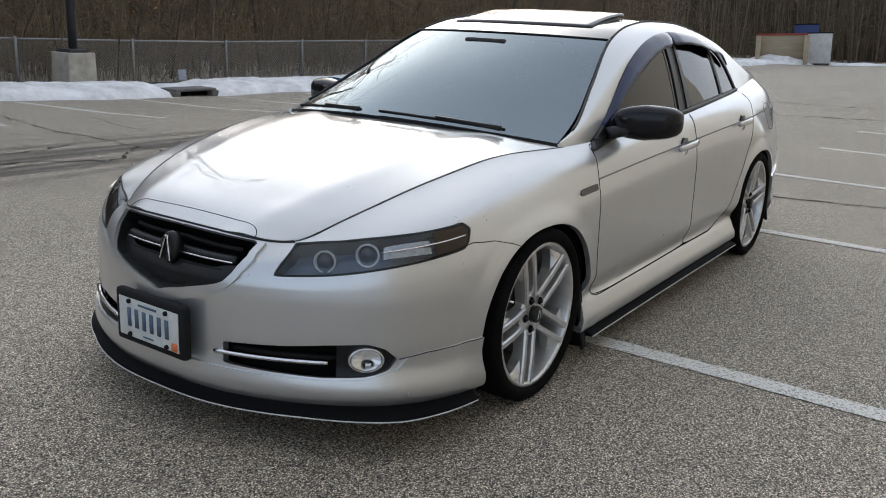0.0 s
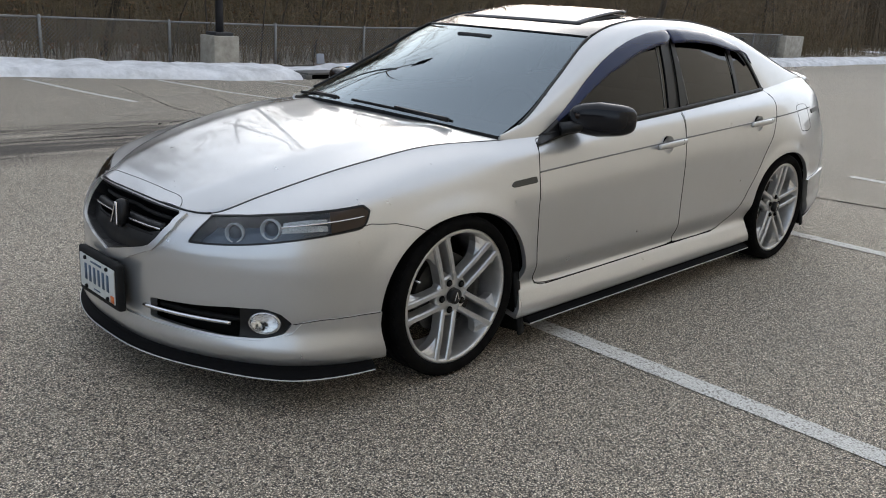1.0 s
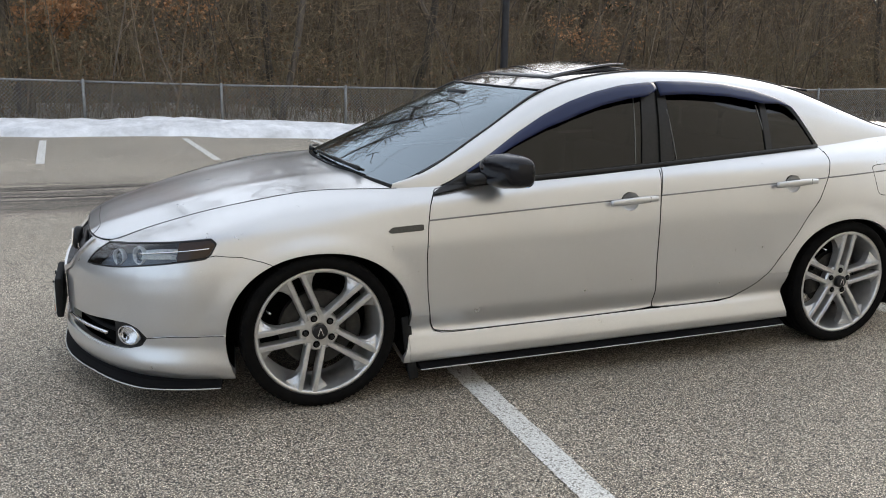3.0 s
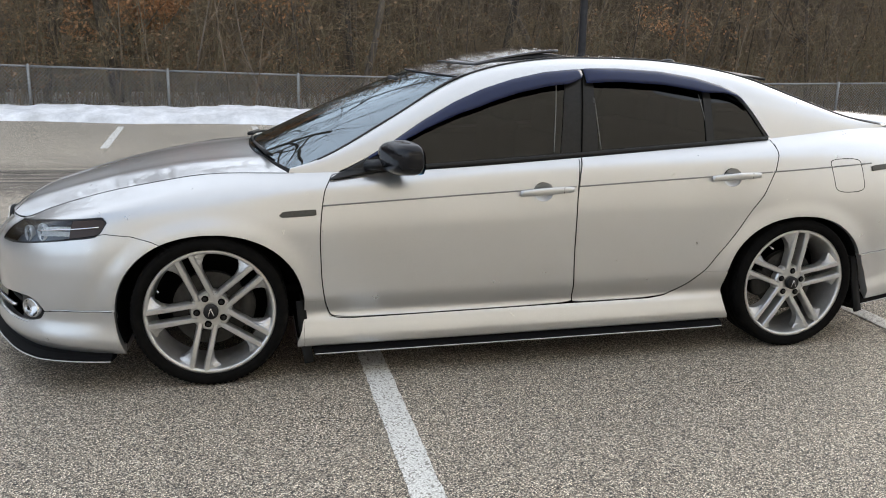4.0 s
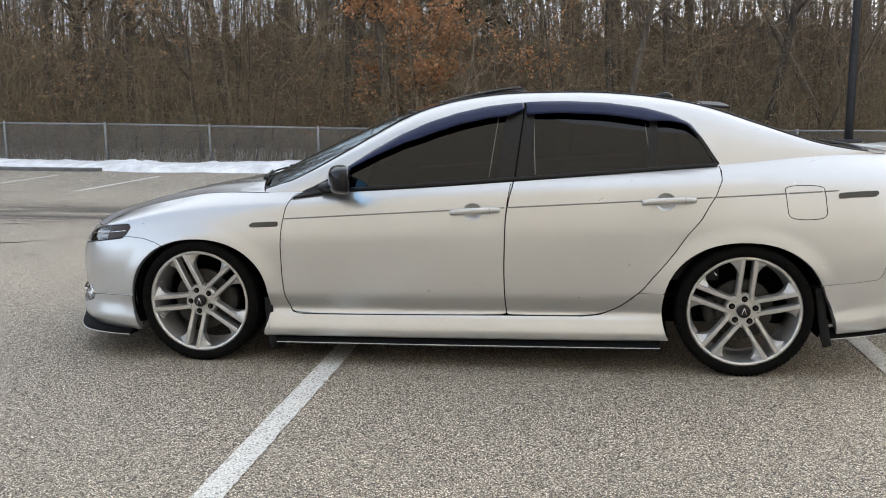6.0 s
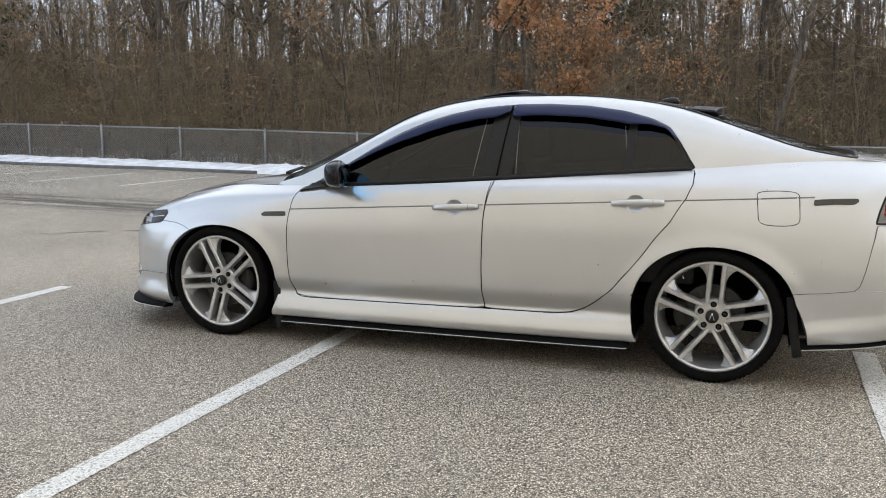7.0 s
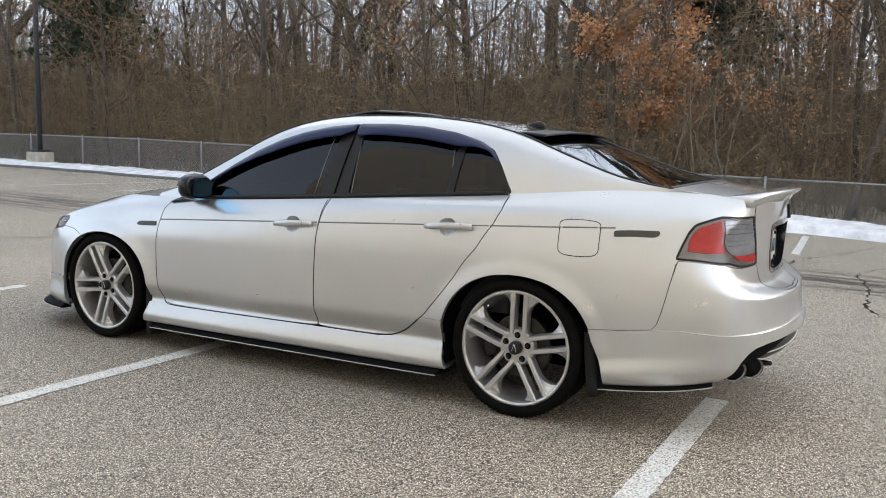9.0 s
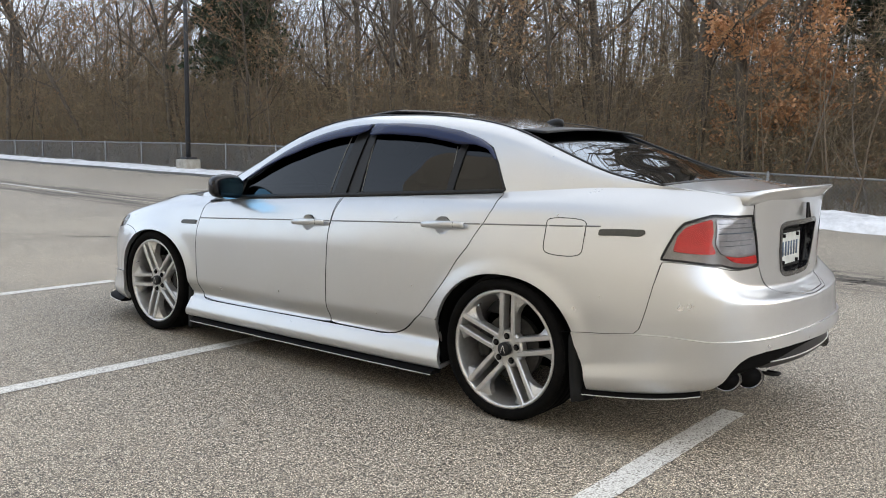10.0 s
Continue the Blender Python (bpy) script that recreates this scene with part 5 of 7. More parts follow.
panel("slot_backing", SIDE, CAVITY, car, [offset(SLOT, SIDE, 0.006)], [], (0.05, 0.36, 0.1, 0.8), (0.004, 0.012), 0.0, lift=-0.075, join=False)
FOG_U = at_nose(0.585, 0.30)[0]
panel("fog_bezel", SIDE, BLACK_TRIM, car, [tight(SLOT, 0.001), np.array([(FOG_U, -0.1), (0.6, -0.1), (0.6, 1.1), (FOG_U, 1.1)])], [], (0.05, 0.36, 0.1, 0.8), (0.003, 0.01), 0.05, lift=-0.016, join=False, label="black fog lamp bezel")
for s in (1, -1):
    m = forward_frame(Vector(nose(0.657, 0.313, -0.002)), (0.72, 0.69, 0.03)) @ Matrix.Diagonal((1.28, 1, 0.92, 1))
    fog = part("fog_lamp", placed(lathe([(0.043, -0.02), (0.043, 0.0), (0.040, 0.004), (0.036, 0.001), (0.020, -0.014), (0.0005, -0.018)], 40), m, s), BRIGHT_BOWL, car, "round fog lamp with clear lens")
    for bx in (-0.014, 0.004, 0.020):
        part("fog_rib", placed(boxed((0.004, 0.006, 0.056 - 60 * bx * bx), (bx, -0.004, 0), None, 0.001), m, s), DARK_METAL, fog)
    part("fog_lens", placed(capped([(0.0005, 0.012), (0.020, 0.010), (0.036, 0.004), (0.041, 0.0)], 40), m, s), TAIL_COVER, fog)
    pts = [nose(y, 0.304 + 0.006 * (y - 0.25), 0.001) for y in np.linspace(0.235, 0.566, 22)]
    part("slot_strip", sweep([(p[0], s * p[1], p[2]) for p in pts], [(-0.012, -0.005), (0.004, -0.0055), (0.007, 0), (0.004, 0.0055), (-0.012, 0.005)] if s > 0 else [(0.012, -0.005), (-0.004, -0.0055), (-0.007, 0), (-0.004, 0.0055), (0.012, 0.005)]), CHROME, car)
    pts = [nose(y, 0.300, -0.05) for y in np.linspace(0.26, 0.58, 12)]
    part("slot_slat", tube([(p[0], s * p[1], p[2]) for p in pts], 0.010, 6), BLACK_MATT, car)

pl = part("front_plate_frame", boxed((0.030, 0.335, 0.175), (2.352, 0.005, 0.350), None, 0.012), BLACK_MATT, car, "thick black plate frame")
part("front_plate", boxed((0.004, 0.288, 0.128), (2.3690, 0.005, 0.350), None, 0.001), PLATE_WHITE, pl, "pale plate with dark bars")
for i in range(6):
    part("plate_bar", boxed((0.002, 0.017, 0.062), (2.3722, 0.005 - 0.092 + i * 0.0368, 0.352), None, 0.0), PLATE_INK, pl)
part("plate_bar", boxed((0.002, 0.09, 0.007), (2.3722, 0.005, 0.401), None, 0.0), PLATE_INK, pl)
part("plate_bar", boxed((0.002, 0.05, 0.004), (2.3722, 0.005, 0.300), None, 0.0), PLATE_INK, pl)
part("plate_sticker", boxed((0.002, 0.026, 0.026), (2.3724, 0.132, 0.302), None, 0.0), STICKER, pl)
for y in (-0.085, 0.095):
    for z in (0.405, 0.295):
        part("plate_screw", placed(capped([(0.0005, 0.008), (0.007, 0.007), (0.008, 0.0)], 12), forward_frame((2.371, y, z), (1, 0, 0))), BLACK_MATT, pl)

# ---- black lips along the bottom edges ----
def lip(name, u0, u1, z_at, out, hgt, s, n=60, label="black splitter lip"):
    def corner(q):
        """The front splitter juts out to a point before the wheel."""
        return 0.026 * max(0.0, 1 - math.hypot(q[0] - 2.02, q[1] - 0.745) / 0.30)

    bm = bmesh.new()
    rows = []
    for u in np.linspace(u0, u1, n):
        q = SIDE.at(u, V(u, 0.235 if u < 0.4 else 0.21))
        nn = SIDE.look_up(SIDE.n, u, V(u, 0.30))
        nn = np.array([nn[0], nn[1], 0]) / np.hypot(nn[0], nn[1])
        z = SIDE.at(u, SILL)[2] - z_at
        far = out + corner(q)
        row = []
        for o, dz in ((-0.05, hgt), (-0.018, hgt), (-0.006 + 0.4 * corner(q), hgt * 0.62), (far, 0.012), (far + 0.004, 0.0), (-0.05, 0.0)):
            p = q + nn * o
            row.append(bm.verts.new((p[0], s * p[1], z + dz)))
        rows.append(row)
    for a, b2 in zip(rows, rows[1:]):
        for k in range(6):
            bm.faces.new((a[k], a[(k + 1) % 6], b2[(k + 1) % 6], b2[k]))
    bm.faces.new(rows[0][::-1])
    bm.faces.new(rows[-1])
    bmesh.ops.recalc_face_normals(bm, faces=bm.faces)
    o = part(name, bm, LIP_BLACK, car, label, smooth=False)
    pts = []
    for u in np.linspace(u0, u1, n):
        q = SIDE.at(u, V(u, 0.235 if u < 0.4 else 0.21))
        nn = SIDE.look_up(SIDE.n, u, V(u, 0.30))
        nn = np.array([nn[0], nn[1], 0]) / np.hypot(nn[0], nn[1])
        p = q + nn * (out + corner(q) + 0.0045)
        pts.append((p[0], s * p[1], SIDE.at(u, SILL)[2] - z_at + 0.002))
    # thin pale line along the lip's outer bottom edge
    part("lip_edge", tube(pts, 0.0022, 5), WHITE_EDGE, o, "thin pale line along the lip edge")
    return o


LIP_BLACK = material("satin_black_lip", (0.006, 0.006, 0.0065), 0.6, spec=0.05)
WHITE_EDGE = material("pale_edge_line", (0.55, 0.55, 0.54), 0.6)
ue = on_side(1.755, 0.22)[0]
for s in (1, -1):
    lip("front_lip", 0.0 if s > 0 else 0.0, ue, 0.032, 0.014, 0.036, s)
    lip("side_lip", on_side(0.945, 0.2)[0], on_side(-0.965, 0.2)[0], 0.030, 0.018, 0.030, s)
    lip("rear_lip", on_side(-1.735, 0.22)[0], near((-2.185, 0.695, 0.25), lo=0.7)[0], 0.034, 0.002, 0.044, s, 24)
    for x, lean, zb, zt, nm in ((0.982, 0.030, 0.065, 0.330, "front_mud_flap"), (-1.700, 0.038, 0.152, 0.420, "rear_mud_flap")):
        flap = [(x - lean * t ** 1.4, s * (0.735 + 0.030 * t), zt + (zb - zt) * t) for t in [i / 8 for i in range(9)]]
        part(nm, sweep(flap, lambda t: [(s * a, b) for a, b in [(-0.094 + 0.06 * t ** 2, -0.006), (0.094, -0.006), (0.099, 0.034), (0.088, 0.034), (0.085, 0.006), (-0.094 + 0.06 * t ** 2, 0.006)]][::s], up=(1, 0, 0)), BLACK_MATT, car, "black rubber mud flap")

# ---- roof: sunroof, antenna, spoilers ----
def slab(surf, v_edge, u0, u1, lift, n=16, thick=0.012):
    """A slab that follows a crowned surface between two stations, over the whole width inside v_edge."""
    bm = bmesh.new()
    vs = [(1, v) for v in np.linspace(v_edge, 1, 14)] + [(-1, v) for v in np.linspace(1, v_edge, 14)[1:]]
    grid = []
    for i in range(n):
        t = i / (n - 1)
        row = []
        for sg, v in vs:
            q = surf.at(u0 + (u1 - u0) * t, v, lift(t))
            row.append((q[0], sg * q[1], q[2]))
        grid.append(row)
    top = [[bm.verts.new(p) for p in r] for r in grid]
    low = [[bm.verts.new((p[0], p[1], p[2] - thick)) for p in r] for r in grid]
    for g, flip in ((top, False), (low, True)):
        for a, b2 in zip(g, g[1:]):
            for k in range(len(vs) - 1):
                f = (a[k], b2[k], b2[k + 1], a[k + 1])
                bm.faces.new(f[::-1] if flip else f)
    for i in range(n - 1):
        for k in (0, len(vs) - 1):
            bm.faces.new((top[i][k], low[i][k], low[i + 1][k], top[i + 1][k]))
    for i in (0, n - 1):
        for k in range(len(vs) - 1):
            bm.faces.new((top[i][k], top[i][k + 1], low[i][k + 1], low[i][k]))
    bmesh.ops.recalc_face_normals(bm, faces=bm.faces)
    return bm


part("sunroof_panel", slab(ROOF, 0.27, 0.13, 0.405, lambda t: 0.004 + 0.024 * t), BLACK_GLOSS, car, "tilted dark glass sunroof panel")
part("sunroof_seal", slab(ROOF, 0.25, 0.12, 0.415, lambda t: 0.0035, thick=0.006), SEAL, car)
part("roof_spoiler", slab(BACK, 0.06, -0.0, 0.105, lambda t: 0.004 + 0.030 * t, thick=0.010), BLACK_TRIM, car, "black rear roof spoiler")
ant = bmesh.new()
bmesh.ops.create_uvsphere(ant, u_segments=24, v_segments=14, radius=1)
for v in ant.verts:
    v.co = (-1.035 + v.co.x * 0.055, -0.02 + v.co.y * 0.022 * (1 - 0.3 * v.co.x), 1.322 + max(v.co.z, -0.4) * 0.023 * (1.0 - 0.35 * v.co.x))
part("roof_antenna", ant, BLACK_TRIM, car, "small black roof antenna pod")


def boot_spoiler():
    bm = bmesh.new()
    rows = []
    for y in np.linspace(-0.505, 0.505, 61):
        a = abs(y) / 0.505
        xb = -2.335 + 0.068 * a ** 2.4
        back = 0.036 * (1 - a ** 6) + 0.008
        rise = 0.028 * (1 - a ** 8) + 0.003
        z0 = 1.016 - 0.006 * a ** 2
        sec = [(xb + 0.150, z0 + 0.010), (xb + 0.075, z0 + 0.014 + rise * 0.25), (xb + 0.012, z0 + 0.010 + rise * 0.72), (xb - back + 0.008, z0 + 0.006 + rise), (xb - back, z0 + rise), (xb - back + 0.010, z0 - 0.006 + rise * 0.86), (xb - 0.004, z0 - 0.012 + rise * 0.35), (xb + 0.012, z0 - 0.030), (xb + 0.10, z0 - 0.02)]
        rows.append([bm.verts.new((p[0], y, p[1])) for p in sec])
    k = len(rows[0])
    for a, b2 in zip(rows, rows[1:]):
        for j in range(k):
            bm.faces.new((a[j], a[(j + 1) % k], b2[(j + 1) % k], b2[j]))
    bm.faces.new(rows[0])
    bm.faces.new(rows[-1][::-1])
    bmesh.ops.recalc_face_normals(bm, faces=bm.faces)
    return bm


part("boot_spoiler", boot_spoiler(), PAINT, car, "silver boot lid spoiler")

# ---- tail: plate recess, emblem, valance, exhausts ----
panel("plate_recess", SIDE, BLACK_TRIM, car, [tight(PLATE_HOLE, -0.002)], [], (U(17), 1, 0.3, 1), (0.003, 0.012), 0.0, lift=-0.062, label="black rear plate recess")
panel("plate_recess_rim", SIDE, BLACK_GLOSS, car, [tight(PLATE_HOLE, -0.004)], [open_middle(tight(PLATE_HOLE, 0.016), high=1.02)], (U(17), 1, 0.3, 1), (0.002, 0.008), 0.066, lift=0.003, label="gloss black plate surround")
rear_in = forward_frame((-2.272, 0, 0.775), (-1, 0, 0.02))
rp = part("rear_plate", placed(boxed((0.275, 0.004, 0.135), (0, 0, 0), None, 0.001), rear_in), PLATE_WHITE, car, "pale rear plate with dark bars")
part("rear_plate_frame", placed(boxed((0.312, 0.006, 0.166), (0, -0.006, 0), None, 0.002), rear_in), BLACK_MATT, rp)
for i in range(6):
    part("plate_bar", placed(boxed((0.017, 0.002, 0.062), (-0.092 + i * 0.0368, 0.0035, 0.0)), rear_in), PLATE_INK, rp)
for x in (-0.09, 0.09):
    for z in (0.058, -0.058):
        part("plate_screw", placed(capped([(0.0005, 0.010), (0.008, 0.009), (0.009, 0.0)], 12), rear_in @ Matrix.Translation((x, 0.002, z))), BLACK_MATT, rp)
em = bmesh.new()
for sg in (-1, 1):
    block(em, (0.010, 0.010, 0.068), (0, 0.004, 0), Matrix.Translation((sg * 0.011, 0, 0)) @ Matrix.Rotation(sg * -0.26, 4, "Y"), 0.003)
part("rear_emblem", placed(em, forward_frame((-2.338, 0, 0.945), (-1, 0, 0.1))), BLACK_MATT, car, "small black rear emblem")


def valance():
    """Dark diffuser under the rear bumper."""
    bm = bmesh.new()
    rows = []
    for y in np.linspace(-0.60, 0.60, 41):
        a = abs(y) / 0.66
        xb = -2.412 + 0.19 * a ** 2.4
        top = 0.418 - 0.035 * a ** 6
        drop = 0.095 - 0.045 * max(0, (a - 0.6) / 0.4)
        sec = [(xb + 0.035, top + 0.02), (xb + 0.022, top), (xb + 0.006, top - drop * 0.7), (xb + 0.022, top - drop), (xb + 0.30, top - drop - 0.01), (xb + 0.30, top + 0.02)]
        rows.append([bm.verts.new((p[0], y, p[1])) for p in sec])
    k = 6
    for a, b2 in zip(rows, rows[1:]):
        for j in range(k):
            bm.faces.new((a[j], a[(j + 1) % k], b2[(j + 1) % k], b2[j]))
    bm.faces.new(rows[0])
    bm.faces.new(rows[-1][::-1])
    bmesh.ops.recalc_face_normals(bm, faces=bm.faces)
    return bm


part("rear_valance", valance(), BLACK_TRIM, car, "dark rear diffuser panel", smooth=False)
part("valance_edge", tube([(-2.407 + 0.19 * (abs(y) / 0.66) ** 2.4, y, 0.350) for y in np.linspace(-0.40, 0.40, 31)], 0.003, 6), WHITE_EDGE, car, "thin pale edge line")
for s in (1, -1):
    for x, y in ((-2.252, 0.596), (-2.305, 0.498)):
        m = Matrix.Translation((x, s * y, 0.296)) @ Matrix.Rotation(math.pi / 2, 4, "Z") @ Matrix.Rotation(-0.04, 4, "X")
        tip = lathe([(0.040, -0.09), (0.044, -0.03), (0.046, 0.0), (0.0445, 0.004), (0.041, 0.001), (0.040, -0.08)], 36)
        bore = capped([(0.0005, -0.012), (0.0405, -0.010), (0.0412, -0.003)], 30)
        for b2 in (tip, bore):
            for v in b2.verts:
                v.co.y -= s * 0.85 * v.co.x
        ex = part("exhaust_tip", placed(tip, m), DARK_CHROME, car, "round dark chrome exhaust tip cut at a slant")
        # near-black cap just inside the mouth: the bore's shade as colour
        part("exhaust_bore", placed(bore, m), CAVITY, ex)
    part("silencer", placed(capped([(0.001, -0.50), (0.09, -0.50), (0.10, -0.48), (0.10, -0.20), (0.001, -0.18)], 24), Matrix.Translation((-2.22, s * 0.52, 0.285)) @ Matrix.Rotation(math.pi / 2, 4, "Z")), DARK_METAL, car)
part("tow_hook", tube([(-2.20, 0.31, 0.275), (-2.335, 0.31, 0.277), (-2.352, 0.30, 0.278), (-2.352, 0.28, 0.278), (-2.30, 0.27, 0.276)], 0.008, 8), BLACK_MATT, car)

# ---- cabin ----
dash = sweep([(0.86, -0.66, 0.86), (0.92, -0.3, 0.88), (0.94, 0, 0.885), (0.92, 0.3, 0.88), (0.86, 0.66, 0.86)], [(-0.17, -0.22), (0.16, -0.18), (0.19, -0.03), (0.10, 0.02), (-0.10, 0.015), (-0.17, -0.04)], up=(0, 0, 1))
part("dashboard", dash, CABIN, car, "dark dashboard")
part("steering_wheel", placed(lathe([(0.175 + 0.014 * math.cos(a), 0.014 * math.sin(a)) for a in [i * math.pi / 5 for i in range(11)]], 36), Matrix.Translation((0.60, 0.36, 0.86)) @ Matrix.Rotation(math.pi / 2, 4, "Z") @ Matrix.Rotation(-0.45, 4, "X")), CABIN, car)
for x, ys in ((0.0, (0.36, -0.36)), (-0.80, (0.36, -0.36, 0.0))):
    for y in ys:
        st = part("seat_back", boxed((0.14, 0.44, 0.56), (x - 0.20, y, 0.72), Matrix.Translation((x, 0, 0.5)) @ Matrix.Rotation(-0.0, 4, "Y") @ Matrix.Translation((-x, 0, -0.5)), 0.045), CABIN, car, "dark seat back")
        part("seat_cushion", boxed((0.50, 0.46, 0.16), (x + 0.05, y, 0.46), None, 0.05), CABIN, st)
        part("headrest", boxed((0.09, 0.25, 0.15), (x - 0.23, y, 1.07), None, 0.035), CABIN, st)
part("parcel_shelf", boxed((0.62, 1.12, 0.03), (-1.52, 0, 1.00), None, 0.01), CABIN, car)
part("headlining", slab(ROOF, 0.03, 0.0, 1.0, lambda t: -0.02, thick=0.01), CABIN, car)
part("cabin_floor", boxed((2.6, 1.4, 0.03), (-0.2, 0, 0.36), None, 0.01), CAVITY, car)
for s in (1, -1):
    part("door_trim", boxed((2.2, 0.03, 0.45), (-0.15, s * 0.70, 0.66), None, 0.012), CABIN, car)
part("firewall", boxed((0.03, 1.3, 0.55), (1.02, 0, 0.60), None, 0.01), CAVITY, car)
part("rear_view_mirror", boxed((0.03, 0.22, 0.06), (0.46, 0.0, 1.21), None, 0.012), CABIN, car)


# ---- lamps and doors own their pieces ----
def side_of(ob):
    return sum(v.co.y for v in ob.data.vertices) / max(1, len(ob.data.vertices))


def own(owner, names):
    """Hangs loose pieces of the car under the part of the same side that carries them."""
    heads = [o for o in car.children if o.name.split(".")[0] == owner]
    for o in list(car.children):
        if o.name.split(".")[0] in names and o not in heads:
            o.parent = min(heads, key=lambda h: abs(side_of(h) - side_of(o)))


own("headlamp", ("headlamp_lens", "headlamp_rim", "corner_lens", "lamp_strip", "indicator_reflector", "marker_reflector"))
own("tail_lamp", ("tail_lamp_cover", "tail_lamp_rim", "red_lens", "clear_lens", "reverse_lens", "lens_rib"))
own("front_door", ("front_window",))
own("rear_door", ("rear_side_window", "quarter_window"))
own("grille_frame", ("grille_bar", "grille_bright_strip", "grille_slat", "grille_chin", "grille_backing"))

# ---- wheels ----
def bar(r0, r1, off, w0, w1, y0, y1, depth):
    """One spoke bar running outwards along +z, off to one side, with chamfered front edges."""
    bm = bmesh.new()
    rings = []
    for r, w, y in ((r0, w0, y0), ((r0 + r1) / 2, (w0 + w1) / 2, (y0 + y1) / 2 + 0.003), (r1, w1, y1)):
        sec = [(-w / 2 - 0.004, y - depth), (w / 2 + 0.004, y - depth), (w / 2 + 0.002, y - 0.006), (w / 2 - 0.002, y), (-w / 2 + 0.002, y), (-w / 2 - 0.002, y - 0.006)]
        rings.append([bm.verts.new((off + a, b, r)) for a, b in sec])
    for p, q in zip(rings, rings[1:]):
        for k in range(6):
            bm.faces.new((p[k], p[(k + 1) % 6], q[(k + 1) % 6], q[k]))
    bm.faces.new(rings[0])
    bm.faces.new(rings[-1][::-1])
    bmesh.ops.recalc_face_normals(bm, faces=bm.faces)
    return bm


def wedge(a, s, r0, r1, y0, y1):
    """Sloping three-cornered web that fills the corner between a spoke bar and the rim."""
    bm = bmesh.new()
    side = lambda r: s * math.asin(0.0415 / r)
    top = []
    for t in (0.0, 0.25, 0.5, 0.75, 1.0):
        r = r0 + (r1 - r0) * t
        reach = s * 0.215 * t ** 2.2
        row = []
        for q in (0.0, 0.5, 1.0):
            g = a + side(r) + reach * q
            y = y0 + (y1 - y0) * t - 0.030 * q * t
            row.append((math.sin(g) * r, y, math.cos(g) * r))
        top.append(row)
    up = [[bm.verts.new(v) for v in row] for row in top]
    low = [[bm.verts.new((v[0], v[1] - 0.035, v[2])) for v in row] for row in top]
    for i in range(4):
        for j in range(2):
            bm.faces.new((up[i][j], up[i + 1][j], up[i + 1][j + 1], up[i][j + 1]))
        bm.faces.new((up[i][2], up[i + 1][2], low[i + 1][2], low[i][2]))
    bmesh.ops.remove_doubles(bm, verts=bm.verts, dist=1e-5)
    bmesh.ops.recalc_face_normals(bm, faces=bm.faces)
    return bm


def turned(bm, a):
    bmesh.ops.rotate(bm, verts=bm.verts, cent=(0, 0, 0), matrix=Matrix.Rotation(a, 3, "Y"))
    return bm


def wheel_parts(spin):
    """The wheel's meshes, axis along y, outer face at y = 0."""
    R = 0.264
    rim = lathe([(R, -0.006), (R + 0.001, 0.0), (R - 0.006, 0.003), (R - 0.014, 0.0), (R - 0.017, -0.008), (R - 0.021, -0.035), (R - 0.028, -0.07), (R - 0.034, -0.13), (R - 0.030, -0.19), (R - 0.002, -0.205), (R, -0.21)], 96)
    spokes = []
    for k in range(5):
        a = spin + k * 2 * math.pi / 5
        for s in (-1, 1):
            spokes.append(turned(bar(0.058, 0.260, s * 0.0305, 0.017, 0.021, -0.020, 0.0015, 0.046), a))
    webs = []
    for k in range(5):
        a = spin + k * 2 * math.pi / 5
        for s in (-1, 1):
            webs.append(wedge(a, s, 0.150, 0.2485, -0.020, -0.008))
    hub = capped([(0.0005, -0.026), (0.040, -0.025), (0.046, -0.026), (0.078, -0.026), (0.084, -0.034), (0.088, -0.06)], 60)
    return rim, spokes, webs, hub


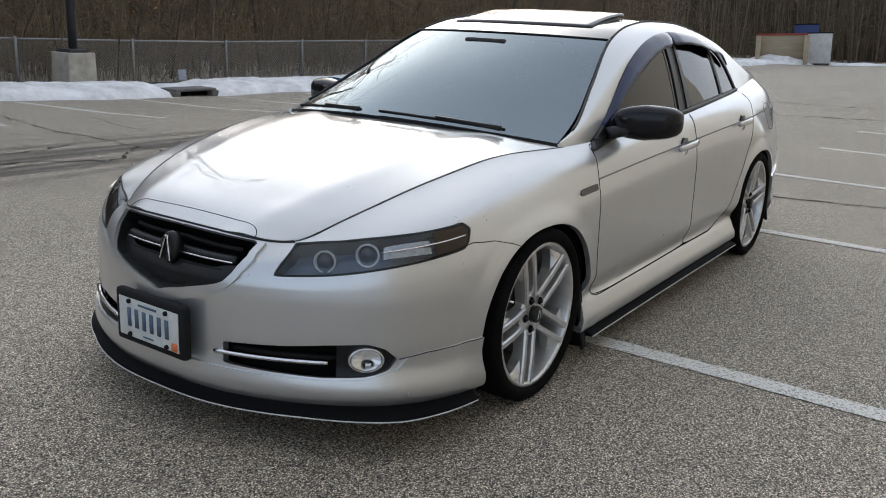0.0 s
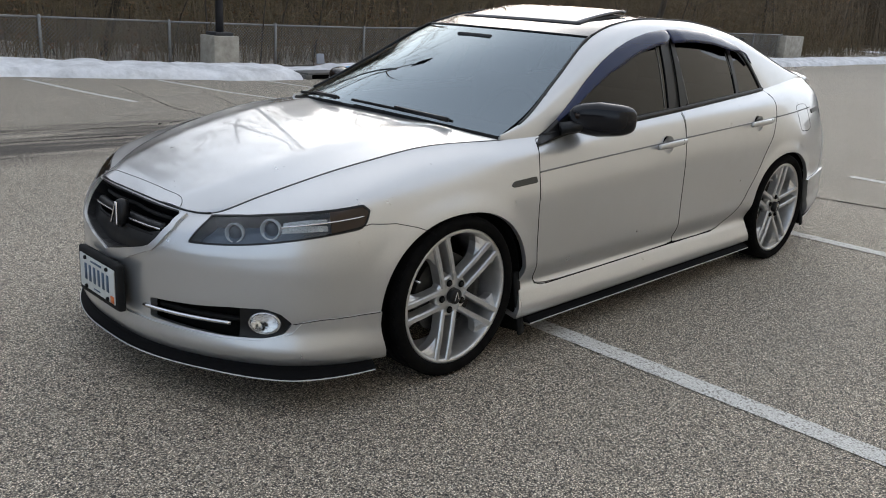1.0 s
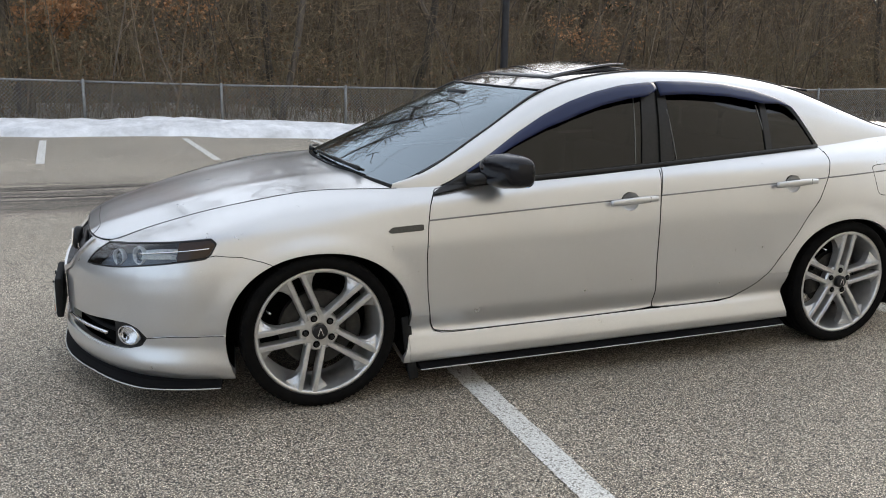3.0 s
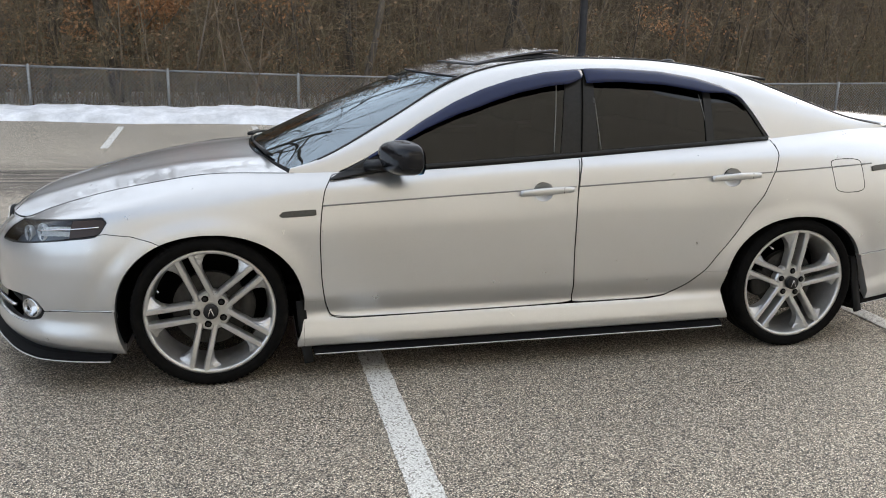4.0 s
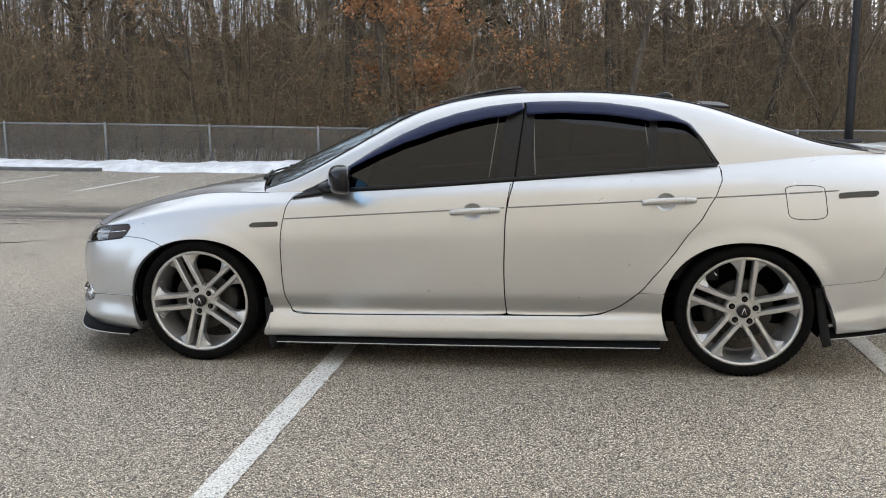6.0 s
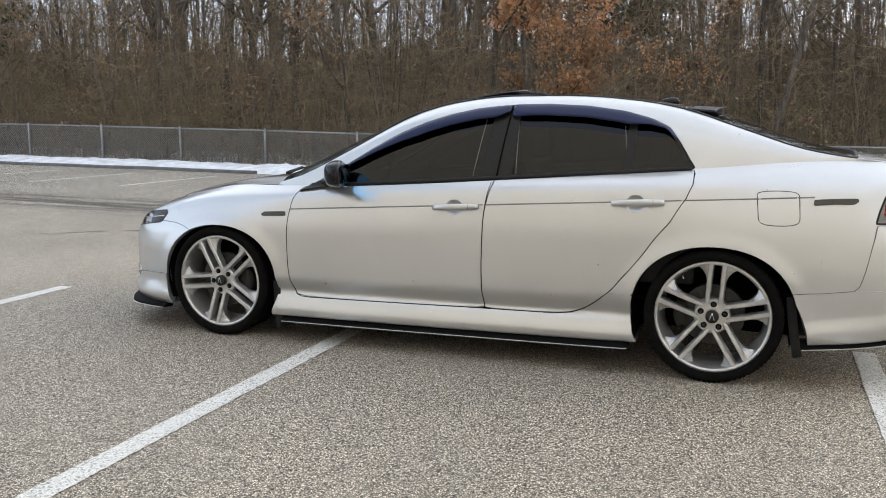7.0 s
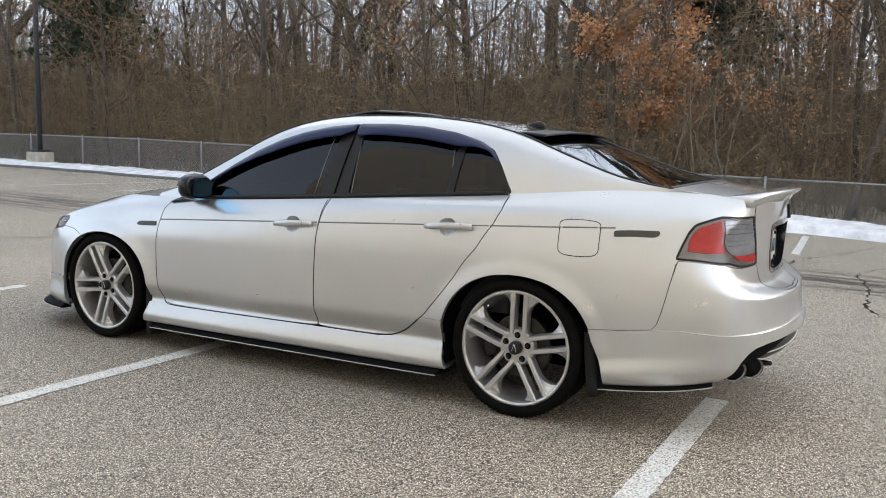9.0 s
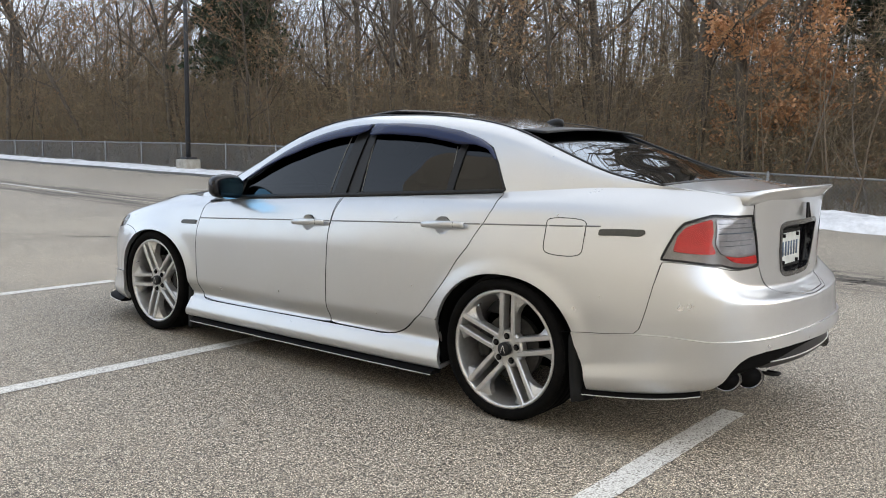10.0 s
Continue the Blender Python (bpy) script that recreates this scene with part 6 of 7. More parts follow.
def add_wheel(name_at, front, spin, side):
    """One wheel with tyre, spokes, cap, bolts and brake behind it."""
    x, z = name_at
    m = Matrix.Translation((x, 0.852 * side, z)) @ (Matrix.Rotation(0, 4, "Z") if side > 0 else Matrix.Rotation(math.pi, 4, "Z"))
    rim, spokes, webs, hub = wheel_parts(spin)
    w = part("wheel", rim, RIM, car, "silver alloy wheel with five double spokes")
    w.matrix_local = m
    t = lathe([(0.262, -0.004), (0.270, 0.008), (0.284, 0.014), (0.296, 0.014), (0.304, 0.009), (0.3115, -0.002), (0.3150, -0.018), (0.3155, -0.05), (0.3115, -0.053), (0.3115, -0.061), (0.3158, -0.064), (0.316, -0.10), (0.312, -0.103), (0.312, -0.111), (0.316, -0.114), (0.3158, -0.15), (0.3115, -0.153), (0.3115, -0.161), (0.3155, -0.164), (0.315, -0.20), (0.3115, -0.216), (0.300, -0.228), (0.280, -0.230), (0.262, -0.215)], 96)
    part("tyre", t, TYRE, w)
    # tread blocks along the shoulder
    tb = bmesh.new()
    for k in range(84):
        a = 2 * math.pi * k / 84
        block(tb, (0.011, 0.022, 0.005), (0, -0.013, 0.3125), Matrix.Rotation(a, 4, "Y"))
    part("tread_shoulder", tb, TYRE, w, smooth=False)
    for s in spokes:
        part("spoke", s, RIM, w, smooth=False)
    for s in webs:
        part("rim_web", s, RIM, w, smooth=False)
    part("hub", hub, RIM, w, smooth=False)
    part("centre_cap", capped([(0.0005, 0.0), (0.026, -0.001), (0.030, -0.004), (0.031, -0.026)], 40), BLACK_TRIM, w, "dark centre cap")
    mark = bmesh.new()
    block(mark, (0.004, 0.003, 0.034), (-0.006, 0.001, 0.0), Matrix.Rotation(0.32, 4, "Y"), 0.0008)
    block(mark, (0.004, 0.003, 0.034), (0.006, 0.001, 0.0), Matrix.Rotation(-0.32, 4, "Y"), 0.0008)
    part("cap_mark", mark, CHROME, w)
    for k in range(5):
        a = spin + k * 2 * math.pi / 5
        # no pocket is cut: a near-black disc on the hub paints its shade
        pocket = capped([(0.0005, -0.021), (0.0135, -0.0205), (0.0145, -0.0235)], 20)
        bmesh.ops.translate(pocket, verts=pocket.verts, vec=(math.sin(a) * 0.057, 0, math.cos(a) * 0.057))
        part("lug_recess", pocket, CAVITY, w)
        nut = capped([(0.0005, -0.012), (0.006, -0.012), (0.008, -0.015), (0.008, -0.024)], 6)
        bmesh.ops.translate(nut, verts=nut.verts, vec=(math.sin(a) * 0.057, 0, math.cos(a) * 0.057))
        part("lug_nut", nut, DARK_METAL, w, smooth=False)
    part("brake_disc", capped([(0.0005, -0.07), (0.155 if front else 0.145, -0.07), (0.156 if front else 0.146, -0.10), (0.06, -0.102)], 60), STEEL, w, smooth=False)
    cal = bmesh.new()
    rings = []
    for i in range(13):
        a = (-1.95 if front else 1.2) + i * 0.065
        k = 0.75 + 0.25 * math.sin(math.pi * i / 12)
        rings.append([cal.verts.new((math.sin(a) * r, y, math.cos(a) * r)) for r, y in ((0.150 - 0.032 * k, -0.054), (0.150 + 0.030 * k, -0.056), (0.150 + 0.034 * k, -0.110), (0.150 - 0.030 * k, -0.112))])
    for p, q in zip(rings, rings[1:]):
        for j in range(4):
            cal.faces.new((p[j], p[(j + 1) % 4], q[(j + 1) % 4], q[j]))
    cal.faces.new(rings[0])
    cal.faces.new(rings[-1][::-1])
    bmesh.ops.recalc_face_normals(cal, faces=cal.faces)
    part("brake_caliper", cal, DARK_METAL, w)
    val = tube([(0.0, -0.02, 0.232), (0.0, 0.004, 0.222)], 0.004, 8)
    turned(val, spin + 0.72)
    part("valve", val, CHROME, w)
    return w


add_wheel((1.362, 0.315), True, 0.02 + 2 * math.pi / 5 * 0.30, 1)
add_wheel((-1.348, 0.315), False, -0.07, 1)
add_wheel((1.362, 0.315), True, 0.9, -1)
add_wheel((-1.348, 0.315), False, 0.4, -1)
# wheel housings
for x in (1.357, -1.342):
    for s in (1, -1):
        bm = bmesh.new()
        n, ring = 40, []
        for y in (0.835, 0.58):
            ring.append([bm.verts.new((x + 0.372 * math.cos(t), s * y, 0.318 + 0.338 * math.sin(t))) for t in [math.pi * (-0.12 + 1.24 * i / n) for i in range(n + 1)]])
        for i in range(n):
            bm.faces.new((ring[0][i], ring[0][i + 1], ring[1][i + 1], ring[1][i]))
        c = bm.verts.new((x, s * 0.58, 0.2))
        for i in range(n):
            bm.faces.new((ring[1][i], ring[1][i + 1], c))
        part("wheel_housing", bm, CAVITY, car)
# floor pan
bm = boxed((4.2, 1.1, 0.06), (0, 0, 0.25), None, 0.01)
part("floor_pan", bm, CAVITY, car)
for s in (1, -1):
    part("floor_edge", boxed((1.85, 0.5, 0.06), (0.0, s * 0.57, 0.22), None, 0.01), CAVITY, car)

# ---- the car park ----
def ground_z(x, y):
    """The lot is level by the car, falls gently towards the fence and climbs along it."""
    return -0.0115 * min(max(-y - 1.2, 0), 12.5) + 0.0125 * max(x - 3.2, 0) * min(max(-y + 2, 0) / 6, 1) * (1 if x < 45 else 45 / x) - 0.03 * min(max(1 - x, 0), 9) * min(max((-y - 3) / 6, 0), 1)


def spaced(a, b, near_a, near_b, fine, coarse):
    out, x = [], a
    while x < b:
        out.append(x)
        x += fine if near_a <= x < near_b else coarse
    return out + [b]


def build_ground():
    xs = [-900, -400, -200, -120] + spaced(-80, 70, -16, 26, 1.0, 4.0) + [120, 200, 400, 900]
    ys = [-900, -400, -200, -100] + spaced(-60, 20, -15, 6, 0.7, 4.0) + [40, 100, 300, 900]
    verts = [(x, y, ground_z(x, y)) for x in xs for y in ys]
    n = len(ys)
    faces = [(i * n + j, (i + 1) * n + j, (i + 1) * n + j + 1, i * n + j + 1) for i in range(len(xs) - 1) for j in range(n - 1)]
    return tagged(raw("ground", verts, faces, ASPHALT, smooth=True), "worn pale asphalt car park with exposed stones and cracks", "ground", kind="structure")


build_ground()


def stripe(x0, y0, x1, y1, w=0.105):
    """A painted bay line that lies on the asphalt, edges slightly ragged."""
    rnd = random.Random(int(x0 * 97 + y0 * 31))
    n = max(2, int(math.hypot(x1 - x0, y1 - y0) / 0.03))
    d = Vector((x1 - x0, y1 - y0)).normalized()
    verts, faces = [], []
    for i in range(n + 1):
        t = i / n
        c = Vector((x0 + (x1 - x0) * t, y0 + (y1 - y0) * t))
        a, b = c + Vector((-d.y, d.x)) * (w / 2 + rnd.uniform(-0.003, 0.003)), c - Vector((-d.y, d.x)) * (w / 2 + rnd.uniform(-0.003, 0.003))
        verts += [(a.x, a.y, ground_z(a.x, a.y) + 0.004), (b.x, b.y, ground_z(b.x, b.y) + 0.004)]
        if i:
            k = 2 * i
            faces.append((k - 2, k - 1, k + 1, k))
    return tagged(raw("parking_line", verts, faces, LINE_PAINT), "worn white painted bay line on the asphalt", "parking line", "bay lines", "structure")


for x in (3.29, 0.67, -2.085, -4.75, -7.36, -9.97, -12.6, -15.2):
    stripe(x, 0.07, x + 0.02, 7.0, 0.112)
for k in range(-5, 7):
    stripe(0.98 + 2.2 * k, -11.1, 0.80 + 2.2 * k - 0.06 * max(-k, 0), -7.8)
stripe(13.8, -5.1, 18.5, -5.25, 0.12)


def wander(pts, step=0.25, amp=0.05, seed=1):
    rnd = random.Random(seed)
    out = []
    for (x0, y0), (x1, y1) in zip(pts, pts[1:]):
        n = max(1, int(math.hypot(x1 - x0, y1 - y0) / step))
        for i in range(n):
            t = i / n
            out.append((x0 + (x1 - x0) * t + rnd.gauss(0, amp), y0 + (y1 - y0) * t + rnd.gauss(0, amp)))
    return out + [pts[-1]]


def crack(pts, w=0.03, amp=0.05, seed=1):
    """A crack or tar seal lying in the asphalt."""
    rnd = random.Random(seed + 50)
    line = wander(pts, 0.09, amp * 0.55, seed)
    verts, faces = [], []
    for i, (x, y) in enumerate(line):
        a, b = line[max(i - 1, 0)], line[min(i + 1, len(line) - 1)]
        d = Vector((b[0] - a[0], b[1] - a[1])).normalized()
        k = w * (0.15 + 0.85 * abs(noise.noise((i * 0.35, seed * 3.1, 0)))) * rnd.uniform(0.5, 1.1) * 0.75
        verts += [(x - d.y * k, y + d.x * k, ground_z(x, y) + 0.003), (x + d.y * k, y - d.x * k, ground_z(x, y) + 0.003)]
        if i:
            j = 2 * i
            faces.append((j - 2, j - 1, j + 1, j))
    return tagged(raw("asphalt_crack", verts, faces, CRACK), "dark tar-sealed crack running across the asphalt", "crack", "asphalt cracks", "structure")


crack([(-3.40, -0.6), (-3.47, 0.5), (-3.56, 0.85), (-3.69, 1.32), (-4.1, 3.5), (-4.6, 6)], 0.085, 0.012, 2)
crack([(-11.4, -1.6), (-12.2, 0.0), (-13.2, 3.0)], 0.16, 0.03, 3)
crack([(-14.5, -2.4), (-15.0, 0.0), (-15.5, 3.0)], 0.14, 0.03, 4)
crack([(4.2, -3.2), (5.3, -2.5), (6.6, -1.3), (9.5, 0.4)], 0.05, 0.03, 5)
crack([(5.4, -4.2), (8.3, -2.9), (9.0, -1.4), (12, 0.5)], 0.04, 0.03, 6)
crack([(-2.3, -6.1), (-2.5, -4.75), (-2.56, -3.3), (-2.9, -2.35), (-3.5, -1.2)], 0.05, 0.03, 7)
crack([(-2.3, -6.1), (-2.7, -7.6), (-3.3, -9.4)], 0.04, 0.04, 12)
crack([(-2.3, -10.2), (-2.07, -9.04), (-1.58, -6.95), (-1.52, -5.79), (-1.35, -4.73)], 0.045, 0.04, 13)
crack([(3.2, -5.0), (2.0, -4.9), (1.1, -4.96), (-0.14, -4.95), (-0.67, -4.57), (-1.11, -4.94), (-1.52, -5.3)], 0.06, 0.06, 14)
crack([(4.5, -5.5), (2.6, -5.45), (1.2, -5.6), (-0.2, -5.5), (-1.0, -5.75)], 0.06, 0.05, 15)
crack([(-2.4, -4.2), (-3.4, -4.6), (-4.9, -4.4)], 0.03, 0.06, 10)
crack([(0.2, -8.8), (1.4, -7.6), (3.0, -7.0), (6.0, -6.6)], 0.03, 0.08, 11)
for k in range(54):
    rr = random.Random(k + 70)
    x, y = rr.uniform(-7, 9), rr.uniform(-6.2, -4.1)
    crack([(x, y), (x + rr.uniform(0.6, 2.2), y + rr.uniform(-0.4, 0.4)), (x + rr.uniform(2, 4), y + rr.uniform(-0.8, 0.8))], 0.015, 0.09, 80 + k)


def snow_edge(x):
    return float(np.interp(x, [-60, -10, -4, 0, 2, 8, 15, 40], [-11.6, -11.4, -11.2, -11.4, -11.7, -12.1, -12.35, -12.6])) + 0.08 * math.sin(x * 0.9) + 0.06 * math.sin(x * 2.3 + 1) + 0.10 * noise.noise((x * 1.7, 0.3, 0))


def build_snow():
    """The ploughed bank along the lot's edge."""
    verts, faces = [], []
    m = 15
    xs = np.arange(-62, 44, 0.16)
    for x in xs:
        e = snow_edge(x) - 0.14 * min(1, max(0, (x - 9) / 2)) - (0.34 if abs(x + 7.35) < 0.55 else 0.0)
        deep = 1.9 + 0.25 * math.sin(x * 0.5)
        hgt = (0.24 if x < 3 else 0.24 - 0.08 * min(1, (x - 3) / 5)) * (1 + 0.25 * noise.noise((x * 0.6, 4, 0)))
        low = 0.55 * max(0.0, 1 - abs(x + 7.35) / 0.85) ** 0.5 if abs(x + 7.35) < 0.85 else 0.0
        for j in range(m):
            t = j / (m - 1)
            y = e - deep * t
            prof = math.sin(math.pi * min(1, t * 0.94 + 0.03)) ** 0.55
            z = ground_z(x, y) - 0.05 + (hgt * (1 - low) * prof + 0.05) * (1 if 0 < j < m - 1 else 0)
            z += 0.050 * noise.noise((x * 2.4, y * 2.4, 1)) * prof + 0.035 * noise.noise((x * 6, y * 6, 2)) * prof
            verts.append((x, y, z))
    for i in range(len(xs) - 1):
        for j in range(m - 1):
            k = i * m + j
            faces.append((k, k + m, k + m + 1, k + 1))
    return tagged(raw("snow_bank", verts, faces, SNOW, smooth=True), "low bank of old ploughed snow along the edge of the lot", "snow", kind="stuff")


build_snow()


def build_kerb():
    """Dark kerb that shows before the snow along the lot's upper end."""
    line = [(x, snow_edge(x) + 0.02) for x in np.arange(9.5, 44, 0.5)]
    bm = sweep([(x, y, ground_z(x, y)) for x, y in line], [(-0.09, -0.05), (0.07, -0.05), (0.06, 0.06), (0.04, 0.075), (-0.07, 0.075), (-0.09, 0.06)])
    return tagged(part("kerb", bm, DARK_CONCRETE, None, smooth=False), "dark concrete kerb in front of the snow", "kerb", kind="structure")


build_kerb()


def verge():
    """Leaf-strewn strip and woodland floor behind the kerb."""
    xs = list(np.arange(-120, 121, 2.0))
    ys = [-12.9, -13.3, -13.8, -14.5, -16, -18, -21, -25, -32, -45, -70, -110]
    verts = []
    for x in xs:
        for y in ys:
            base = ground_z(x, -11.9)
            verts.append((x, y, base - 0.10 + 0.10 * min(1, (-12.9 - y) / 0.6) - 0.012 * min(max(-13 - y, 0), 5) + 0.05 * noise.noise((x * 0.5, y * 0.5, 3)) + 0.03 * max(-y - 20, 0)))
    n = len(ys)
    faces = [(i * n + j, (i + 1) * n + j, (i + 1) * n + j + 1, i * n + j + 1) for i in range(len(xs) - 1) for j in range(n - 1)]
    return tagged(raw("woodland_floor", verts, faces, LITTER, smooth=True), "brown leaf litter on the woodland floor behind the fence", "ground", kind="structure")


verge()

# ---- fence ----
FENCE_Y = -14.3


def fence_top(x):
    return float(np.interp(x, [-60, -20, -10, -5, 0, 5, 10, 15, 18, 24, 40], [0.72, 0.70, 0.57, 0.61, 0.67, 0.78, 0.93, 1.03, 1.10, 1.14, 1.12]))


def build_fence():
    f = thing("chain_link_fence", "galvanised chain-link fence with round posts and top rail before the woods", "fence", (0, FENCE_Y, 0))
    posts = [-0.02 + 2.635 * k for k in range(-13, 16)]
    for x in posts:
        part("post", capped_post(x), GALVANISED, f)
    for a, b in zip(posts, posts[1:]):
        part("top_rail", tube([(a, 0, fence_top(a) - 0.02), (b, 0, fence_top(b) - 0.02)], 0.021, 8), GALVANISED, f)
        part("mesh_panel", chain_mesh(a, b), GALVANISED, f, smooth=False)
    return f


def capped_post(x):
    t = fence_top(x)
    return tube([(x, 0.03, t - 1.25), (x, 0.03, t + 0.01), (x, 0.03, t + 0.03)], 0.030, 10, taper=[1, 1, 0.5])


def chain_mesh(a, b):
    """Diagonal wires of one bay."""
    bm = bmesh.new()
    h, pitch, w = 1.10, 0.075, 0.0056

    def wire(x0, z0, x1, z1):
        ta, tb = fence_top(a), fence_top(b)
        q = []
        for x, z in ((x0, z0), (x1, z1)):
            top = ta + (tb - ta) * (x - a) / (b - a)
            q.append((x, top - 0.03 - h + z))
        dx, dz = q[1][0] - q[0][0], q[1][1] - q[0][1]
        ln = math.hypot(dx, dz)
        nx, nz = -dz / ln * w / 2, dx / ln * w / 2
        vs = [bm.verts.new(v) for v in ((q[0][0] + nx, 0.004, q[0][1] + nz), (q[0][0] - nx, 0.004, q[0][1] - nz), (q[0][0], -0.003, q[0][1]), (q[1][0] + nx, 0.004, q[1][1] + nz), (q[1][0] - nx, 0.004, q[1][1] - nz), (q[1][0], -0.003, q[1][1]))]
        for i, j in ((0, 1), (1, 2), (2, 0)):
            bm.faces.new((vs[i], vs[j], vs[j + 3], vs[i + 3]))

    k = a - h
    while k < b:
        x0, x1 = max(k, a), min(k + h, b)
        if x1 - x0 > 0.01:
            wire(x0, x0 - k, x1, x1 - k)
            wire(x0, h - (x0 - k), x1, h - (x1 - k))
        k += pitch
    return bm


build_fence()


# ---- lamp posts ----
def lamp_post(x, y, base_top, label):
    p = thing("lamp_post", label, "lamp post", (x, y, base_top), "car park lamp posts")
    bm = boxed((0.62, 0.62, 1.0), (0, 0, -0.5), None, 0.02)
    for v in bm.verts:
        k = 1 - 0.05 * (v.co.z + 1.0)
        v.co.x, v.co.y = v.co.x * k, v.co.y * k
    part("concrete_base", bm, CONCRETE, p, "stained cast concrete base")
    part("base_plate", boxed((0.42, 0.42, 0.07), (0, 0, 0.035), None, 0.012), POLE_PAINT, p)
    part("pole", tube([(0, 0, 0.0), (0, 0, 4.5), (0, 0, 9.4)], 0.085, 16, taper=[1, 0.85, 0.7]), POLE_PAINT, p)
    arm = [(0, 0, 9.0)] + [(0.25 * t, 1.5 * math.sin(t * 1.57), 9.0 + 0.55 * math.sin(t * 1.9)) for t in [i / 8 for i in range(1, 9)]]
    part("arm", tube(arm, 0.04, 10), POLE_PAINT, p)
    head = boxed((0.42, 0.78, 0.17), (arm[-1][0], arm[-1][1] + 0.35, arm[-1][2]), None, 0.03)
    part("lamp_head", head, POLE_PAINT, p)
    return p


lamp_post(-6.17, -13.75, 0.36, "dark bronze lamp post on a concrete base beside the fence")
lamp_post(22.3, -13.6, 0.57, "dark bronze lamp post on a concrete base beyond the snow")


# ---- storm drain, card and the far end of the lot ----
def storm_drain(x, y):
    z = ground_z(x, y)
    d = thing("storm_drain", "kerb storm drain with a concrete lintel over a dark opening", "storm drain", (x, y, z))
    part("lintel", boxed((1.0, 0.5, 0.05), (0, -0.25, 0.125), None, 0.015), DARK_CONCRETE, d)
    for s in (-1, 1):
        part("cheek", boxed((0.16, 0.42, 0.13), (s * 0.47, -0.20, 0.04), None, 0.015), DARK_CONCRETE, d)
    # solid near-black block in the drain mouth, coloured as the shade inside
    part("opening", boxed((0.80, 0.10, 0.10), (0, -0.20, 0.055), None, 0.0), CAVITY, d)
    return d


storm_drain(-7.35, -11.50)
c = thing("card", "small pale card standing by the fence", "card", (-9.1, -14.1, -0.30))
part("panel", boxed((0.22, 0.03, 0.24), (0, 0, 0.12), Matrix.Rotation(0.15, 4, "X"), 0.006), CARD, c)


def block_panel():
    w = thing("block_wall", "mossy tan concrete block wall at the end of the fence", "wall", (-35.1, -14.2, 0.0))
    part("wall", boxed((1.8, 0.4, 1.2), (0, 0, 0.05), None, 0.03), CONCRETE, w)
    return w


block_panel()


def polar(bearing, dist):
    return 3.94 + dist * math.cos(math.radians(bearing)), 2.2 + dist * math.sin(math.radians(bearing))


def enclosure():
    x, y = polar(-166.45, 61)
    e = thing("bin_enclosure", "tan timber bin enclosure with red coping", "enclosure", (x, y, ground_z(x, y)))
    e.rotation_euler = (0, 0.060, math.radians(-166.45 + 90))
    part("wall", boxed((3.1, 0.25, 1.75), (0, 0, 0.875), None, 0.01), BRICK_FAR, e)
    for s in (-1, 1):
        part("side_wall", boxed((0.25, 2.4, 1.75), (s * 1.42, 1.3, 0.875), None, 0.01), BRICK_FAR, e)
    part("coping", boxed((3.2, 0.34, 0.12), (0, 0, 1.81), None, 0.01), RED_CAP, e)
    return e


def dumpster(bearing, dist, width, height, mat, label, name):
    x, y = polar(bearing, dist)
    d = thing(name, label, name.replace("_", " "), (x, y, ground_z(x, y)))
    d.rotation_euler = (0, 0.060, math.radians(bearing + 90))
    b = boxed((width, 1.5, height), (0, 0, height / 2 + 0.1), None, 0.03)
    for v in b.verts:
        v.co.y *= 0.82 + 0.18 * v.co.z / height
    part("body", b, mat, d)
    part("lid", boxed((width + 0.06, 1.56, 0.07), (0, 0, height + 0.13), None, 0.02), BLACK_MATT, d, "dark lid")
    for s in (-1, 1):
        part("foot", boxed((0.12, 1.1, 0.12), (s * width * 0.4, 0, 0.06), None, 0.0), DARK_METAL, d)
    return d


enclosure()
dumpster(-167.75, 63.5, 1.5, 2.4, BLUE_PANEL, "blue steel waste container behind the enclosure", "waste_container")
dumpster(-168.55, 60.5, 1.4, 1.85, WHITE_STEEL, "white steel dumpster at the far edge of the lot", "dumpster")


def snow_pile(x, y, lx, ly, h, seed):
    n = 26
    verts, faces = [], []
    for i in range(n + 1):
        for j in range(n + 1):
            a, c = i / n * 2 - 1, j / n * 2 - 1
            k = max(0, 1 - math.hypot(a, c) ** 2)
            px, py = x + a * lx, y + c * ly
            z = ground_z(px, py) - 0.05 + (h + 0.05) * k ** 0.8 * (1 + 0.5 * noise.noise((px * 1.3, py * 1.3, seed)))
            verts.append((px, py, z))
    for i in range(n):
        for j in range(n):
            k = i * (n + 1) + j
            faces.append((k, k + n + 1, k + n + 2, k + 1))
    return tagged(raw("snow_pile", verts, faces, SNOW, smooth=True), "heap of old ploughed snow at the edge of the lot", "snow pile", "snow piles", "stuff")


snow_pile(-36.5, -12.6, 3.0, 0.8, 0.20, 1)
snow_pile(-54.5, -12.2, 1.6, 2.3, 0.48, 2)
snow_pile(-56.0, -11.0, 0.9, 9.5, 0.20, 3)

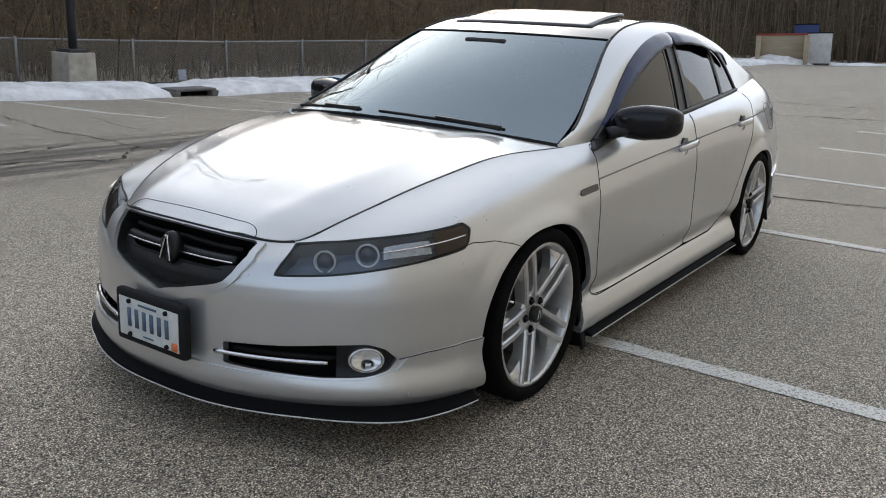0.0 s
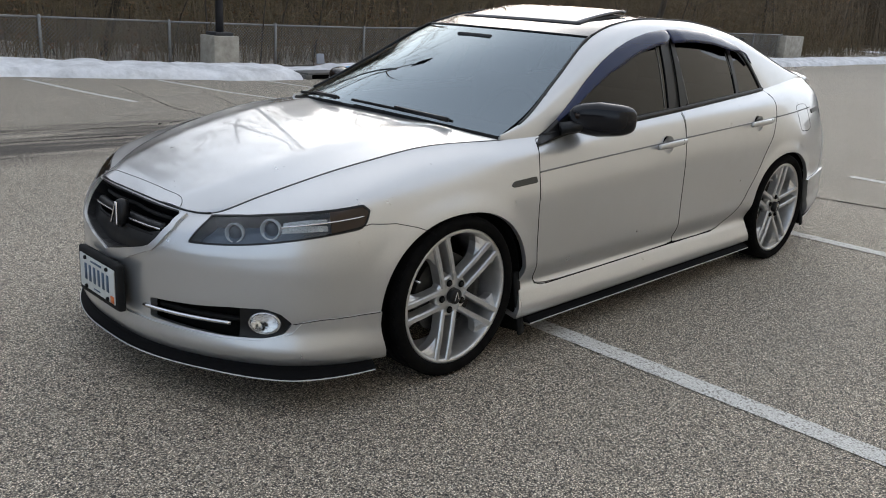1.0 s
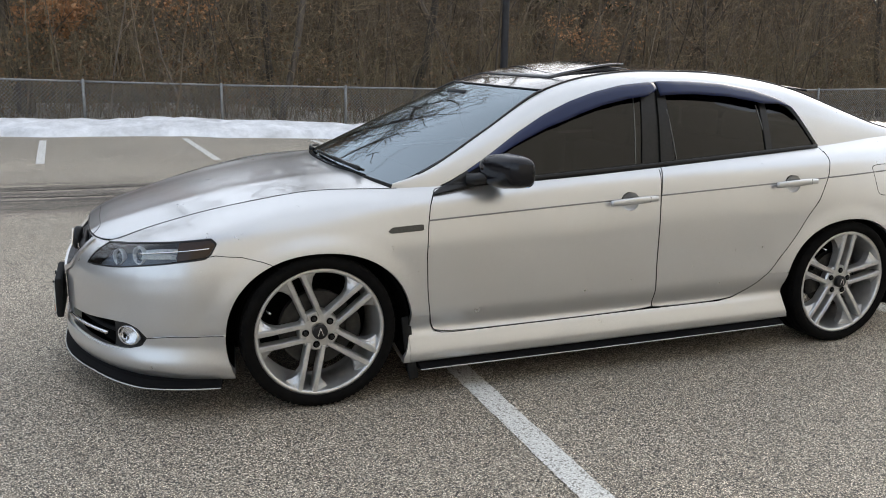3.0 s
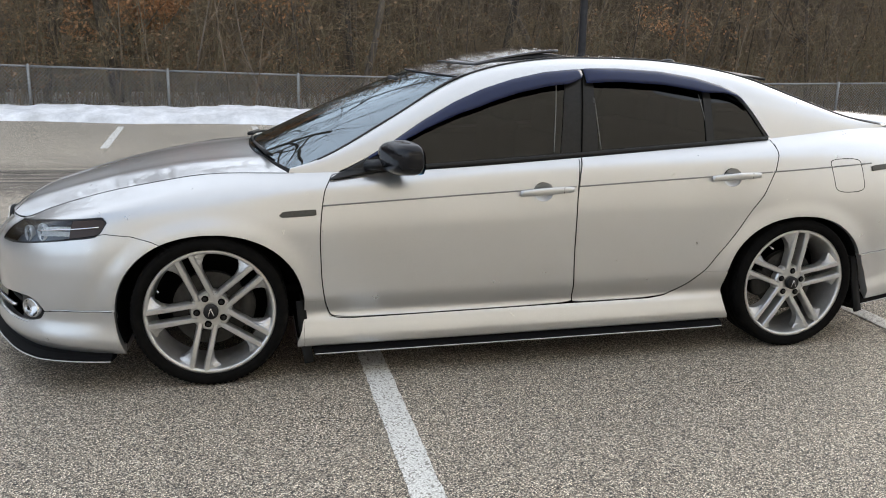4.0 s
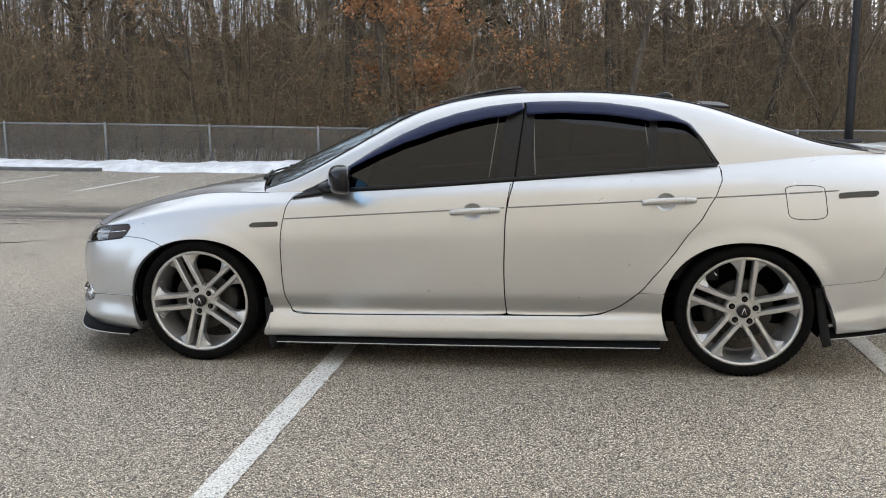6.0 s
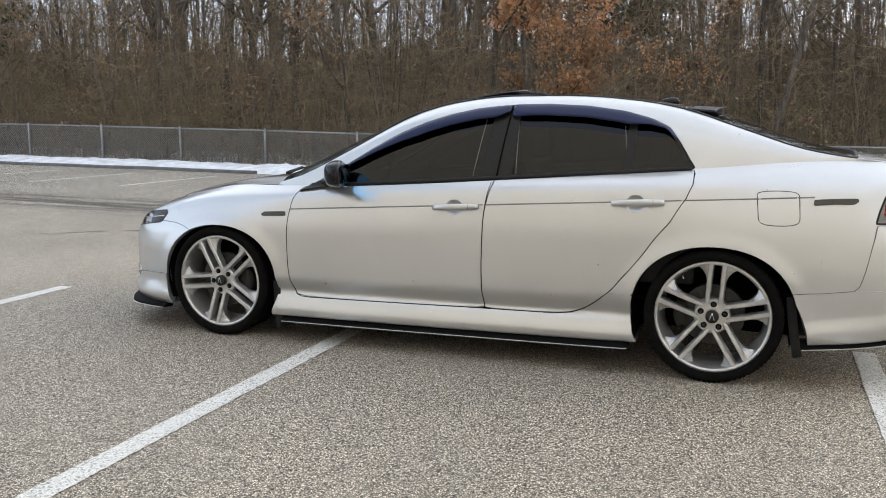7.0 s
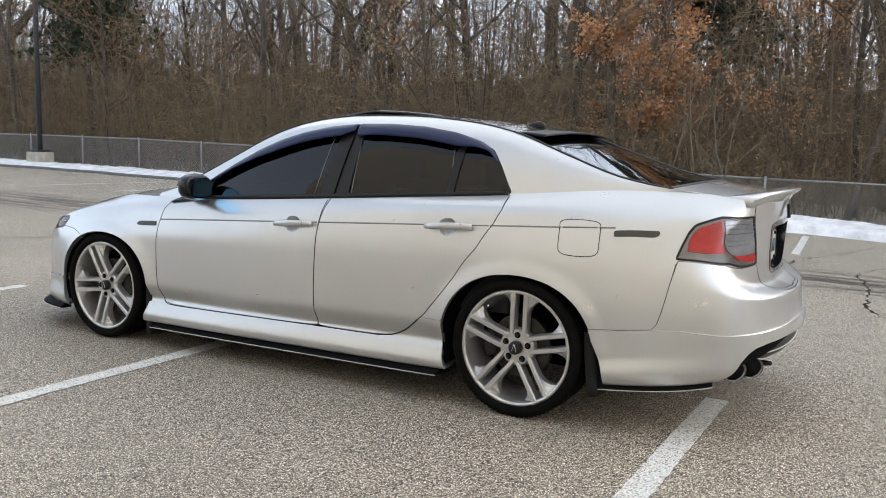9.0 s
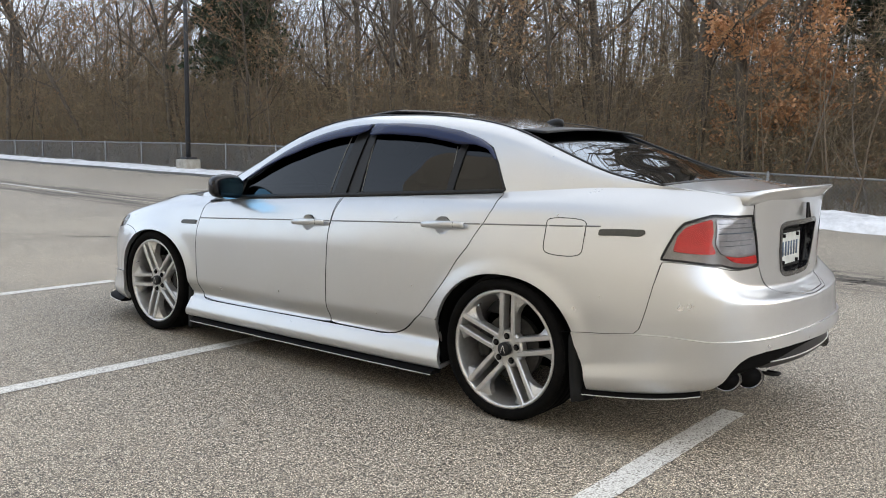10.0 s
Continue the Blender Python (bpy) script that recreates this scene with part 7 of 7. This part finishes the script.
# ---- the woods ----
class Wood:
    """Collects tapered branches and leaves into plain vertex and face lists."""

    def __init__(self, seed):
        self.v, self.f, self.lv, self.lf, self.thin = [], [], [], [], []
        self.r = random.Random(seed)

    def branch(self, pts, radii, n):
        base = len(self.v)
        up = Vector((0.3, 0.2, 1)).normalized()
        for i, p in enumerate(pts):
            d = (pts[min(i + 1, len(pts) - 1)] - pts[max(i - 1, 0)]).normalized()
            a = d.cross(up)
            a = a.normalized() if a.length > 1e-3 else d.orthogonal().normalized()
            b = d.cross(a)
            for k in range(n):
                t = 2 * math.pi * k / n
                self.v.append(p + (a * math.cos(t) + b * math.sin(t)) * radii[i])
        for i in range(len(pts) - 1):
            for k in range(n):
                q = base + i * n
                self.f.append((q + k, q + (k + 1) % n, q + n + (k + 1) % n, q + n + k))
                self.thin.append(1 if radii[0] < 0.022 else 0)

    def leaf(self, p, size):
        r = self.r
        a = Vector((r.uniform(-1, 1), r.uniform(-1, 1), r.uniform(-1, 0.6))).normalized()
        b = a.cross(Vector((r.uniform(-1, 1), r.uniform(-1, 1), r.uniform(-1, 1)))).normalized()
        k = len(self.lv)
        self.lv += [p, p + a * size * 0.5 + b * size * 0.32, p + a * size, p + a * size * 0.5 - b * size * 0.32]
        self.lf.append((k, k + 1, k + 2, k + 3))

    def grow(self, p, d, length, radius, level, deep, kids, leafy=0.0, lsize=0.09, bend=0.16, low=0.28):
        r = self.r
        seg = 6 if level == 0 else 4 if level == 1 else 3
        pts, rad = [p.copy()], [radius]
        tip = 0.42 if level == 0 else 0.28
        for i in range(seg):
            d = (d + Vector((r.gauss(0, bend), r.gauss(0, bend), r.gauss(0, bend) + (0.10 if level else 0.05)))).normalized()
            p = p + d * length / seg
            pts.append(p.copy())
            rad.append(radius * (1 - (1 - tip) * (i + 1) / seg))
        self.branch(pts, rad, 7 if level == 0 else 4 if level == 1 else 3)
        if leafy and level >= deep - 1:
            for _ in range(int(leafy * r.uniform(0.4, 1.6))):
                self.leaf(pts[r.randint(1, seg)] + Vector((r.gauss(0, 0.08), r.gauss(0, 0.08), r.gauss(0, 0.08))), lsize * r.uniform(0.6, 1.4))
        if level < deep:
            for _ in range(kids[level]):
                t = r.uniform(low if level == 0 else 0.2, 1.0)
                i = min(seg - 1, int(t * seg))
                q = pts[i].lerp(pts[i + 1], t * seg - i)
                a = r.uniform(0, 2 * math.pi)
                out = (d * r.uniform(0.15, 0.75) + Vector((math.cos(a), math.sin(a), r.uniform(0.05, 0.7)))).normalized()
                self.grow(q, out, length * r.uniform(0.30, 0.52) * (1.1 - 0.35 * t), max(rad[i] * r.uniform(0.35, 0.55), 0.004), level + 1, deep, kids, leafy, lsize, bend)


def mesh_of(name, v, f, mat, thin=None, mat2=None):
    me = bpy.data.meshes.new(name)
    me.from_pydata([tuple(q) for q in v], [], f)
    me.update()
    me.materials.append(mat)
    if mat2:
        me.materials.append(mat2)
        me.polygons.foreach_set("material_index", thin)
    return me


def tree_kind(seed, height, radius, kids, leafy=0.0, leaf_mat=None, lsize=0.09, lean=0.05, bend=0.12, low=0.28):
    w = Wood(seed)
    w.grow(Vector((0, 0, -0.3)), Vector((w.r.uniform(-lean, lean), w.r.uniform(-lean, lean), 1)).normalized(), height, radius, 0, 3, kids, leafy, lsize, bend, low)
    return mesh_of("trunk", w.v, w.f, BARK, w.thin, TWIG), (mesh_of("crown", w.lv, w.lf, leaf_mat) if w.lv else None)


KINDS = [
    tree_kind(11, 15, 0.17, (14, 7, 3)), tree_kind(12, 17, 0.20, (14, 7, 3)), tree_kind(13, 13, 0.12, (14, 7, 3)), tree_kind(14, 11, 0.09, (14, 7, 3)),
    tree_kind(15, 16, 0.24, (14, 8, 3), bend=0.17), tree_kind(16, 12, 0.10, (14, 7, 3), lean=0.16), tree_kind(21, 8, 0.07, (16, 7, 4), 3.6, LEAF_BROWN, 0.10), tree_kind(22, 10, 0.09, (15, 7, 4), 3.2, LEAF_BROWN, 0.10),
]


def sapling_kind(seed, height, stems):
    """A clump of slender saplings with many fine twigs."""
    w = Wood(seed)
    for _ in range(stems):
        p = Vector((w.r.gauss(0, 0.7), w.r.gauss(0, 0.7), -0.2))
        w.grow(p, Vector((w.r.gauss(0, 0.10), w.r.gauss(0, 0.10), 1)).normalized(), height * w.r.uniform(0.55, 1.1), 0.021 * w.r.uniform(0.7, 1.3), 1, 3, (0, 8, 3), 0.3, 0.08, 0.10)
    return mesh_of("trunk", w.v, w.f, BARK, w.thin, TWIG), (mesh_of("crown", w.lv, w.lf, LEAF_BROWN) if w.lv else None)


SAPLINGS = [sapling_kind(51, 5.0, 6), sapling_kind(52, 6.2, 6), sapling_kind(53, 4.2, 7), sapling_kind(54, 7.0, 6)]
RUST = [tree_kind(31, 5.6, 0.09, (19, 7, 4), 17.0, LEAF_RUST, 0.10, low=0.16), tree_kind(32, 6.5, 0.07, (15, 7, 4), 6.0, LEAF_RUST, 0.09, low=0.15)]


def woods_z(x, y):
    return ground_z(x, -11.9) - 0.06 + 0.03 * max(-y - 20, 0)


def plant(kind, x, y, turn, size, label="tall bare winter tree with grey-brown branches", group="woodland trees"):
    t = thing("tree", label, "tree", (x, y, woods_z(x, y)), group)
    t.rotation_euler = (0.05, 0, turn)
    t.scale = (size, size, size)
    for nm, me in zip(("trunk", "crown"), kind):
        if me:
            o = new(nm, me)
            o.parent = t
    return t


rt = random.Random(5)
for x, y, k, s in [(6.3, -21.3, 4, 1.0), (17.0, -22.0, 1, 1.0), (-0.2, -21.2, 4, 1.05), (-2.0, -21.0, 0, 1.0), (7.2, -19.9, 0, 1.0), (16.0, -20.9, 2, 1.1), (21.6, -25.7, 4, 1.1), (23.7, -18.0, 5, 1.1), (-1.4, -15.6, 3, 1.0), (12.6, -19.5, 2, 1.0), (10.2, -26.2, 4, 1.25), (18.9, -17.7, 5, 1.2), (43.0, -18.0, 4, 1.3), (3.95, -17.3, 0, 0.95), (-2.1, -20.0, 3, 1.1), (36.0, -19.5, 6, 1.2), (39.5, -17.2, 7, 1.1), (46.5, -20.5, 6, 1.3), (50.5, -18.5, 7, 1.2), (33.5, -22.0, 1, 1.1), (54.0, -22.0, 7, 1.3)]:
    plant(KINDS[k], x, y, rt.uniform(0, 6.28), s)
plant(RUST[0], 3.9, -17.5, 0.4, 1.0, "young oak holding rust-orange dead leaves")
plant(RUST[1], 0.0, -18.6, 2.2, 1.0, "young oak holding rust-orange dead leaves")
plant(RUST[1], -12.0, -18.5, 1.1, 0.9, "young oak holding rust-orange dead leaves")
for i in range(72):
    row = i % 3
    x = -44 + (i // 3) * 4.4 + rt.uniform(-1.6, 1.6)
    y = (-17.0, -20.5, -25.0)[row] + rt.uniform(-1.6, 1.6)
    k = rt.choice((2, 6, 5, 6, 7, 6, 7) if row == 0 else (0, 1, 2, 6, 4, 5, 6, 7))
    plant(KINDS[k], x, y, rt.uniform(0, 6.28), rt.uniform(0.8, 1.15), "bare winter tree with some brown leaves" if k in (6, 7) else "tall bare winter tree with grey-brown branches")
for i in range(105):
    row = i % 3
    x = -45 + (i // 3) * 2.6 + rt.uniform(-0.9, 0.9)
    y = (-16.3, -19.0, -23.5)[row] + rt.uniform(-1.2, 1.2)
    plant(SAPLINGS[rt.randrange(4)], x, y, rt.uniform(0, 6.28), rt.uniform(0.75, 1.15), "clump of slender bare brown saplings", "sapling clumps")
# evergreens
def conifer(seed):
    w = Wood(seed)
    h = 8.6
    w.branch([Vector((0, 0, -0.3)), Vector((0.05, 0, h * 0.5)), Vector((0, 0, h))], [0.11, 0.07, 0.01], 6)
    for i in range(170):
        t = w.r.uniform(0.42, 0.98)
        z, a, ln = t * h, w.r.uniform(0, 6.28), (3.4 * (1 - t) + 0.4) * w.r.uniform(0.45, 1.15)
        d = Vector((math.cos(a), math.sin(a), w.r.uniform(-0.25, 0.15)))
        p = Vector((0, 0, z))
        w.branch([p, p + d * ln], [0.015, 0.004], 3)
        for _ in range(26):
            w.leaf(p + d * ln * w.r.uniform(0.25, 1.0) + Vector((w.r.gauss(0, 0.1), w.r.gauss(0, 0.1), w.r.gauss(0, 0.07))), 0.22 * w.r.uniform(0.6, 1.3))
    return mesh_of("trunk", w.v, w.f, BARK), mesh_of("crown", w.lv, w.lf, NEEDLE)


PINE = conifer(41)
for x, y, s in [(24.5, -17.5, 1.15), (27.5, -20, 1.1), (-14, -24, 1.1), (3.5, -27, 1.2)]:
    plant(PINE, x, y, rt.uniform(0, 6), s, "dark evergreen among the bare trees", "evergreens")


def brush():
    """Tangled thicket of arching stems, twigs and clinging dead leaves at the wood's edge."""
    w = Wood(77)
    r = w.r
    for i in range(10200):
        x, y = r.uniform(-46, 48) if i < 8400 else r.uniform(48, 85) if i < 9400 else r.uniform(-90, -46), -14.9 - abs(r.gauss(0, 3.4))
        h = r.uniform(0.7, 3.4) * r.uniform(0.6, 1.2) * (0.75 + 0.5 * noise.noise((x * 0.35, y * 0.2, 7)) + 0.25)
        p = Vector((x, y, woods_z(x, y) - 0.05))
        a = r.uniform(0, 6.28)
        ln = abs(r.gauss(0, 0.32))
        d = Vector((math.cos(a) * ln, math.sin(a) * ln, 1)).normalized()
        d2 = (d + Vector((math.cos(a) * ln * 0.9 + r.gauss(0, 0.25), math.sin(a) * ln * 0.9 + r.gauss(0, 0.25), -0.1))).normalized()
        q = p + d * h * 0.55
        e = q + d2 * h * 0.45
        r0 = r.uniform(0.003, 0.012)
        w.branch([p, q, e], [r0, r0 * 0.7, r0 * 0.25], 3)
        for _ in range(r.randint(3, 7)):
            t = r.uniform(0.2, 1.0)
            s = p.lerp(q, t * 1.6) if t < 0.62 else q.lerp(e, (t - 0.62) / 0.38)
            d3 = Vector((r.gauss(0, 1), r.gauss(0, 1), r.uniform(-0.2, 1.1))).normalized()
            tip = s + d3 * h * r.uniform(0.10, 0.34)
            w.branch([s, tip], [max(r0 * 0.5, 0.0025), 0.0018], 3)
            if r.random() < (0.24 if x > -3 else 0.14):
                for _ in range(r.randint(2, 7)):
                    w.leaf(s.lerp(tip, r.uniform(0.2, 1.1)) + Vector((r.gauss(0, 0.06), r.gauss(0, 0.06), r.gauss(0, 0.06))), 0.07 * r.uniform(0.6, 1.5))
    ob = tagged(new("undergrowth", mesh_of("undergrowth", w.v, w.f, STRAW)), "dense brown thicket of bare saplings and dry stems", "undergrowth", kind="stuff")
    tagged(new("thicket_leaves", mesh_of("thicket_leaves", w.lv, w.lf, LEAF_BROWN)), "dead brown leaves caught in the thicket", "leaves", kind="stuff")
    return ob


brush()


def far_woods():
    """Deep stand of slender stems, forked twigs and clinging leaves behind the wood's edge."""
    w = Wood(91)
    r = w.r
    for x0, x1, y0, y1, stems, twigs in ((-62, 92, -25, -58, 1700, 25000), (-44, -4, -22, -52, 700, 11000), (-98, -44, -15.5, -46, 800, 8000), (-72, -61.5, -17, 8, 260, 3600), (-4, 40, -23, -45, 600, 9000), (30, 78, -17, -40, 350, 3000)):
        for i in range(stems):
            x, y = r.uniform(x0, x1), y0 + (y1 - y0) * r.random()
            h, r0 = r.uniform(5.5, 13.0), r.uniform(0.020, 0.065)
            p = Vector((x, y, woods_z(x, y) - 0.1))
            d = Vector((r.gauss(0, 0.08), r.gauss(-0.06, 0.08), 1)).normalized()
            m = p + d * h * 0.5
            d2 = (d + Vector((r.gauss(0, 0.16), r.gauss(0, 0.16), 0))).normalized()
            e = m + d2 * h * 0.5
            w.branch([p, m, e], [r0, r0 * 0.75, r0 * 0.2], 3)
            for _ in range(9):
                t = r.uniform(0.15, 0.97)
                q = p.lerp(m, t * 2) if t < 0.5 else m.lerp(e, t * 2 - 1)
                a = r.uniform(0, 6.28)
                o = Vector((math.cos(a), math.sin(a), r.uniform(-0.1, 1.2))).normalized()
                w.branch([q, q + o * r.uniform(0.9, 2.8) * (1.15 - 0.6 * t)], [r0 * 0.36, r0 * 0.12], 3)
        # fine forked twigs of the crowns
        for i in range(twigs):
            x, y = r.uniform(x0, x1), y0 + (y1 - y0) * r.random()
            p = Vector((x, y, woods_z(x, y) + 0.8 + 10.0 * r.random() ** 1.25))
            o = Vector((r.gauss(0, 1), r.gauss(0, 0.5), r.uniform(-0.4, 1.3))).normalized()
            r0, ln = r.uniform(0.006, 0.015), r.uniform(0.7, 2.0)
            w.branch([p, p + o * ln], [r0, r0 * 0.4], 3)
            if r.random() < 0.55:
                continue
            f = (o + Vector((r.gauss(0, 0.6), r.gauss(0, 0.6), r.gauss(0, 0.6)))).normalized()
            w.branch([p + o * ln * 0.4, p + o * ln * 0.4 + f * ln * 0.6], [r0 * 0.7, r0 * 0.3], 3)
            if r.random() < 0.5:
                for _ in range(4):
                    w.leaf(p + o * ln * r.random() + Vector((r.gauss(0, 0.1), r.gauss(0, 0.1), r.gauss(0, 0.1))), 0.13 * r.uniform(0.6, 1.4))
    tagged(new("woodland_leaves", mesh_of("woodland_leaves", w.lv, w.lf, LEAF_BROWN)), "sparse dead brown leaves hanging in the bare woods", "leaves", kind="stuff")
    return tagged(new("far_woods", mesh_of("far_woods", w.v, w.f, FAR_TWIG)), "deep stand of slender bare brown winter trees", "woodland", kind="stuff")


far_woods()


def edge_twigs():
    """Fine tan twigs and curled leaves that fill the wood's edge between the trunks."""
    w = Wood(123)
    r = w.r
    for i in range(21000):
        x, y = r.uniform(-46, 48), -15.4 - abs(r.gauss(0, 2.6))
        if x < -3 and r.random() < 0.5:
            continue
        z = woods_z(x, y) + r.uniform(0.8, 5.6) * (0.8 + 0.5 * noise.noise((x * 0.3, y * 0.3, 2)))
        p = Vector((x, y, z))
        o = Vector((r.gauss(0, 1), r.gauss(0, 0.7), r.uniform(-0.5, 1.1))).normalized()
        ln, r0 = r.uniform(0.4, 1.5), r.uniform(0.0028, 0.0065)
        m = p + o * ln * 0.5
        e = m + (o + Vector((r.gauss(0, 0.3), r.gauss(0, 0.3), r.gauss(0, 0.3)))).normalized() * ln * 0.5
        w.branch([p, m, e], [r0, r0 * 0.8, r0 * 0.3], 3)
        for _ in range(r.randint(1, 3)):
            q = p.lerp(m, r.random()) if r.random() < 0.5 else m.lerp(e, r.random())
            f = (o + Vector((r.gauss(0, 0.8), r.gauss(0, 0.8), r.gauss(0, 0.8)))).normalized()
            w.branch([q, q + f * ln * r.uniform(0.2, 0.5)], [r0 * 0.7, r0 * 0.3], 3)
        if noise.noise((x * 0.45, z * 0.5, 11)) > (0.29 if x > -3 else 0.38):
            for _ in range(r.randint(2, 6)):
                w.leaf(m + Vector((r.gauss(0, 0.15), r.gauss(0, 0.15), r.gauss(0, 0.12))), 0.075 * r.uniform(0.5, 1.5))
    tagged(new("edge_leaves", mesh_of("edge_leaves", w.lv, w.lf, LEAF_BROWN)), "curled dead brown leaves along the wood's edge", "leaves", kind="stuff")
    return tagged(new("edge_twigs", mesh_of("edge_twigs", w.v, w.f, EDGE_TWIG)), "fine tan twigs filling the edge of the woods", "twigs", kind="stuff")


edge_twigs()


def backdrop():
    """Far woodland that closes the view; an uneven top against the sky."""
    verts, faces = [], []
    n = 900
    for i in range(n + 1):
        a = math.radians(-200 + 215 * i / n)
        rr = 74
        x, y = rr * math.cos(a), rr * 0.8 * math.sin(a) - 6
        h = 6.3 + 1.6 * noise.noise((i * 0.04, 0, 0)) + 1.2 * noise.noise((i * 0.31, 5, 0)) + 1.6 * abs(noise.noise((i * 1.7, 9, 0)))
        verts += [(x, y, -1.0), (x, y, h)]
        if i:
            k = 2 * i
            faces.append((k - 2, k, k + 1, k - 1))
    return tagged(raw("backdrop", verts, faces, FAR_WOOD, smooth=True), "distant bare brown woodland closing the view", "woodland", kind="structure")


backdrop()

# ---- building behind the camera ----
b = raw("building_wall", [(-40, 10.5, -0.2), (9.4, 10.5, -0.2), (9.4, 10.5, 13.5), (-40, 10.5, 13.5), (-40, 18, -0.2), (9.4, 18, -0.2), (9.4, 18, 13.5), (-40, 18, 13.5)],
        [(0, 3, 2, 1), (4, 5, 6, 7), (0, 1, 5, 4), (1, 2, 6, 5), (2, 3, 7, 6), (3, 0, 4, 7)], TAN_WALL)
tagged(b, "plain tan block wall of a building beside the car park", "building", kind="structure")
